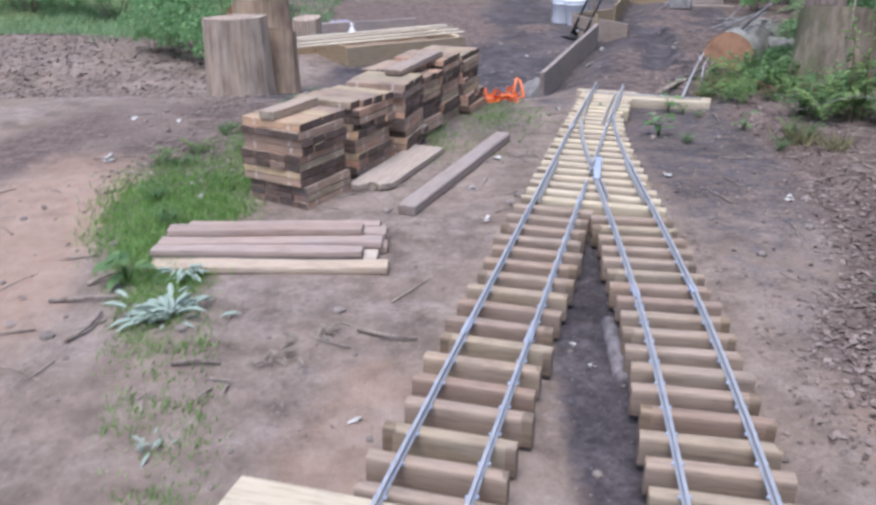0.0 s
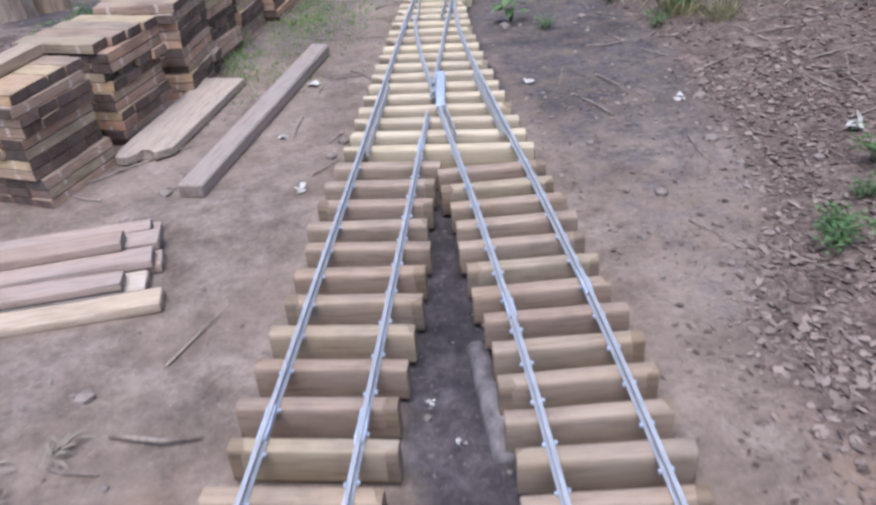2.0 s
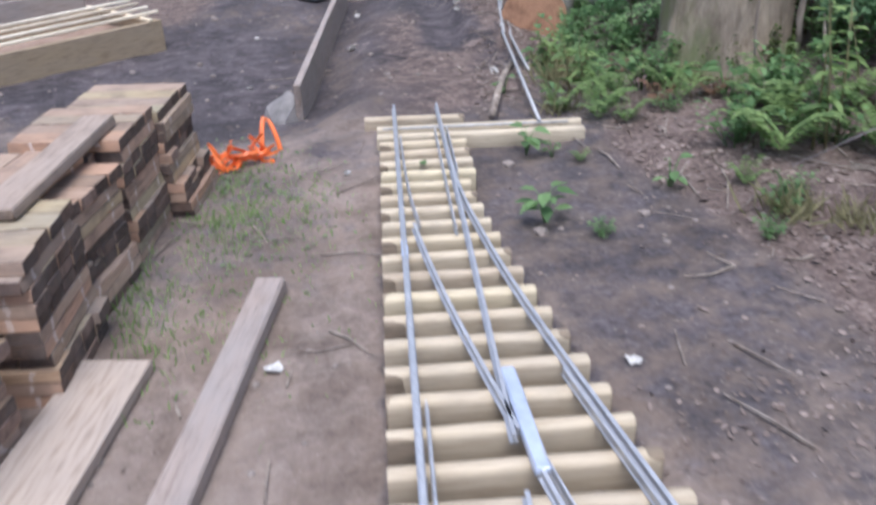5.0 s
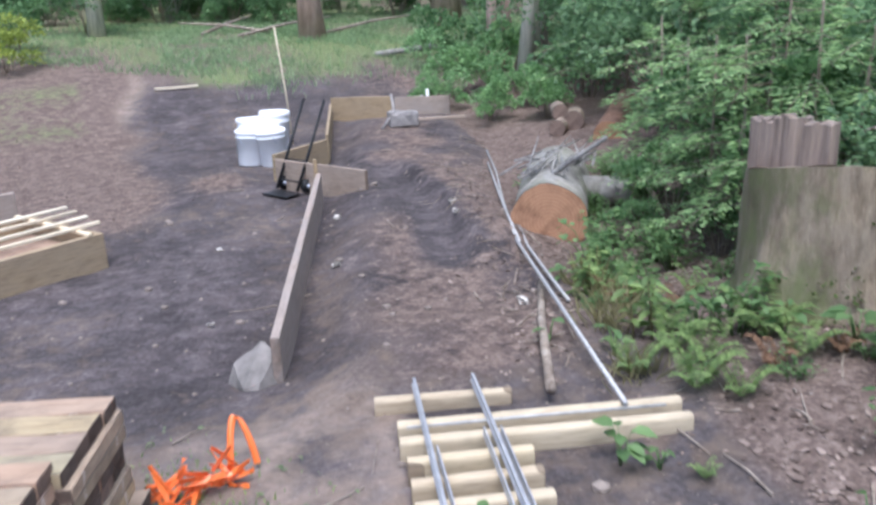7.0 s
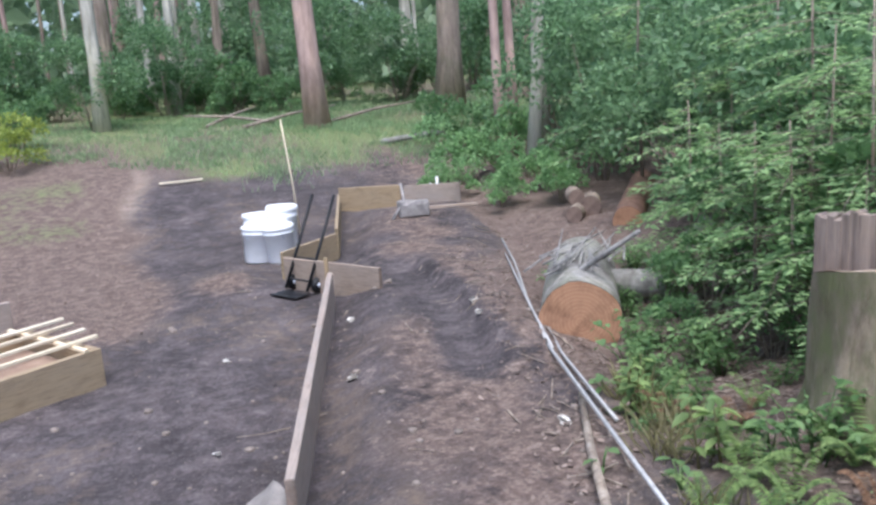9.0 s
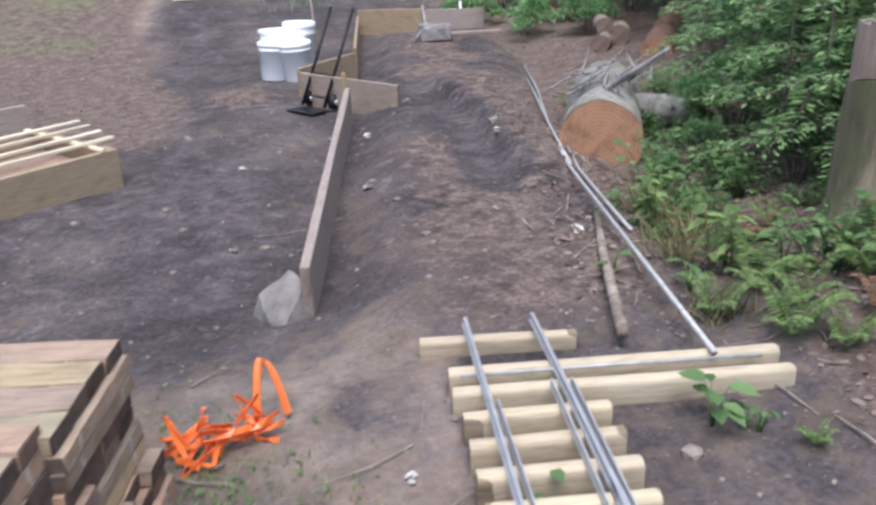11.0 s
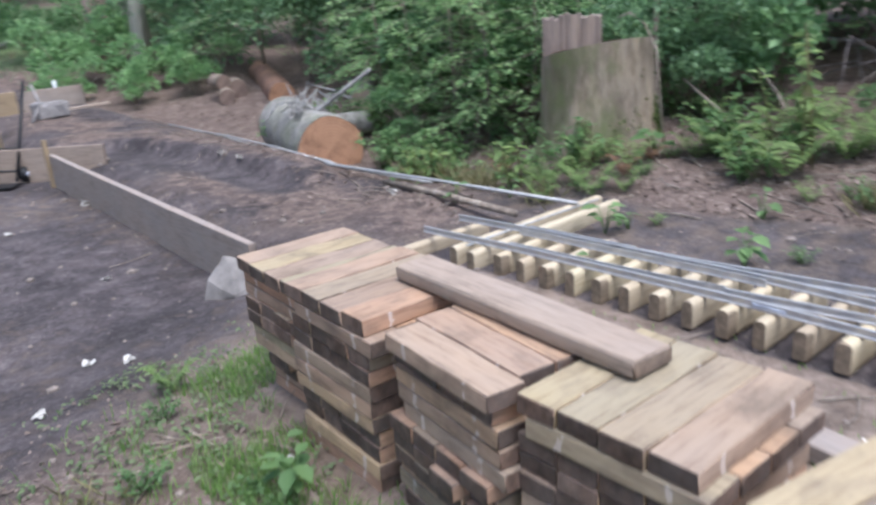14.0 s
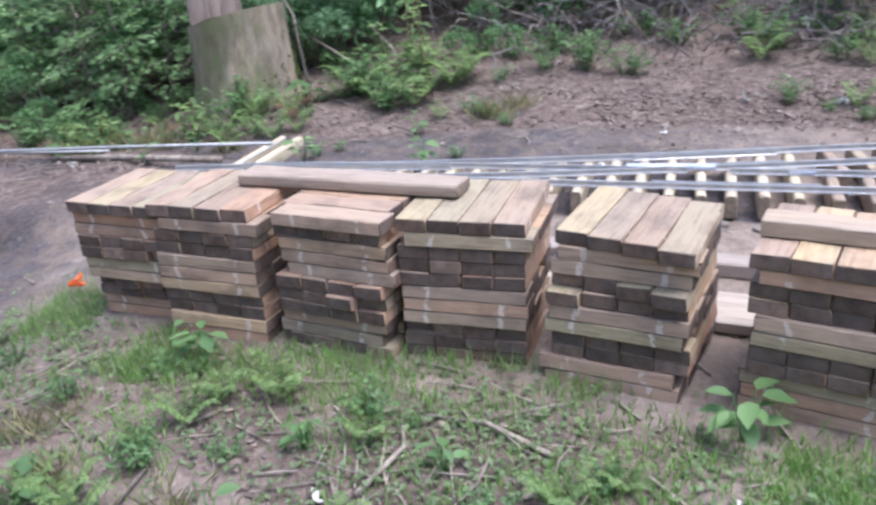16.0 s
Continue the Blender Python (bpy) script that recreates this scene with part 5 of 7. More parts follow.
stump(-1.70, 7.10, 16, 0.285, 0.71, 7, "split pale brown tree stump on bare earth", bark_mat=SPLIT_WOOD, slant=0.02, k=9, flare=0.05, thin=0.42)
stump(-1.40, 7.40, 12, 0.17, 0.60, 9, "narrow brown piece of a split stump", bark_mat=WARM_SPLIT, cut_mat=WARM_SPLIT, slant=-0.05, k=8, flare=0.05, thin=0.6)
stump(-2.15, 10.4, 10, 0.36, 0.62, 12, "broad pale tree stump beyond the split one", bark_mat=WARM_SPLIT)
stump(-1.50, 9.75, 10, 0.17, 0.42, 14, "low brown stump used as a stool", bark_mat=SPLIT_WOOD, k=12, flare=0.02)


def log(x, y, z, turn, tilt, r, length, seed, label, bark_mat=LOG_BARK, cut=CUT_WOOD):
    """A felled log along its local x, with cut faces at both ends."""
    ob = thing("log", pose(x, y, z, 0, tilt, turn), label, "log", "logs on the bank")
    k, rows = 28, 10
    verts, faces = [], []
    for i in range(rows + 1):
        for j in range(k):
            a = 2 * math.pi * j / k
            d = Vector((0, math.cos(a), math.sin(a)))
            f = 1 + 0.06 * noise.noise(d * 1.5 + Vector((i * 0.16 + seed, 0, 0))) + 0.03 * noise.noise(d * 5 + Vector((i * 0.3, seed, 0)))
            verts.append((length * i / rows, r * f * d.y, r * f * d.z))
    for i in range(rows):
        for j in range(k):
            a, b = i * k + j, i * k + (j + 1) % k
            faces.append((a, a + k, b + k, b))
    part("bark", mesh_from("bark", verts, faces, bark_mat, True), ob)
    for i, s in ((0, -1), (rows, 1)):
        rim = [Vector(verts[i * k + j]) for j in range(k)]
        cv = [(p.x + s * 0.002, p.y * q, p.z * q) for q in (0.99, 0.6, 0.25) for p in rim]
        cf = [(g * k + j, g * k + (j + 1) % k, (g + 1) * k + (j + 1) % k, (g + 1) * k + j) for g in range(2) for j in range(k)] + [tuple(2 * k + j for j in range(k))]
        part("cut_face", mesh_from("cut_face", cv, cf, cut), ob, None, "sawn orange-brown end grain")
    return ob


log(2.915, 8.40, -0.055, 57, 0, 0.245, 1.3, 4, "thick grey log with a rusty orange sawn end")
log(4.98, 10.80, -0.05, 50, -1, 0.145, 2.4, 6, "reddish log end leaning among the undergrowth", RED_BARK)
log(4.43, 9.26, gz1(4.43, 9.26) + 0.10, 38, 0, 0.13, 0.8, 8, "weathered tan log end behind the thick grey log", LOG_BARK, SPLIT_WOOD)
for x, y, r, s in ((4.80, 11.45, 0.085, 1), (5.03, 11.50, 0.105, 2), (4.94, 11.62, 0.085, 3)):
    log(x, y, gz1(x, y) + r * 0.9 + (0.12 if s == 3 else 0), 38 + 9 * s, 0, r, 0.32, s + 20, "short brown firewood round on a heap", BROWN_BARK, DULL_CUT)
log(-2.55, 10.9, gz1(-2.55, 10.9) + 0.30, 75, -10, 0.15, 0.5, 41, "rusty orange log end among pale stumps", BROWN_BARK)

# silvery dead branches heaped over the log
r = random.Random(31)
log(3.76, 8.69, gz1(3.76, 8.69) + 0.10, 140, 0, 0.095, 0.75, 16, "pale grey log lying across behind the thick one", LOG_BARK, SPLIT_WOOD)
brush = thing("branch_heap", pose(3.28, 8.90, 0.195), "heap of silvery dead branches over the log", "branches")
for i in range(28):
    a = radians(40 + r.uniform(-22, 22))
    p = Vector((r.uniform(-0.26, 0.26), r.uniform(-0.24, 0.24), r.uniform(-0.02, 0.10)))
    L = r.uniform(0.22, 0.6)
    d = Vector((math.cos(a), math.sin(a), r.uniform(-0.12, 0.2)))
    bend = Vector((r.uniform(-0.05, 0.05), r.uniform(-0.05, 0.05), r.uniform(-0.02, 0.06)))
    q = p + d * L * 0.5 + bend
    part("branch", tube("branch", [p - d * L * 0.5, p + bend * 0.4, q], [0.008, 0.007, 0.003], SILVER_TWIG, 6, 0.1, i), brush)
thing("leaning_branch", pose(0, 0, 0), "bare grey branch leaning over the log", "branch", "", tube("leaning_branch", [(3.028, 8.915, 0.0), (3.104, 8.547, 0.25), (3.18, 8.18, 0.485)], [0.020, 0.018, 0.014], SILVER_TWIG, 8, 0.06, 5))


# brush dragged to the edge of the woods
for n, (bx, by) in enumerate(((3.2, 3.1), (3.6, 4.0), (4.1, 3.4), (3.9, 1.8), (3.3, 2.1), (4.3, 4.5))):
    pile = thing("brush_pile", pose(bx, by, gz1(bx, by)), "tangle of dead grey branches at the woods' edge", "branches", "brush piles")
    for i in range(40):
        a, L = r.uniform(0, 6.28), r.uniform(0.35, 1.1)
        p = Vector((r.uniform(-0.55, 0.55), r.uniform(-0.65, 0.65), 0.0))
        q = p + Vector((math.cos(a) * L * 0.5, math.sin(a) * L * 0.5, r.uniform(0.08, 0.36)))
        e = p + Vector((math.cos(a + 0.3) * L, math.sin(a + 0.3) * L, r.uniform(0.0, 0.36)))
        m1, m2 = (p + q) / 2 + Vector((r.uniform(-0.06, 0.06), r.uniform(-0.06, 0.06), 0.07)), (q + e) / 2 + Vector((r.uniform(-0.06, 0.06), r.uniform(-0.06, 0.06), 0.05))
        part("branch", tube("branch", [p, m1, q, m2, e], [0.0048, 0.0044, 0.004, 0.0026, 0.0012], GREY_TWIG if i % 5 else TWIG, 5, 0.1, i), pile)


thing("bent_vine", pose(0, 0, 0), "bare pale vine bent over beside the big stump", "vine", "", tube("bent_vine", [(2.93, 5.96, gz1(2.93, 5.96) - 0.02), (2.91, 5.99, 0.4), (2.925, 6.01, 0.62), (2.96, 6.09, 0.76), (3.02, 6.2, 0.82), (3.07, 6.29, 0.79)], [0.008, 0.007, 0.007, 0.006, 0.006, 0.004], TWIG, 6, 0.08, 1))
thing("slim_sapling", pose(0, 0, 0), "slim bare grey sapling stem behind the big stump", "sapling", "", tube("slim_sapling", [(3.33, 6.14, gz1(3.33, 6.14) - 0.03), (3.31, 6.15, 0.35), (3.33, 6.16, 0.65), (3.40, 6.17, 0.95), (3.52, 6.20, 1.5), (3.60, 6.30, 2.6)], [0.020, 0.018, 0.016, 0.015, 0.012, 0.006], TWIG, 8, 0.08, 2))
for n, pts in enumerate((((3.30, 5.98, 0.42), (3.12, 5.75, 0.30), (2.95, 5.5, 0.16)), ((3.5, 5.6, 0.45), (3.3, 5.45, 0.34), (3.05, 5.3, 0.18)))):
    low = (pts[2][0] - 0.08, pts[2][1] - 0.12)
    thing("dead_branch", pose(0, 0, 0), "bare pale dead branch propped in the undergrowth", "branch", "dead branches", tube("dead_branch", [*pts, (low[0], low[1], gz1(*low))], [0.006, 0.008, 0.010, 0.011], TWIG, 6, 0.1, n))


# ---- plants ----
def blob_leaves(rg, blobs, count, size, slim, droop=0.2):
    c, d, s = [], [], []
    for n in range(count):
        bx, by, bz, br = blobs[rg.integers(len(blobs))]
        v = rg.normal(size=3)
        v /= np.linalg.norm(v)
        if v[2] < -0.5:
            v[2] *= -0.6
        rad = br * rg.uniform(0.45, 1.0) ** 0.5
        c.append((bx + v[0] * rad, by + v[1] * rad, bz + v[2] * rad * 0.85))
        w = v * 0.7 + rg.normal(size=3) * 0.6
        w[2] -= droop
        d.append(w)
        s.append(size * rg.uniform(0.6, 1.3))
    return leaves(c, d, s, rg, slim)


def shrub_meshes(seed, height, width, material, count, size, slim=0.55):
    rg = np.random.default_rng(seed)
    blobs, stems = [], []
    for n in range(9):
        a, q = rg.uniform(0, 6.28), rg.uniform(0.1, 1.0)
        x, y = math.cos(a) * width * 0.5 * q, math.sin(a) * width * 0.5 * q
        z = height * rg.uniform(0.14, 0.95) * (1.1 - 0.35 * q)
        blobs.append((x, y, z, height * rg.uniform(0.14, 0.30)))
        stems.append(tapered("s", [(x * 0.15, y * 0.15, -0.03), (x * 0.5, y * 0.5, z * 0.55), (x, y, z)], [0.008, 0.006, 0.003], TWIG, 5))
    v, f = blob_leaves(rg, blobs, count, size, slim)
    return np_mesh("foliage", v, f, material), joined("stem", stems, TWIG, True)


def hemlock_meshes(seed, height, width, material):
    """Level feathery sprays on thin drooping branches."""
    rg = np.random.default_rng(seed)
    c, d, s, stems = [], [], [], []
    stems.append(tapered("s", [(0, 0, -0.05), (0.03, 0, height * 0.5), (0, 0.02, height)], [0.016, 0.011, 0.004], TWIG, 6))
    for n in range(30):
        z = height * rg.uniform(0.08, 0.98)
        a, L = rg.uniform(0, 6.28), width * 0.5 * rg.uniform(0.5, 1.0) * (1.15 - 0.6 * z / height)
        tip = np.array([math.cos(a) * L, math.sin(a) * L, z - 0.22 * L])
        root = np.array([0, 0, z])
        stems.append(tapered("s", [tuple(root), tuple((root + tip) / 2 + np.array([0, 0, 0.05 * L])), tuple(tip)], [0.0045, 0.003, 0.0015], TWIG, 4))
        side = np.array([-math.sin(a), math.cos(a), 0])
        for m in range(60):
            t = rg.uniform(0.15, 1.0)
            p = root + (tip - root) * t + np.array([0, 0, 0.05 * L * (1 - abs(2 * t - 1))])
            sd = rg.choice([-1, 1])
            off = rg.uniform(0, 0.26) * L * (1.15 - t)
            c.append(p + side * sd * off + np.array([0, 0, rg.uniform(-0.02, 0.02)]))
            d.append(side * sd * 0.9 + (tip - root) / L * 0.7 + rg.normal(size=3) * 0.15)
            s.append(rg.uniform(0.035, 0.075))
    v, f = flat_leaves(c, d, s, rg, 0.34, 0.1)
    return np_mesh("foliage", v, f, material), joined("stem", stems, TWIG, True)


def fern_mesh(seed, size, fronds=6, material=None):
    """Arching fronds with paired leaflets."""
    rg = np.random.default_rng(seed)
    c, d, s = [], [], []
    for n in range(fronds):
        a = 6.28 * n / fronds + rg.uniform(-0.3, 0.3)
        L, rise = size * rg.uniform(0.7, 1.1), rg.uniform(0.8, 1.4)
        way, side = np.array([math.cos(a), math.sin(a), 0]), np.array([-math.sin(a), math.cos(a), 0])
        for i in range(24):
            t = (i + 1) / 24
            p = way * L * t + np.array([0, 0, L * rise * math.sin(t * 2.0) * 0.8])
            for sd in (-1, 1):
                c.append(p)
                d.append(side * sd + way * 0.35 + np.array([0, 0, -0.15]))
                s.append(L * 0.36 * (1.02 - t) ** 0.75 * min(1, 4 * t) + 0.008)
        for i in range(9):
            p = way * L * i / 9 + np.array([0, 0, L * rise * math.sin(i / 9 * 2.0) * 0.8])
            c.append(p)
            d.append(way + np.array([0, 0, 0.5 - i / 9]))
            s.append(L * 0.16)
    v, f = flat_leaves(c, d, s, rg, 0.3, 0.05)
    return np_mesh("fronds", v, f, material or FERN)


def herb_meshes(seed, size, leafs=9):
    rg = np.random.default_rng(seed)
    c, d, s, stems = [], [], [], []
    for n in range(leafs):
        a, h = rg.uniform(0, 6.28), size * rg.uniform(0.35, 1.0)
        p = (math.cos(a) * size * 0.25, math.sin(a) * size * 0.25, h)
        stems.append(tapered("s", [(0, 0, -0.02), (p[0] * 0.5, p[1] * 0.5, h * 0.6), p], [0.004, 0.003, 0.002], HERB, 5))
        c.append(p)
        d.append((math.cos(a), math.sin(a), rg.uniform(-0.4, 0.3)))
        s.append(size * rg.uniform(0.4, 0.7))
    v, f = oval_leaves(c, d, s, rg, 0.62)
    return np_mesh("broad_leaves", v, f, HERB), joined("stem", stems, HERB, True)


def bramble_meshes(seed, height, width, count, size):
    """A loose low herb: thin stems with level oval leaves."""
    rg = np.random.default_rng(seed)
    c, d, s, stems = [], [], [], []
    tips = []
    for n in range(14):
        a, q = rg.uniform(0, 6.28), rg.uniform(0.2, 1.0)
        tip = (math.cos(a) * width * 0.5 * q, math.sin(a) * width * 0.5 * q, height * rg.uniform(0.4, 1.0))
        tips.append(tip)
        stems.append(tapered("s", [(tip[0] * 0.2, tip[1] * 0.2, -0.02), (tip[0] * 0.6, tip[1] * 0.6, tip[2] * 0.7), tip], [0.004, 0.003, 0.0015], HERB, 4))
    for n in range(count):
        t = tips[rg.integers(len(tips))]
        q = rg.uniform(0.35, 1.05)
        c.append((t[0] * q + rg.normal() * 0.02, t[1] * q + rg.normal() * 0.02, t[2] * min(1, q + 0.1) + rg.normal() * 0.015))
        a = rg.uniform(0, 6.28)
        d.append((math.cos(a), math.sin(a), rg.uniform(-0.5, 0.35)))
        s.append(size * rg.uniform(0.55, 1.3))
    v, f = oval_leaves(c, d, s, rg, 0.6)
    return np_mesh("foliage", v, f, HERB), joined("stem", stems, HERB, True)


def make_plant(name, meshes, names, label, category, group):
    ob = thing(name, pose(0, 0, -60), label, category, group)
    for n, me in zip(names, meshes):
        tagged(part(n, me, ob), kind="stuff" if n == "stem" else "")
    return ob


kinds = []
for i, (mat_, h, w, count, size, slim, lab) in enumerate((
        (SHRUB_A, 1.0, 1.2, 2100, 0.065, 0.6, "leafy green undergrowth shrub at the edge of the woods"),
        (SHRUB_A, 0.7, 1.0, 2200, 0.045, 0.55, "low light green undergrowth shrub on the bank"),
        (SHRUB_B, 1.5, 1.5, 4600, 0.065, 0.5, "dark blue-green shrub in the shade of the woods"),
        (SHRUB_B, 2.2, 2.0, 5600, 0.08, 0.5, "tall dark green shrub at the edge of the woods"))):
    kinds.append(make_plant("shrub", shrub_meshes(40 + i, h, w, mat_, count, size, slim), ("foliage", "stem"), lab, "shrub", "undergrowth shrubs"))
hem = [make_plant("hemlock_sapling", hemlock_meshes(70 + i, h, w, SHRUB_C), ("foliage", "stem"), "young hemlock with feathery light green sprays", "sapling", "hemlock saplings") for i, (h, w) in enumerate(((2.0, 2.0), (1.4, 1.6)))]
ferns = [make_plant("fern", [fern_mesh(80 + i, s)], ("fronds",), "yellow-green fern growing on the bank", "fern", "ferns") for i, s in enumerate((0.24, 0.34, 0.42))]
herbs = [make_plant("broadleaf_herb", herb_meshes(90 + i, s, n), ("broad_leaves", "stem"), "bright green broad-leaved weed", "weed", "broad-leaved weeds") for i, (s, n) in enumerate(((0.16, 9), (0.24, 12), (0.10, 6)))]
kinds.append(make_plant("low_herb", bramble_meshes(61, 0.30, 0.5, 210, 0.046), ("foliage", "stem"), "low bright green herb with small oval leaves", "weed", "low herbs"))
kinds.append(make_plant("low_herb", bramble_meshes(62, 0.20, 0.4, 150, 0.036), ("foliage", "stem"), "low yellowish green herb with small oval leaves", "weed", "low herbs"))


for i, (x, y, size) in enumerate(((2.55, 7.15, 0.13), (2.42, 6.0, 0.10), (2.72, 6.9, 0.12), (2.68, 5.95, 0.10))):
    dead = thing("dead_fern", pose(x, y, gz1(x, y)), "withered rust-brown fern on the bank", "fern", "dead ferns")
    part("fronds", fern_mesh(95 + i, size, 5, RUST), dead)


def stalk_weed(x, y, height, seed):
    """Upright stalks with drooping leaves set alternately."""
    r = random.Random(seed)
    rg = np.random.default_rng(seed)
    ob = thing("stalk_weed", pose(x, y, gz1(x, y)), "tall leafy green weed with upright stalks", "weed", "stalk weeds")
    for n in range(3):
        dx, dy, h = r.uniform(-0.08, 0.08), r.uniform(-0.08, 0.08), height * r.uniform(0.7, 1.05)
        lx, ly = r.uniform(-0.1, 0.1), r.uniform(-0.1, 0.1)
        part("stalk", tube("stalk", [(dx, dy, -0.03), (dx + lx * 0.4, dy + ly * 0.4, h * 0.5), (dx + lx, dy + ly, h)], [0.006, 0.005, 0.002], DRY_STALK, 5), ob)
        c, d, s = [], [], []
        for i in range(13):
            t = 0.2 + 0.8 * i / 12
            a = i * 2.4 + r.uniform(-0.4, 0.4)
            c.append((dx + lx * t, dy + ly * t, h * t))
            d.append((math.cos(a), math.sin(a), r.uniform(-0.5, 0.25)))
            s.append(r.uniform(0.06, 0.12) * (1.15 - 0.5 * t))
        v, f = oval_leaves(c, d, s, rg, 0.45)
        part("foliage", np_mesh("foliage", v, f, FERN), ob)


for x, y, h, s in ((2.66, 5.13, 0.66, 1), (2.98, 5.35, 0.55, 2), (2.66, 7.5, 0.28, 3), (2.48, 7.25, 0.3, 4), (2.34, 6.62, 0.3, 6)):
    stalk_weed(x, y, h, s)
for x, y, s in ((2.15, 4.79, 0.16), (2.3, 4.62, 0.13), (2.42, 7.0, 0.2), (2.25, 6.75, 0.16), (2.6, 7.45, 0.2), (-0.95, 5.95, 0.11), (-0.7, 6.1, 0.12), (-1.1, 5.6, 0.1), (2.05, 6.3, 0.14)):
    # dry yellowish tufts
    rt = np.random.default_rng(int(100 * x + 1000))
    n = 70
    a = rt.uniform(0, 6.28, n)
    c = np.stack([0.05 * rt.normal(size=n), 0.05 * rt.normal(size=n), np.full(n, -0.005)], 1)
    d = np.stack([np.cos(a) * 0.7, np.sin(a) * 0.7, rt.uniform(0.4, 1.4, n)], 1)
    v, f = leaves(c, d, s * rt.uniform(0.5, 1.1, n), rt, 0.06, 0.1)
    tuft = thing("dry_tuft", pose(x, y, gz1(x, y)), "dry yellowish tuft of grassy stalks", "grass tuft", "dry tufts")
    tagged(part("stalk", np_mesh("stalk", v, f, DRY_STALK), tuft), kind="stuff")
kinds.append(make_plant("shrub", shrub_meshes(66, 1.0, 1.1, YELLOW_SHRUB, 1800, 0.065, 0.6), ("foliage", "stem"), "yellow-green shrub at the edge of the meadow", "shrub", "undergrowth shrubs"))
kinds.append(make_plant("shrub", shrub_meshes(67, 0.95, 1.3, PALE_SHRUB, 2200, 0.06, 0.6), ("foliage", "stem"), "pale green shrub at the edge of the clearing", "shrub", "undergrowth shrubs"))
used = set()
rng = random.Random(77)


def grow(proto, x, y, scale=1.0, turn=None, sink=0.0):
    """Sets the first plant of a kind itself, and copies of it after that."""
    turn = rng.uniform(0, 360) if turn is None else turn
    m = pose(x, y, gz1(x, y) - sink, 0, 0, turn)
    if proto.name in used:
        proto.scale = (scale,) * 3
        copy_thing(proto, m)
        proto.scale = (first_scale[proto.name],) * 3
    else:
        proto.matrix_basis = m @ Matrix.Diagonal((scale, scale, scale, 1))
        used.add(proto.name)
        first_scale[proto.name] = scale


first_scale = {}

log(6.0, 17.4, gz1(6.0, 17.4) + 0.16, 150, 6, 0.05, 1.1, 33, "slim pale fallen log piece at the meadow's edge", LOG_BARK, SPLIT_WOOD)
for i, (x, y, a, L) in enumerate(((3.2, 20.6, 20, 2.2), (3.9, 20.9, 160, 1.8), (4.9, 20.4, 5, 1.9), (2.6, 21.2, 40, 1.5))):
    e = (x + L * math.cos(radians(a)), y + L * math.sin(radians(a)))
    thing("fallen_branch", pose(0, 0, 0), "dry fallen branch lying in the meadow grass", "branch", "fallen branches", tube("fallen_branch", [(x, y, gz1(x, y) + 0.05), ((x + e[0]) / 2, (y + e[1]) / 2, gz1(x, y) + 0.22), (e[0], e[1], gz1(*e) + 0.25)], [0.035, 0.03, 0.015], TWIG, 6, 0.1, i))
# the edge of the woods on the bank, from beside the start to the far end
for x, y, kd, s in ((3.6, 2.4, 0, 1.0), (4.2, 3.2, 2, 0.9), (3.9, 4.1, 0, 1.1), (3.75, 4.75, 1, 0.7), (4.4, 4.8, 2, 1.1), (4.0, 5.6, 0, 1.0), (3.9, 6.7, 2, 0.9), (4.3, 7.4, 0, 1.2),
                    (4.6, 8.3, 2, 1.0), (4.9, 9.2, 0, 1.1), (5.3, 9.9, 3, 0.9), (5.9, 11.0, 2, 1.2), (5.3, 12.5, 7, 0.8), (4.9, 13.2, 7, 0.75), (5.6, 13.5, 7, 0.85),
                    (4.6, 14.3, 7, 0.7), (5.2, 14.8, 7, 1.0), (6.3, 13.2, 3, 1.0), (6.2, 15.2, 7, 1.2), (7.2, 14.2, 3, 1.1), (7.4, 16.5, 2, 1.3), (8.2, 15.6, 3, 1.2), (5.9, 16.6, 0, 1.2)):
    grow(kinds[kd], x, y, s * rng.uniform(0.9, 1.1))
# taller shrubs behind, and low ones round the stump and the log
for x, y, kd, s in ((6.0, 7.2, 3, 1.0), (6.2, 8.8, 3, 1.1), (5.4, 5.6, 3, 1.0), (5.6, 4.0, 3, 1.0), (5.2, 2.2, 3, 1.0), (4.6, 0.8, 3, 1.0), (7.3, 10.6, 3, 1.2), (8.0, 12.4, 3, 1.2),
                    (2.75, 7.4, 5, 0.6), (3.45, 7.45, 1, 0.45), (2.58, 6.85, 5, 0.5), (3.6, 6.05, 2, 0.35), (3.7, 8.2, 1, 0.7), (3.3, 8.0, 1, 0.4)):
    grow(kinds[kd], x, y, s * rng.uniform(0.9, 1.1))
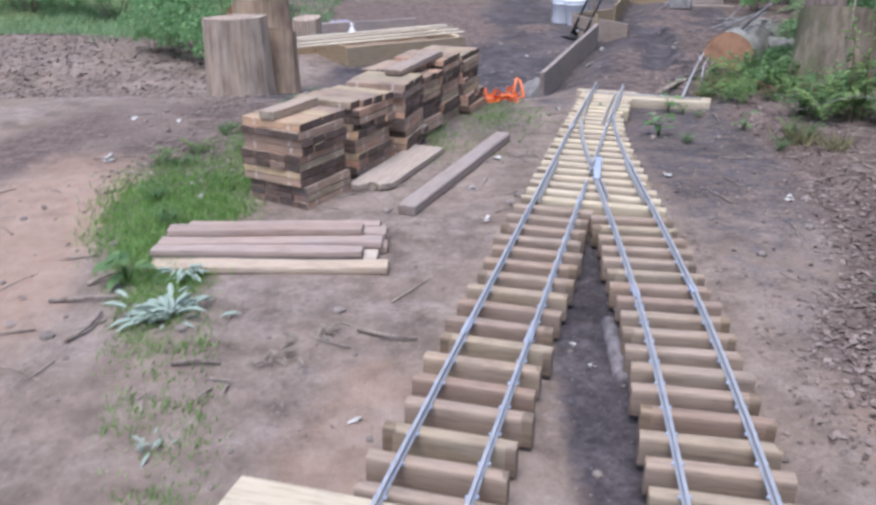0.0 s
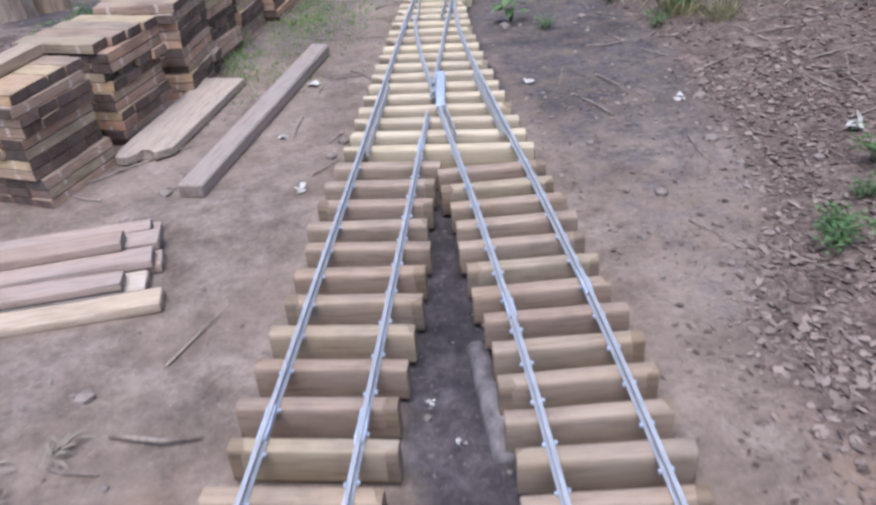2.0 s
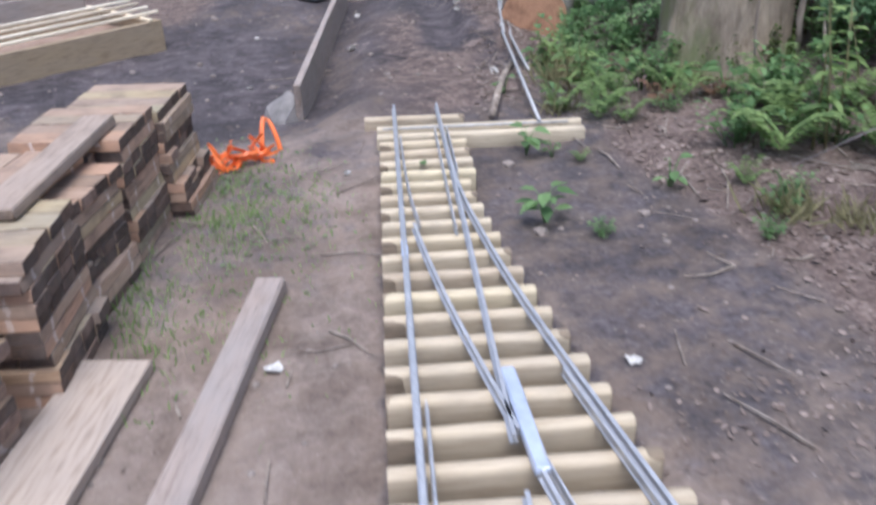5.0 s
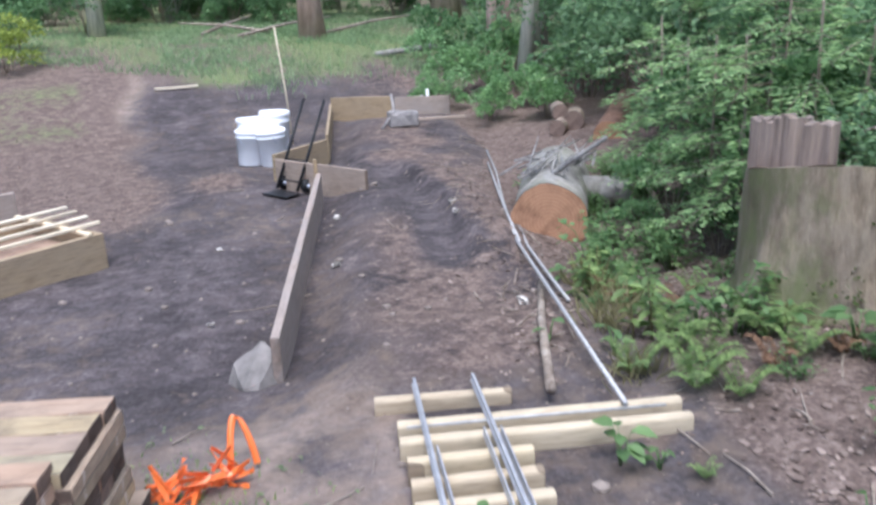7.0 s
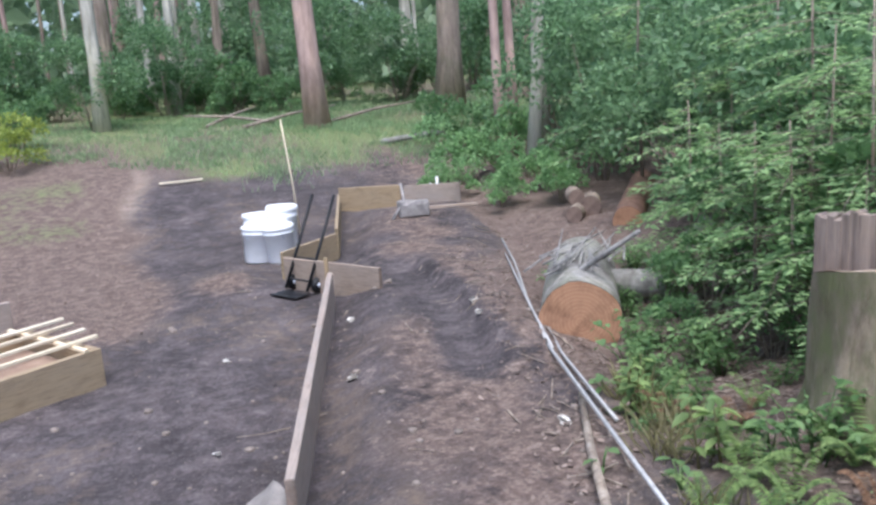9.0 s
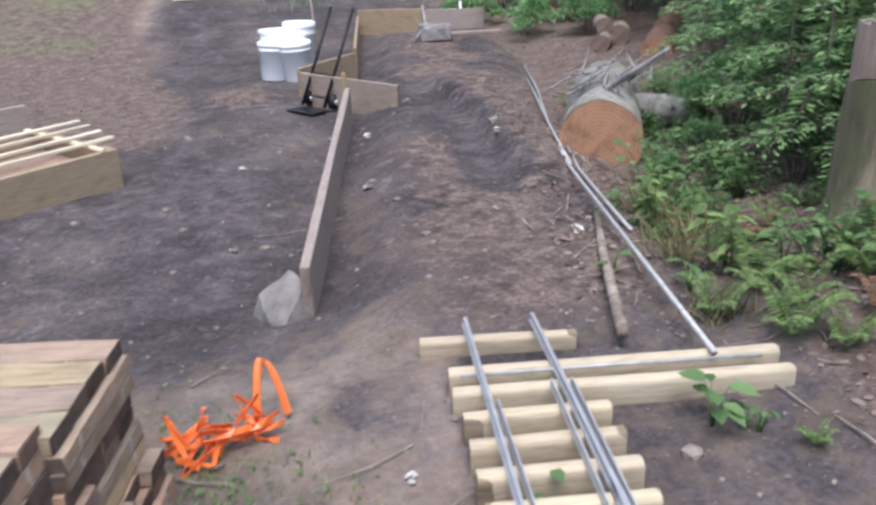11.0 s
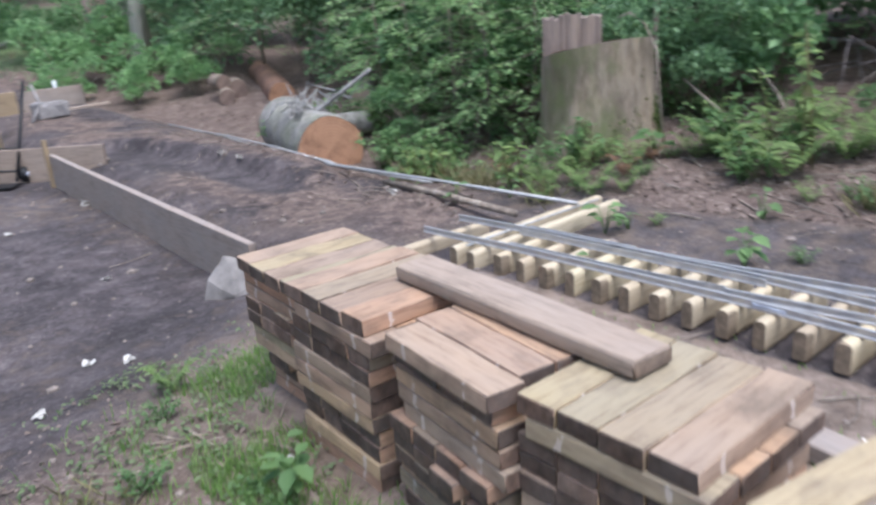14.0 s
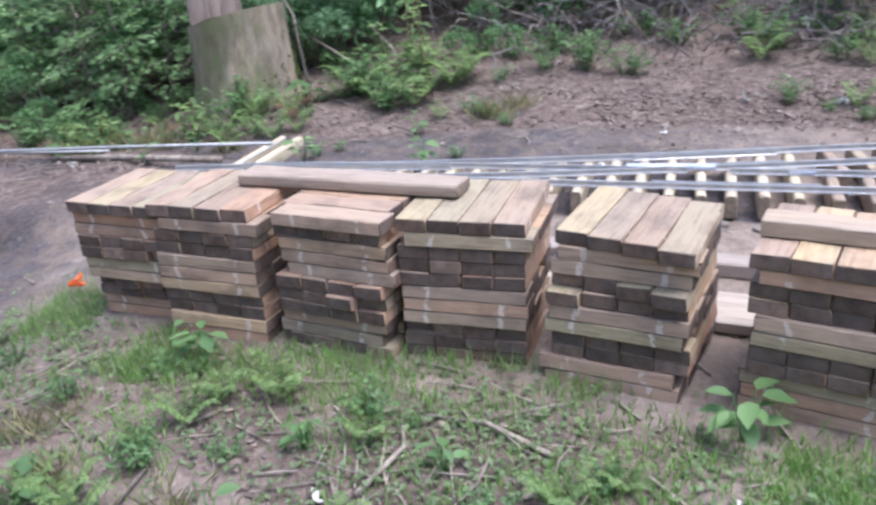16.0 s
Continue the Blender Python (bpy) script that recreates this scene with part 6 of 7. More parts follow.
# deeper in the woods
for x, y, kd, s in ((7.0, 6.0, 3, 1.3), (5.9, 5.0, 2, 1.4), (6.4, 6.6, 2, 1.5), (5.8, 3.0, 2, 1.4), (6.0, 1.0, 3, 1.3), (7.6, 5.2, 3, 1.5), (8.2, 7.0, 3, 1.5), (7.8, 3.2, 3, 1.5), (7.2, 0.6, 3, 1.4), (5.4, -0.6, 3, 1.3), (9.2, 5.4, 3, 1.6), (9.0, 8.4, 3, 1.6), (4.9, 1.6, 2, 1.2), (7.4, 8.0, 3, 1.3), (7.0, 4.0, 3, 1.3), (6.8, 2.0, 3, 1.2), (8.5, 9.8, 3, 1.4), (9.3, 12.0, 3, 1.4), (9.6, 14.6, 3, 1.4), (9.0, 17.6, 3, 1.3)):
    grow(kinds[kd], x, y, s * rng.uniform(0.9, 1.1))
for x, y, i, s in ((4.15, 7.9, 0, 1.0), (4.3, 6.2, 0, 1.1), (4.7, 6.9, 0, 1.2), (4.9, 8.9, 0, 1.1), (3.95, 8.7, 1, 0.9), (4.9, 5.0, 0, 1.2), (5.5, 9.2, 0, 1.3), (5.1, 9.6, 1, 1.0), (3.62, 7.75, 1, 0.85), (3.9, 8.35, 1, 0.8), (6.2, 12.2, 0, 1.4), (5.6, 7.8, 0, 1.4), (5.2, 3.4, 0, 1.2)):
    grow(hem[i], x, y, s)
# left edge and the far side of the meadow
for x, y, kd, s in ((-2.55, 8.55, 7, 0.62), (-2.95, 8.75, 7, 0.5), (-2.75, 9.1, 7, 0.7), (-3.6, 11.4, 7, 0.9), (-4.9, 12.9, 7, 1.3), (-6.5, 13.6, 7, 1.5), (-8.4, 14.0, 7, 1.6), (-2.9, 13.2, 7, 1.2), (-4.0, 15.0, 7, 1.6), (-7.0, 15.9, 3, 1.2), (-5.2, 17.0, 3, 1.1), (-9.5, 16.0, 3, 1.2), (-0.7, 20.4, 0, 1.1), (-1.9, 20.0, 1, 1.4), (-3.2, 20.6, 0, 1.3), (0.6, 22.5, 2, 1.2)):
    grow(kinds[kd], x, y, s * rng.uniform(0.9, 1.1))
for x, y, kd, s in ((2.2, 24.0, 2, 1.4), (3.6, 23.4, 0, 1.4), (5.6, 23.8, 2, 1.5), (7.4, 23.2, 2, 1.5), (9.2, 23.0, 3, 1.4), (4.6, 26.5, 3, 1.3), (7.0, 27.0, 3, 1.4), (1.6, 27.0, 3, 1.3), (-1.4, 25.0, 3, 1.3), (-4.0, 24.0, 3, 1.3), (10.5, 20.5, 3, 1.4)):
    grow(kinds[kd], x, y, s * rng.uniform(0.9, 1.1))
for x, y, s in ((-0.75, 18.6, 0.95), (-1.4, 18.9, 0.9)):
    grow(kinds[6], x, y, s)
wood_rng = random.Random(40)
for n in range(44):
    x, y = wood_rng.uniform(-7, 12), wood_rng.uniform(22.5, 26)
    grow(kinds[wood_rng.choice((0, 1, 0, 1))], x, y, wood_rng.uniform(0.8, 1.5))
# ferns and weeds
for x, y, i, s in ((2.30, 6.22, 0, 1.0), (2.55, 6.02, 1, 0.7), (2.20, 5.92, 0, 0.8), (2.72, 5.72, 0, 1.1), (3.05, 5.45, 1, 0.85), (3.3, 5.2, 1, 1.0), (2.45, 6.62, 0, 0.8), 
                   (-0.62, 5.62, 0, 0.6), (-0.80, 5.80, 0, 0.5), (-1.0, 6.3, 0, 0.5), (2.95, 3.0, 2, 0.9), (3.2, 2.2, 2, 1.0), (2.7, 2.4, 1, 0.9), (1.80, 5.62, 0, 0.4), (2.9, 7.0, 0, 0.9)):
    grow(ferns[i], x, y, s * 0.62)
for x, y, i, s in ((2.13, 6.06, 0, 0.7), (2.62, 6.25, 1, 0.6), (2.66, 5.38, 1, 0.6), (2.77, 5.01, 1, 0.6), (2.94, 4.93, 1, 0.6), (2.48, 5.45, 1, 0.5), (2.3, 6.4, 0, 0.7), (2.05, 6.3, 0, 0.6), (2.6, 7.2, 1, 0.5), (2.5, 5.24, 2, 0.72), (2.82, 5.0, 2, 0.65), (2.75, 5.6, 2, 0.7), (2.2, 5.08, 0, 0.4), (-0.62, 5.45, 0, 0.5), (-0.72, 5.68, 0, 0.45), (-1.25, 5.25, 0, 0.5)):
    grow(ferns[i], x, y, s)
for x, y, k_, s in ((2.16, 4.82, 5, 0.5), (2.02, 4.7, 5, 0.4), (1.70, 2.78, 5, 0.55), (1.75, 2.84, 5, 0.4), (2.1, 3.12, 4, 0.5), (2.7, 5.2, 4, 0.7), (2.2, 6.15, 5, 0.4), (2.45, 6.5, 5, 0.45), (1.55, 4.98, 5, 0.35), (2.3, 7.0, 5, 0.4), (2.5, 6.95, 5, 0.45), (2.4, 5.9, 5, 0.45), (2.0, 2.5, 4, 0.5), (2.2, 2.1, 4, 0.6),
                    (-0.83, 5.36, 5, 0.3), (-0.88, 6.0, 5, 0.3), (-1.07, 4.65, 5, 0.3)):
    grow(kinds[k_], x, y, s)
for x, y, k_, s in ((2.70, 5.85, 5, 0.4), (3.62, 5.85, 2, 0.5), (3.72, 6.25, 2, 0.62)):
    grow(kinds[k_], x, y, s)
for x, y, i, s in ((1.66, 2.12, 0, 0.5), (1.82, 2.35, 1, 0.5), (1.74, 1.75, 0, 0.45), (1.98, 2.8, 1, 0.45)):
    grow(ferns[i], x, y, s)
for x, y, s in ((1.80, 2.62, 0.4), (1.93, 2.98, 0.35), (1.72, 1.95, 0.3)):
    grow(kinds[5], x, y, s)
sg = random.Random(52)
for n in range(26):
    # small weeds and young ferns among the litter beside the stacks
    y = sg.uniform(4.2, 6.6)
    x = -0.45 + 0.47 * (y - 5.6) - sg.uniform(0.05, 0.85)
    grow(*((ferns[0], x, y, sg.uniform(0.3, 0.5)) if n % 3 == 0 else (kinds[5], x, y, sg.uniform(0.2, 0.38))))
for x, y, i, s in ((4.1, 6.45, 0, 0.75), (3.7, 7.15, 0, 0.85), (3.55, 7.45, 1, 0.85), (3.9, 7.55, 0, 0.8), (3.66, 6.8, 1, 0.9)):
    grow(hem[i], x, y, s)
lh = random.Random(15)
for n in range(84):
    y = lh.uniform(1.6, 9.6)
    x = max(2.15, 2.35 + 0.42 * max(0, y - 6.8)) + lh.random() ** 1.5 * 1.3
    if (x - 3.04) ** 2 + (y - 6.46) ** 2 < 0.2 or (5.2 < y < 6.9 and x < 3.1 and n % 4) or (y < 5.3 and x < 2.75):
        continue
    grow(kinds[4 + n % 2], x, y, lh.uniform(0.5, 1.0))
for x, y, s in ((-0.75, 5.2, 0.5), (-0.9, 5.75, 0.45), (-0.55, 6.1, 0.45), (-1.15, 4.9, 0.4), (-0.95, 6.5, 0.5), (-1.25, 3.6, 0.5), (-1.4, 3.9, 0.45), (2.25, 4.9, 0.5)):
    grow(kinds[5], x, y, s)
for x, y, i, s in ((1.41, 5.16, 1, 0.55), (1.63, 5.79, 1, 0.5), (1.12, 5.72, 2, 0.9), (1.97, 5.22, 2, 1.1), (1.72, 5.72, 2, 0.8), (2.55, 6.55, 1, 0.55), (2.66, 6.20, 1, 0.5), (-0.42, 5.72, 1, 0.45), (-0.90, 4.30, 1, 0.55), (-0.33, 5.85, 2, 0.8), (-0.85, 5.35, 2, 0.9), (-1.0, 6.0, 0, 0.7), (-0.98, 5.0, 2, 0.9), (-1.15, 5.5, 2, 1.0),
                   (-1.22, 2.95, 0, 0.9), (2.45, 5.3, 2, 1.0), (2.65, 7.05, 1, 0.5), (2.85, 7.3, 0, 0.7), (2.5, 7.55, 0, 0.6), (1.95, 6.75, 2, 1.0), (2.1, 6.5, 2, 1.2), (2.75, 5.95, 0, 1.0)):
    grow(herbs[i], x, y, s)


# ---- trees ----
def tree(x, y, r, height, lean, material, seed, label, crown=True):
    """A tapered trunk with limbs, and a ragged crown high above."""
    rg = random.Random(seed)
    ob = thing("tree", pose(x, y, gz1(x, y) - 0.05, 0, 0, 0), label, "tree", "trees of the wood")
    n = 9
    pts, radii = [], []
    for i in range(n):
        t = i / (n - 1)
        pts.append((lean[0] * height * t + rg.uniform(-0.05, 0.05) * t * 2, lean[1] * height * t + rg.uniform(-0.05, 0.05) * t * 2, height * t ** 1.25))
        radii.append(r * (1 - 0.75 * t) * (1.28 if i == 0 else 1.0))
    trunk = part("trunk", tube("trunk", pts, radii, material, 14, 0.05, seed), ob)
    limbs, blobs = [], []
    for i in range(9):
        t = rg.uniform(0.62, 0.97)
        a, L = rg.uniform(0, 6.28), rg.uniform(1.0, 2.4) * (1.2 - 0.6 * t)
        b = (lean[0] * height * t, lean[1] * height * t, height * t)
        e = (b[0] + math.cos(a) * L, b[1] + math.sin(a) * L, b[2] + L * rg.uniform(-0.1, 0.45))
        m = tuple((p + q) / 2 + (0.1 if k_ == 2 else 0) for k_, (p, q) in enumerate(zip(b, e)))
        limbs.append(tapered("l", [b, m, e], [r * 0.22, r * 0.14, r * 0.05], material, 6))
        blobs.append((e[0], e[1], e[2], rg.uniform(0.5, 0.95)))
        blobs.append((m[0], m[1], m[2] + 0.2, rg.uniform(0.4, 0.7)))
    tagged(part("limb", joined("limb", limbs, material, True), trunk), kind="stuff")
    if crown:
        v, f = blob_leaves(np.random.default_rng(seed), blobs, 380, 0.2, 0.55)
        part("crown", np_mesh("crown", v, f, SHRUB_A), ob)
    return ob


for x, y, r, lean, mt, s, lab in ((0.72, 22.2, 0.14, (0.012, 0.0), PALE_BARK, 1, "slim pale birch beyond the meadow"), (1.1, 26.0, 0.20, (0.0, 0.0), BROWN_BARK, 2, "brown forest tree in the shade"),
                                  (2.1, 30.0, 0.20, (0.0, 0.0), PALE_BARK, 3, "pale forest tree in the shade"), (4.75, 25.5, 0.16, (-0.03, 0.0), BROWN_BARK, 4, "dark leaning forest tree"),
                                  (4.55, 20.2, 0.22, (-0.025, 0.0), PINK_BARK, 5, "straight pinkish pine trunk at the meadow's edge"), (7.8, 30.0, 0.18, (0.0, 0.0), BROWN_BARK, 6, "brown forest tree in the shade"),
                                  (10.9, 31.5, 0.22, (0.0, 0.0), PALE_BARK, 7, "pale forest tree in the shade"), (7.2, 19.8, 0.26, (0.025, 0.0), BROWN_BARK, 8, "stout brown tree with a mossy foot"),
                                  (5.95, 15.2, 0.075, (-0.005, 0.0), PINK_BARK, 9, "slim reddish young tree among shrubs"), (6.25, 15.3, 0.075, (-0.02, 0.0), PINK_BARK, 10, "slim reddish young tree among shrubs"),
                                  (6.0, 14.4, 0.10, (0.05, 0.0), PALE_BARK, 11, "pale leaning birch among shrubs"), (6.35, 14.6, 0.07, (-0.03, 0.0), PALE_BARK, 15, "pale leaning birch among shrubs"), (7.6, 16.6, 0.08, (-0.03, 0.0), PALE_BARK, 12, "slim pale tree among shrubs"),
                                  (8.3, 16.2, 0.06, (0.03, 0.0), PALE_BARK, 13, "slim pale tree among shrubs")):
    tree(x, y, r, rng.uniform(16, 19), lean, mt, s, lab)
# more of the wood behind and round the clearing
rw = random.Random(123)
placed = 0
while placed < 72:
    a, d = (rw.uniform(-70, 120), rw.uniform(20, 42)) if placed < 42 else (rw.uniform(-22, 34), rw.uniform(22.5, 33))
    x, y = 0.4 + d * math.sin(radians(a)), 4.3 + d * math.cos(radians(a))
    if x < -14 or y < 2 or (abs(a - 14) < 1.6 and d < 30):
        continue
    placed += 1
    tree(x, y, rw.uniform(0.06, 0.14), rw.uniform(11, 15), (rw.uniform(-0.02, 0.02), 0), rw.choice((BROWN_BARK, PALE_BARK, PALE_BARK, PINK_BARK)), 200 + placed, "forest tree deep in the shaded wood", crown=False)


def far_woods():
    """The depth of the wood: many leaf clumps, ragged at the top, behind the trees."""
    rg = np.random.default_rng(9)
    n = 92000
    a = np.radians(rg.uniform(-105, 135, n))
    d = 29 + 22 * rg.uniform(0, 1, n) ** 0.8
    h = 11 * rg.uniform(0, 1, n) ** 1.15
    gap = vnoise(a * 30, h * 0.9 + d * 0.1, 1.0, 4)
    keep = gap + 0.25 * (h < 3) > 0.2
    a, d, h = a[keep], d[keep], h[keep]
    x, y = 0.4 + d * np.sin(a), 4.3 + d * np.cos(a)
    c = np.stack([x, y, gz(x, y) + h], 1)
    w = rg.normal(size=c.shape)
    w[:, 2] -= 0.4
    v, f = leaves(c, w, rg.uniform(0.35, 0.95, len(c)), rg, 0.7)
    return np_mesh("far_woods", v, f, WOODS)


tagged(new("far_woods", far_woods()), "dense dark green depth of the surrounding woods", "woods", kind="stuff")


# ---- ground cover ----
def blades(x, y, rg, tall, wide):
    """Grass blades: bent, three triangles each."""
    n = len(x)
    z = gz(x, y) - 0.004
    a, b = rg.uniform(0, 6.283, n), rg.uniform(0, 6.283, n)
    h = tall * rg.uniform(0.4, 1.2, n)
    lean = h * rg.uniform(0.2, 0.9, n)
    sx, sy = np.cos(a) * wide / 2, np.sin(a) * wide / 2
    mx, my = x + np.cos(b) * lean * 0.35, y + np.sin(b) * lean * 0.35
    tx, ty = x + np.cos(b) * lean, y + np.sin(b) * lean
    v = np.stack([np.stack([x - sx, y - sy, z], 1), np.stack([x + sx, y + sy, z], 1), np.stack([mx - sx * 0.7, my - sy * 0.7, z + h * 0.65], 1),
                  np.stack([mx + sx * 0.7, my + sy * 0.7, z + h * 0.65], 1), np.stack([tx, ty, z + h], 1)], 1).reshape(-1, 3)
    i = np.arange(n) * 5
    f = np.concatenate([np.stack([i, i + 1, i + 3], 1), np.stack([i, i + 3, i + 2], 1), np.stack([i + 2, i + 3, i + 4], 1)])
    return v, f


def under_stack(x, y):
    """Keeps grass and litter from growing inside the stacks."""
    hit = np.zeros(len(x), bool)
    for cx, cy, t in STACKS:
        ca, sa = math.cos(radians(t)), math.sin(radians(t))
        u, w = (x - cx) * ca + (y - cy) * sa, -(x - cx) * sa + (y - cy) * ca
        hit |= (abs(u) < 0.19) & (abs(w) < 0.19)
    return hit


rg = np.random.default_rng(2)
x, y = rg.uniform(-1.9, 0.9, 190000), rg.uniform(1.2, 6.8, 190000)
keep = (rg.uniform(0, 1, len(x)) < grass_cover(x, y) * 0.85) & ~under_stack(x, y)
x, y = x[keep], y[keep]
v, f = blades(x, y, rg, np.where((y < 2.9) | (x > 0.1), 0.026, 0.042), 0.0048)
tagged(new("grass", np_mesh("grass", v, f, GRASS)), "short green grass round the stacks of ties", "grass", kind="stuff")
x, y = rg.uniform(-1.5, 0.3, 38000), rg.uniform(3.9, 6.5, 38000)
near = (y - 3.95) * 0.47 - 0.93
keep = (np.abs(x - near + 0.25) < 0.26) & (vnoise(x, y, 0.22, 71) + 0.25 * np.exp(-(((x + 0.45) / 0.2) ** 2 + ((y - 5.55) / 0.25) ** 2)) + 0.4 * (vnoise(x, y, 0.06, 73) - 0.5) > 0.64 + 0.5 * np.abs(x - near + 0.2)) & ~under_stack(x, y)
v, f = blades(x[keep], y[keep], rg, 0.062, 0.0032)
tagged(new("tall_grass", np_mesh("tall_grass", v, f, GRASS)), "longer green grass against the stacks", "grass", kind="stuff")
x, y = rg.uniform(-9, 9, 120000), rg.uniform(14.2, 24, 120000)
keep = rg.uniform(0, 1, len(x)) < sstep(15.9, 17.7, y + 2.4 * (vnoise(x, y, 1.3, 8) - 0.5) + 0.05 * x - 1.05 * np.clip(2.5 - x, 0, 2.1) - 0.5 * np.clip(0.4 - x, 0, 3)) * (0.12 + 0.88 * sstep(0.3, 0.62, 0.6 * vnoise(x, y, 1.1, 18) + 0.4 * vnoise(x, y, 0.35, 19))) * (1 - np.exp(-(((x - 4.6) / 1.0) ** 2 + ((y - 16.0) / 0.9) ** 2)))
v, f = blades(x[keep], y[keep], rg, 0.10, 0.013)
tagged(new("meadow_grass", np_mesh("meadow_grass", v, f, FAR_GRASS)), "pale green grass of the forest meadow", "grass", kind="stuff")

x, y = rg.uniform(-12, -1.6, 60000), rg.uniform(8.8, 17, 60000)
keep = rg.uniform(0, 1, len(x)) < sstep(9.2, 10.4, y + 1.2 * (vnoise(x, y, 0.9, 28) - 0.5) - 0.5 * np.clip(x + 3.2, 0, 2)) * (0.25 + 0.75 * sstep(0.3, 0.6, vnoise(x, y, 0.8, 29)))
v, f = blades(x[keep], y[keep], rg, 0.11, 0.014)
tagged(new("mound_grass", np_mesh("mound_grass", v, f, FAR_GRASS)), "pale green grass behind the litter mound", "grass", kind="stuff")

# creeping small-leaved weeds that cover the ground in patches
x, y = rg.uniform(-2.0, 0.9, 60000), rg.uniform(4.0, 6.9, 60000)
near = (y - 3.95) * 0.47 - 0.93
cover = sstep(0.42, 0.72, 0.6 * vnoise(x, y, 0.2, 81) + 0.5 * vnoise(x, y, 0.06, 82)) * np.maximum(np.exp(-(((x - near + 0.45) / 0.42) ** 4)), 0.5 * np.exp(-(((x - 0.42) / 0.22) ** 2 + ((y - 5.75) / 0.45) ** 2)))
keep = (rg.uniform(0, 1, len(x)) < 0.42 * cover) & ~under_stack(x, y)
x, y = x[keep], y[keep]
c = np.stack([x, y, gz(x, y) + rg.uniform(0.004, 0.03, len(x))], 1)
w = rg.normal(size=c.shape)
w[:, 2] *= 0.3
v, f = oval_leaves(c, w, rg.uniform(0.010, 0.026, len(x)), rg, 0.6)
tagged(new("creeping_weeds", np_mesh("creeping_weeds", v, f, CREEPER)), "low creeping green weeds on the earth beside the stacks", "weeds", kind="stuff")
# leaf litter on the bank, on the far mound and in the edges
beds = ((1.0, 5.0, 0.5, 13, 18000), (-8, -1.9, 6.6, 10, 26000), (-2, 2.5, 1, 7.5, 3000), (1.0, 4.6, 7, 14, 3500), (-1.8, 0.2, 3.6, 7, 6500), (-3, 1.2, 10, 15, 5000), (1.8, 4.4, 2.2, 7.4, 16000), (0.8, 2.4, 0.8, 4.2, 19000), (2.2, 3.8, 6.6, 9.2, 4500), (-1.9, 0.1, 1.3, 3.0, 3000))
x = np.concatenate([rg.uniform(a, b, n) for a, b, _, _, n in beds])
y = np.concatenate([rg.uniform(a, b, n) for _, _, a, b, n in beds])
_, mould, _ = soil_patches(x, y)
on_bed = (y > 6.7) & (x > bed_line(y) - 0.6) & (x < bed_line(y) + 1.05)
patch = np.where((x > 1) & (y < 7), 0.3 + 0.3 * (y < 3) + 0.95 * vnoise(x, y, 0.33, 64), 1.0)
keep = (rg.uniform(0, 1, len(x)) < (0.06 + 0.13 * (x > 1.05) + 0.82 * mould) * patch * np.where(on_bed, 0.12, 1.0) + 0.3 * ((x < -1.4) & (y > 6))) & ~under_stack(x, y)
on_track = (y < 6.5) & (x > -0.24 + SLOPE * (y - 1.52)) & (x < np.interp(y, [1.5, 3.9, 5, 6.5], [0.9, 1.12, 1.2, 1.55]))
keep &= ~(on_track & (rg.uniform(0, 1, len(x)) < 0.85))
x, y, mould = x[keep], y[keep], mould[keep]
c = np.stack([x, y, gz(x, y) + 0.004], 1)
w = rg.normal(size=c.shape)
w[:, 2] = rg.uniform(-0.12, 0.25, len(c))
v, f = dead_leaves(c, w, (0.014 + 0.04 * rg.uniform(0, 1, len(c)) ** 1.6) * np.where((x < 0.2) & (y < 7), 0.65, 0.8) * np.where((mould < 0.45) & (x > -1.5), 0.7, np.where(x < -1.5, 1.5, 1.0)), rg, rg.uniform(0.25, 0.8, (len(c), 1)), 0.3)
tagged(new("leaf_litter", np_mesh("leaf_litter", v, f, LITTER)), "brown dead leaves strewn over the ground", "leaf litter", kind="stuff")


def twigs(n, seed):
    r = random.Random(seed)
    pieces = []
    while len(pieces) < n:
        q = r.random()
        if q < 0.55:
            x, y = r.uniform(1.3, 4.2), r.uniform(1, 12)
        elif q < 0.75:
            x, y = r.uniform(-1.7, -0.2), r.uniform(4, 7)
        else:
            x, y = r.uniform(-2.2, 2.5), r.uniform(1, 9)
        if 1.0 < y < 6.5 and left_rail(y) - 0.15 < x < left_rail(y) + 0.75:
            continue
        if 1.0 < x < 2.1 and y < 5.2 and r.random() < 0.65:
            continue
        if bool(under_stack(np.array([x]), np.array([y]))[0]):
            continue
        if y > 6.4 and -2.2 < x - float(bed_line(y)) < 1.0 and r.random() < 0.92:
            continue
        a, L = r.uniform(0, 6.28), r.uniform(0.05, 0.3)
        p = [(x + math.cos(a) * L * t, y + math.sin(a) * L * t + 0.06 * L * math.sin(4 * t + a), gz1(x + math.cos(a) * L * t, y + math.sin(a) * L * t) + 0.006 + 0.02 * t * r.random()) for t in (0, 0.5, 1)]
        q = r.uniform(0.002, 0.006)
        pieces.append(tapered("t", p, [q, q * 0.8, q * 0.4], TWIG, 4))
    return joined("twigs", pieces, TWIG)


tagged(new("twigs", twigs(820, 9)), "dry twigs scattered over the earth", "twigs", kind="stuff")


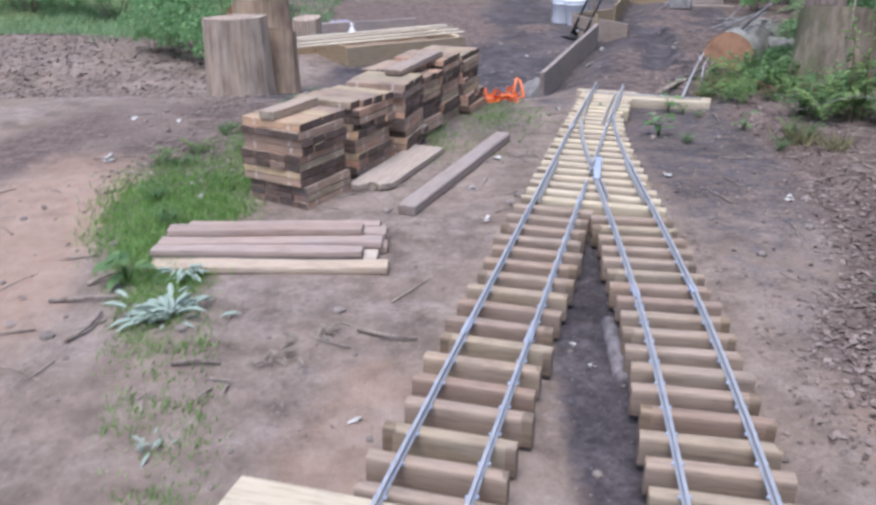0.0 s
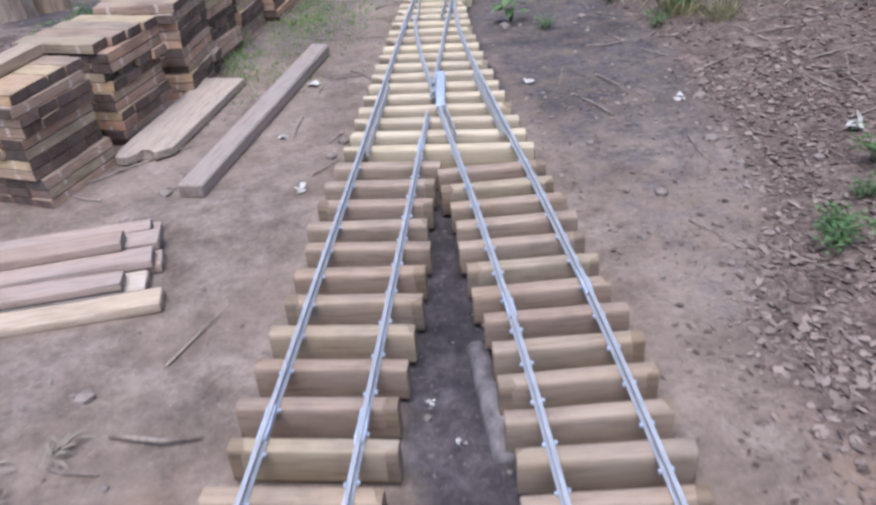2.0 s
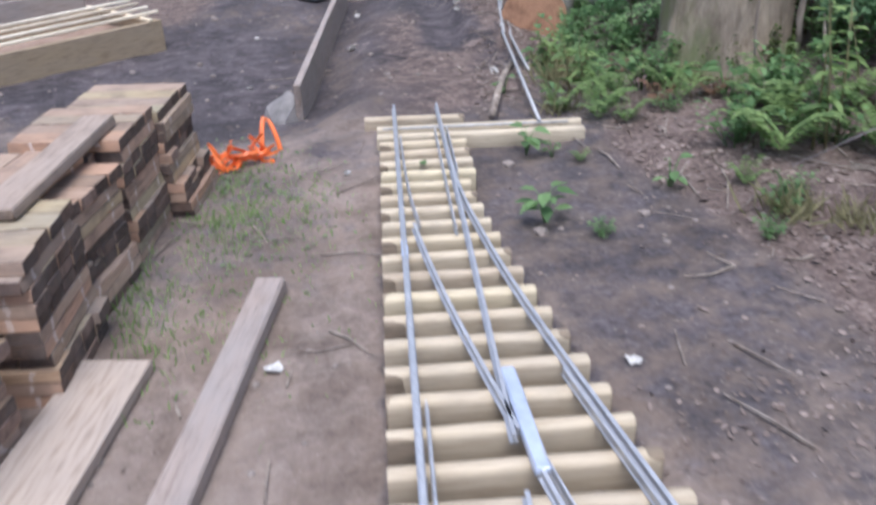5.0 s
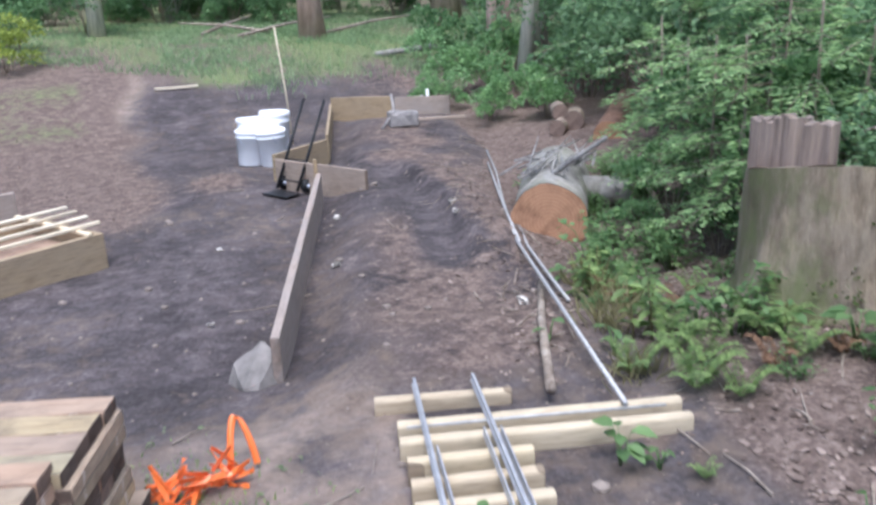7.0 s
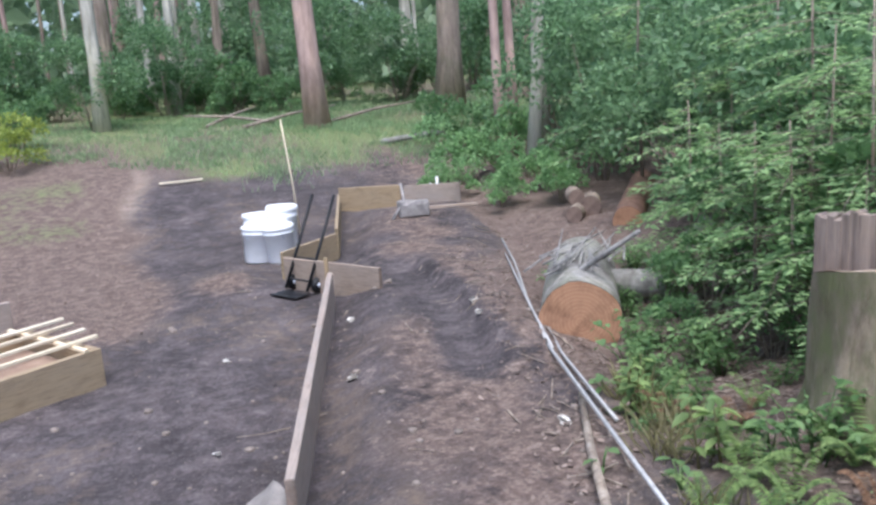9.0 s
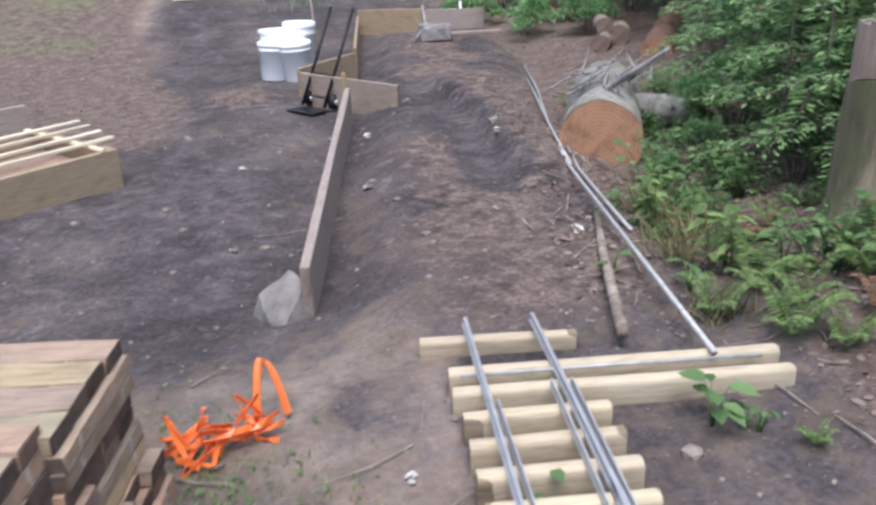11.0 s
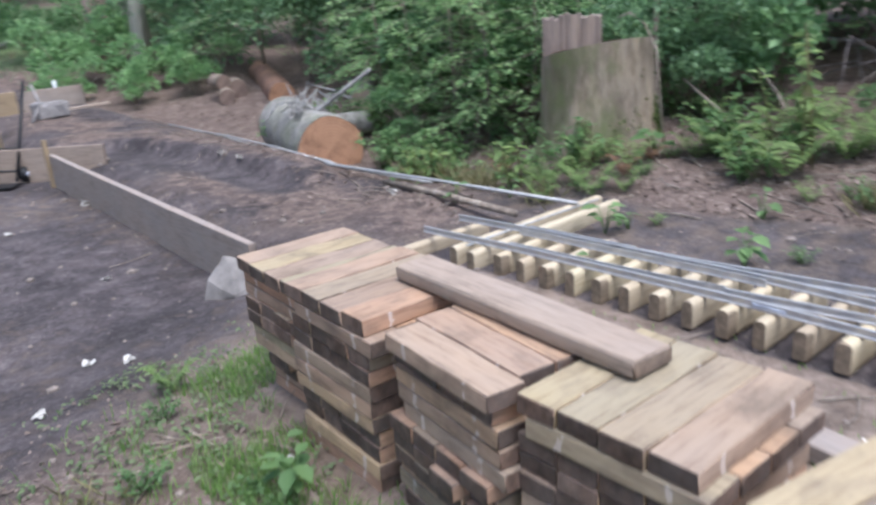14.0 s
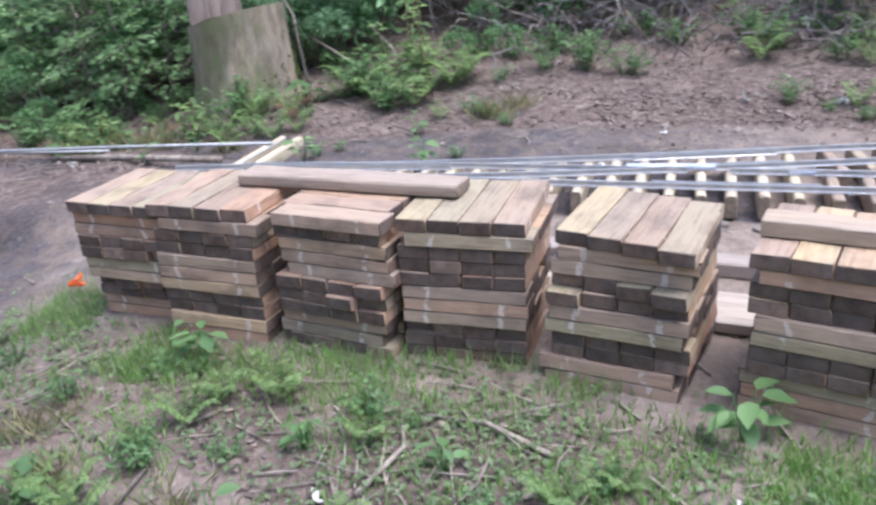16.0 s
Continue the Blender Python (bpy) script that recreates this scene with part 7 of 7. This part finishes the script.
def pebbles(n, seed):
    r = random.Random(seed)
    bm = bmesh.new()
    bmesh.ops.create_icosphere(bm, subdivisions=1, radius=1.0)
    base, tri = [v.co.copy() for v in bm.verts], [[v.index for v in f.verts] for f in bm.faces]
    bm.free()
    pieces = []
    for i in range(n):
        x, y = r.uniform(-2.5, 3.0), r.uniform(1.2, 10.5)
        s = r.uniform(0.004, 0.013) if r.random() < 0.85 else r.uniform(0.013, 0.03)
        z = gz1(x, y)
        pieces.append(([(x + v.x * s * r.uniform(0.8, 1.2), y + v.y * s * r.uniform(0.8, 1.2), z + v.z * s * 0.7 + s * 0.2) for v in base], tri))
    return joined("pebbles", pieces, PEBBLE)


tagged(new("pebbles", pebbles(700, 3)), "small stones and crumbs of earth", "pebbles", kind="stuff")

# single bleached leaves that stand out on the earth
leaf_rng = np.random.default_rng(5)
for x, y, s in ((0.225, 3.62, 0.06), (1.55, 8.53, 0.10), (0.34, 4.62, 0.07), (0.18, 4.10, 0.05), (0.46, 2.45, 0.018), (0.50, 2.32, 0.016), (-0.5, 7.2, 0.09), (-0.35, 6.9, 0.05), (0.05, 7.25, 0.07), (0.1, 7.05, 0.06), (0.86, 5.9, 0.05),
                (2.15, 3.35, 0.10), (2.05, 2.85, 0.09), (1.75, 3.9, 0.06), (1.25, 4.3, 0.05), (2.12, 7.28, 0.09), (-1.2, 3.95, 0.05), (-1.9, 4.6, 0.10), (-2.1, 5.6, 0.07), (-1.75, 5.5, 0.06), (0.75, 8.1, 0.06), (1.0, 9.4, 0.05),
                (1.65, 9.55, 0.09), (1.9, 9.7, 0.10), (2.6, 9.2, 0.09), (2.5, 8.9, 0.08), (-0.24, 2.0, 0.04)):
    n = 4
    c = np.zeros((n, 3))
    c[:, :2] = leaf_rng.uniform(-0.012, 0.012, (n, 2))
    c[:, 2] = 0.006
    w = leaf_rng.normal(size=(n, 3))
    w[:, 2] = leaf_rng.uniform(0, 0.5, n)
    v, f = dead_leaves(c, w, np.full(n, s * 0.8), leaf_rng, 0.6, 0.5)
    thing("dead_leaf", pose(x, y, gz1(x, y) + 0.003), "curled bleached dead leaf on bare earth", "dead leaf", "bleached leaves", np_mesh("dead_leaf", v, f, PALE_LEAF))
# sticks lying at the edge of the grass
for n, pts in enumerate((((-1.45, 2.76), (-1.29, 2.77), (-1.20, 2.80)), ((-1.26, 2.45), (-1.21, 2.54), (-1.22, 2.68)), ((-1.36, 2.90), (-1.31, 2.97), (-1.25, 3.04)), ((-0.28, 2.54), (-0.16, 2.48), (-0.07, 2.48)), ((-0.86, 2.31), (-0.78, 2.315), (-0.70, 2.31)),
                         ((-1.05, 5.2), (-0.9, 5.1), (-0.72, 5.12)), ((-0.95, 4.75), (-0.82, 4.9), (-0.75, 5.06)), ((-1.25, 5.9), (-1.1, 5.75), (-0.92, 5.72)), ((0.66, 2.55), (0.655, 2.66), (0.63, 2.76)))):
    thing("dry_stick", pose(0, 0, 0), "dry grey stick lying on the ground", "stick", "dry sticks", tube("dry_stick", [(x, y, gz1(x, y) + 0.01 + 0.01 * (i == 1)) for i, (x, y) in enumerate(pts)], [0.008, 0.007, 0.004], TWIG, 6, 0.12, n))
# wilted silvery weed in the grass strip, and dry curled sprigs beside it
for x, y, s, n, mat_, lab in ((-0.95, 2.62, 0.155, 84, SILVER_LEAF, "wilted silvery green weed pulled up on the grass"), (-1.02, 3.02, 0.11, 36, SILVER_LEAF, "wilted silvery green weed pulled up on the grass"),
                              (-0.55, 2.36, 0.085, 24, DRY_SPRIG, "dry curled pale sprig lying on earth"), (-0.40, 2.50, 0.08, 20, DRY_SPRIG, "dry curled pale sprig lying on earth"), (-0.78, 1.85, 0.07, 16, SILVER_LEAF, "wilted silvery green weed pulled up on the grass")):
    weed = thing("wilted_weed", pose(x, y, gz1(x, y)), lab, "weed", "wilted weeds")
    hub = leaf_rng.uniform(0, 6.28)
    for j in range(n):
        a = hub + leaf_rng.normal() * 1.1
        q = abs(leaf_rng.normal()) * 0.45 * s
        c = [(math.cos(a) * q, math.sin(a) * q * 0.8, leaf_rng.uniform(0.006, 0.045))]
        w = [(math.cos(a) + leaf_rng.normal() * 0.4, math.sin(a) + leaf_rng.normal() * 0.4, leaf_rng.uniform(-0.15, 0.4))]
        v, f = oval_leaves(c, w, [leaf_rng.uniform(0.3, 0.8) * min(s, 0.14)], leaf_rng, 0.22)
        part("wilted_leaf", np_mesh("wilted_leaf", v, f, mat_), weed)
# bleached curled leaves and bark crumbs caught in the grass beside the stacks
lr = random.Random(12)
for n in range(46):
    y = lr.uniform(4.1, 6.6)
    x = -0.25 + 0.47 * (y - 5.6) - lr.uniform(0.12, 0.95)
    s = lr.uniform(0.018, 0.04)
    c = leaf_rng.uniform(-0.006, 0.006, (2, 3)) + np.array([0, 0, 0.012])
    w = leaf_rng.normal(size=(2, 3))
    w[:, 2] = leaf_rng.uniform(0, 0.5, 2)
    v, f = dead_leaves(c, w, np.full(2, s), leaf_rng, 0.6, 0.5)
    thing("dead_leaf", pose(x, y, gz1(x, y) + 0.006), "curled dry dead leaf lying in grass", "dead leaf", "leaves in the grass", np_mesh("dead_leaf", v, f, PALE_LEAF if n % 6 == 0 else LITTER))
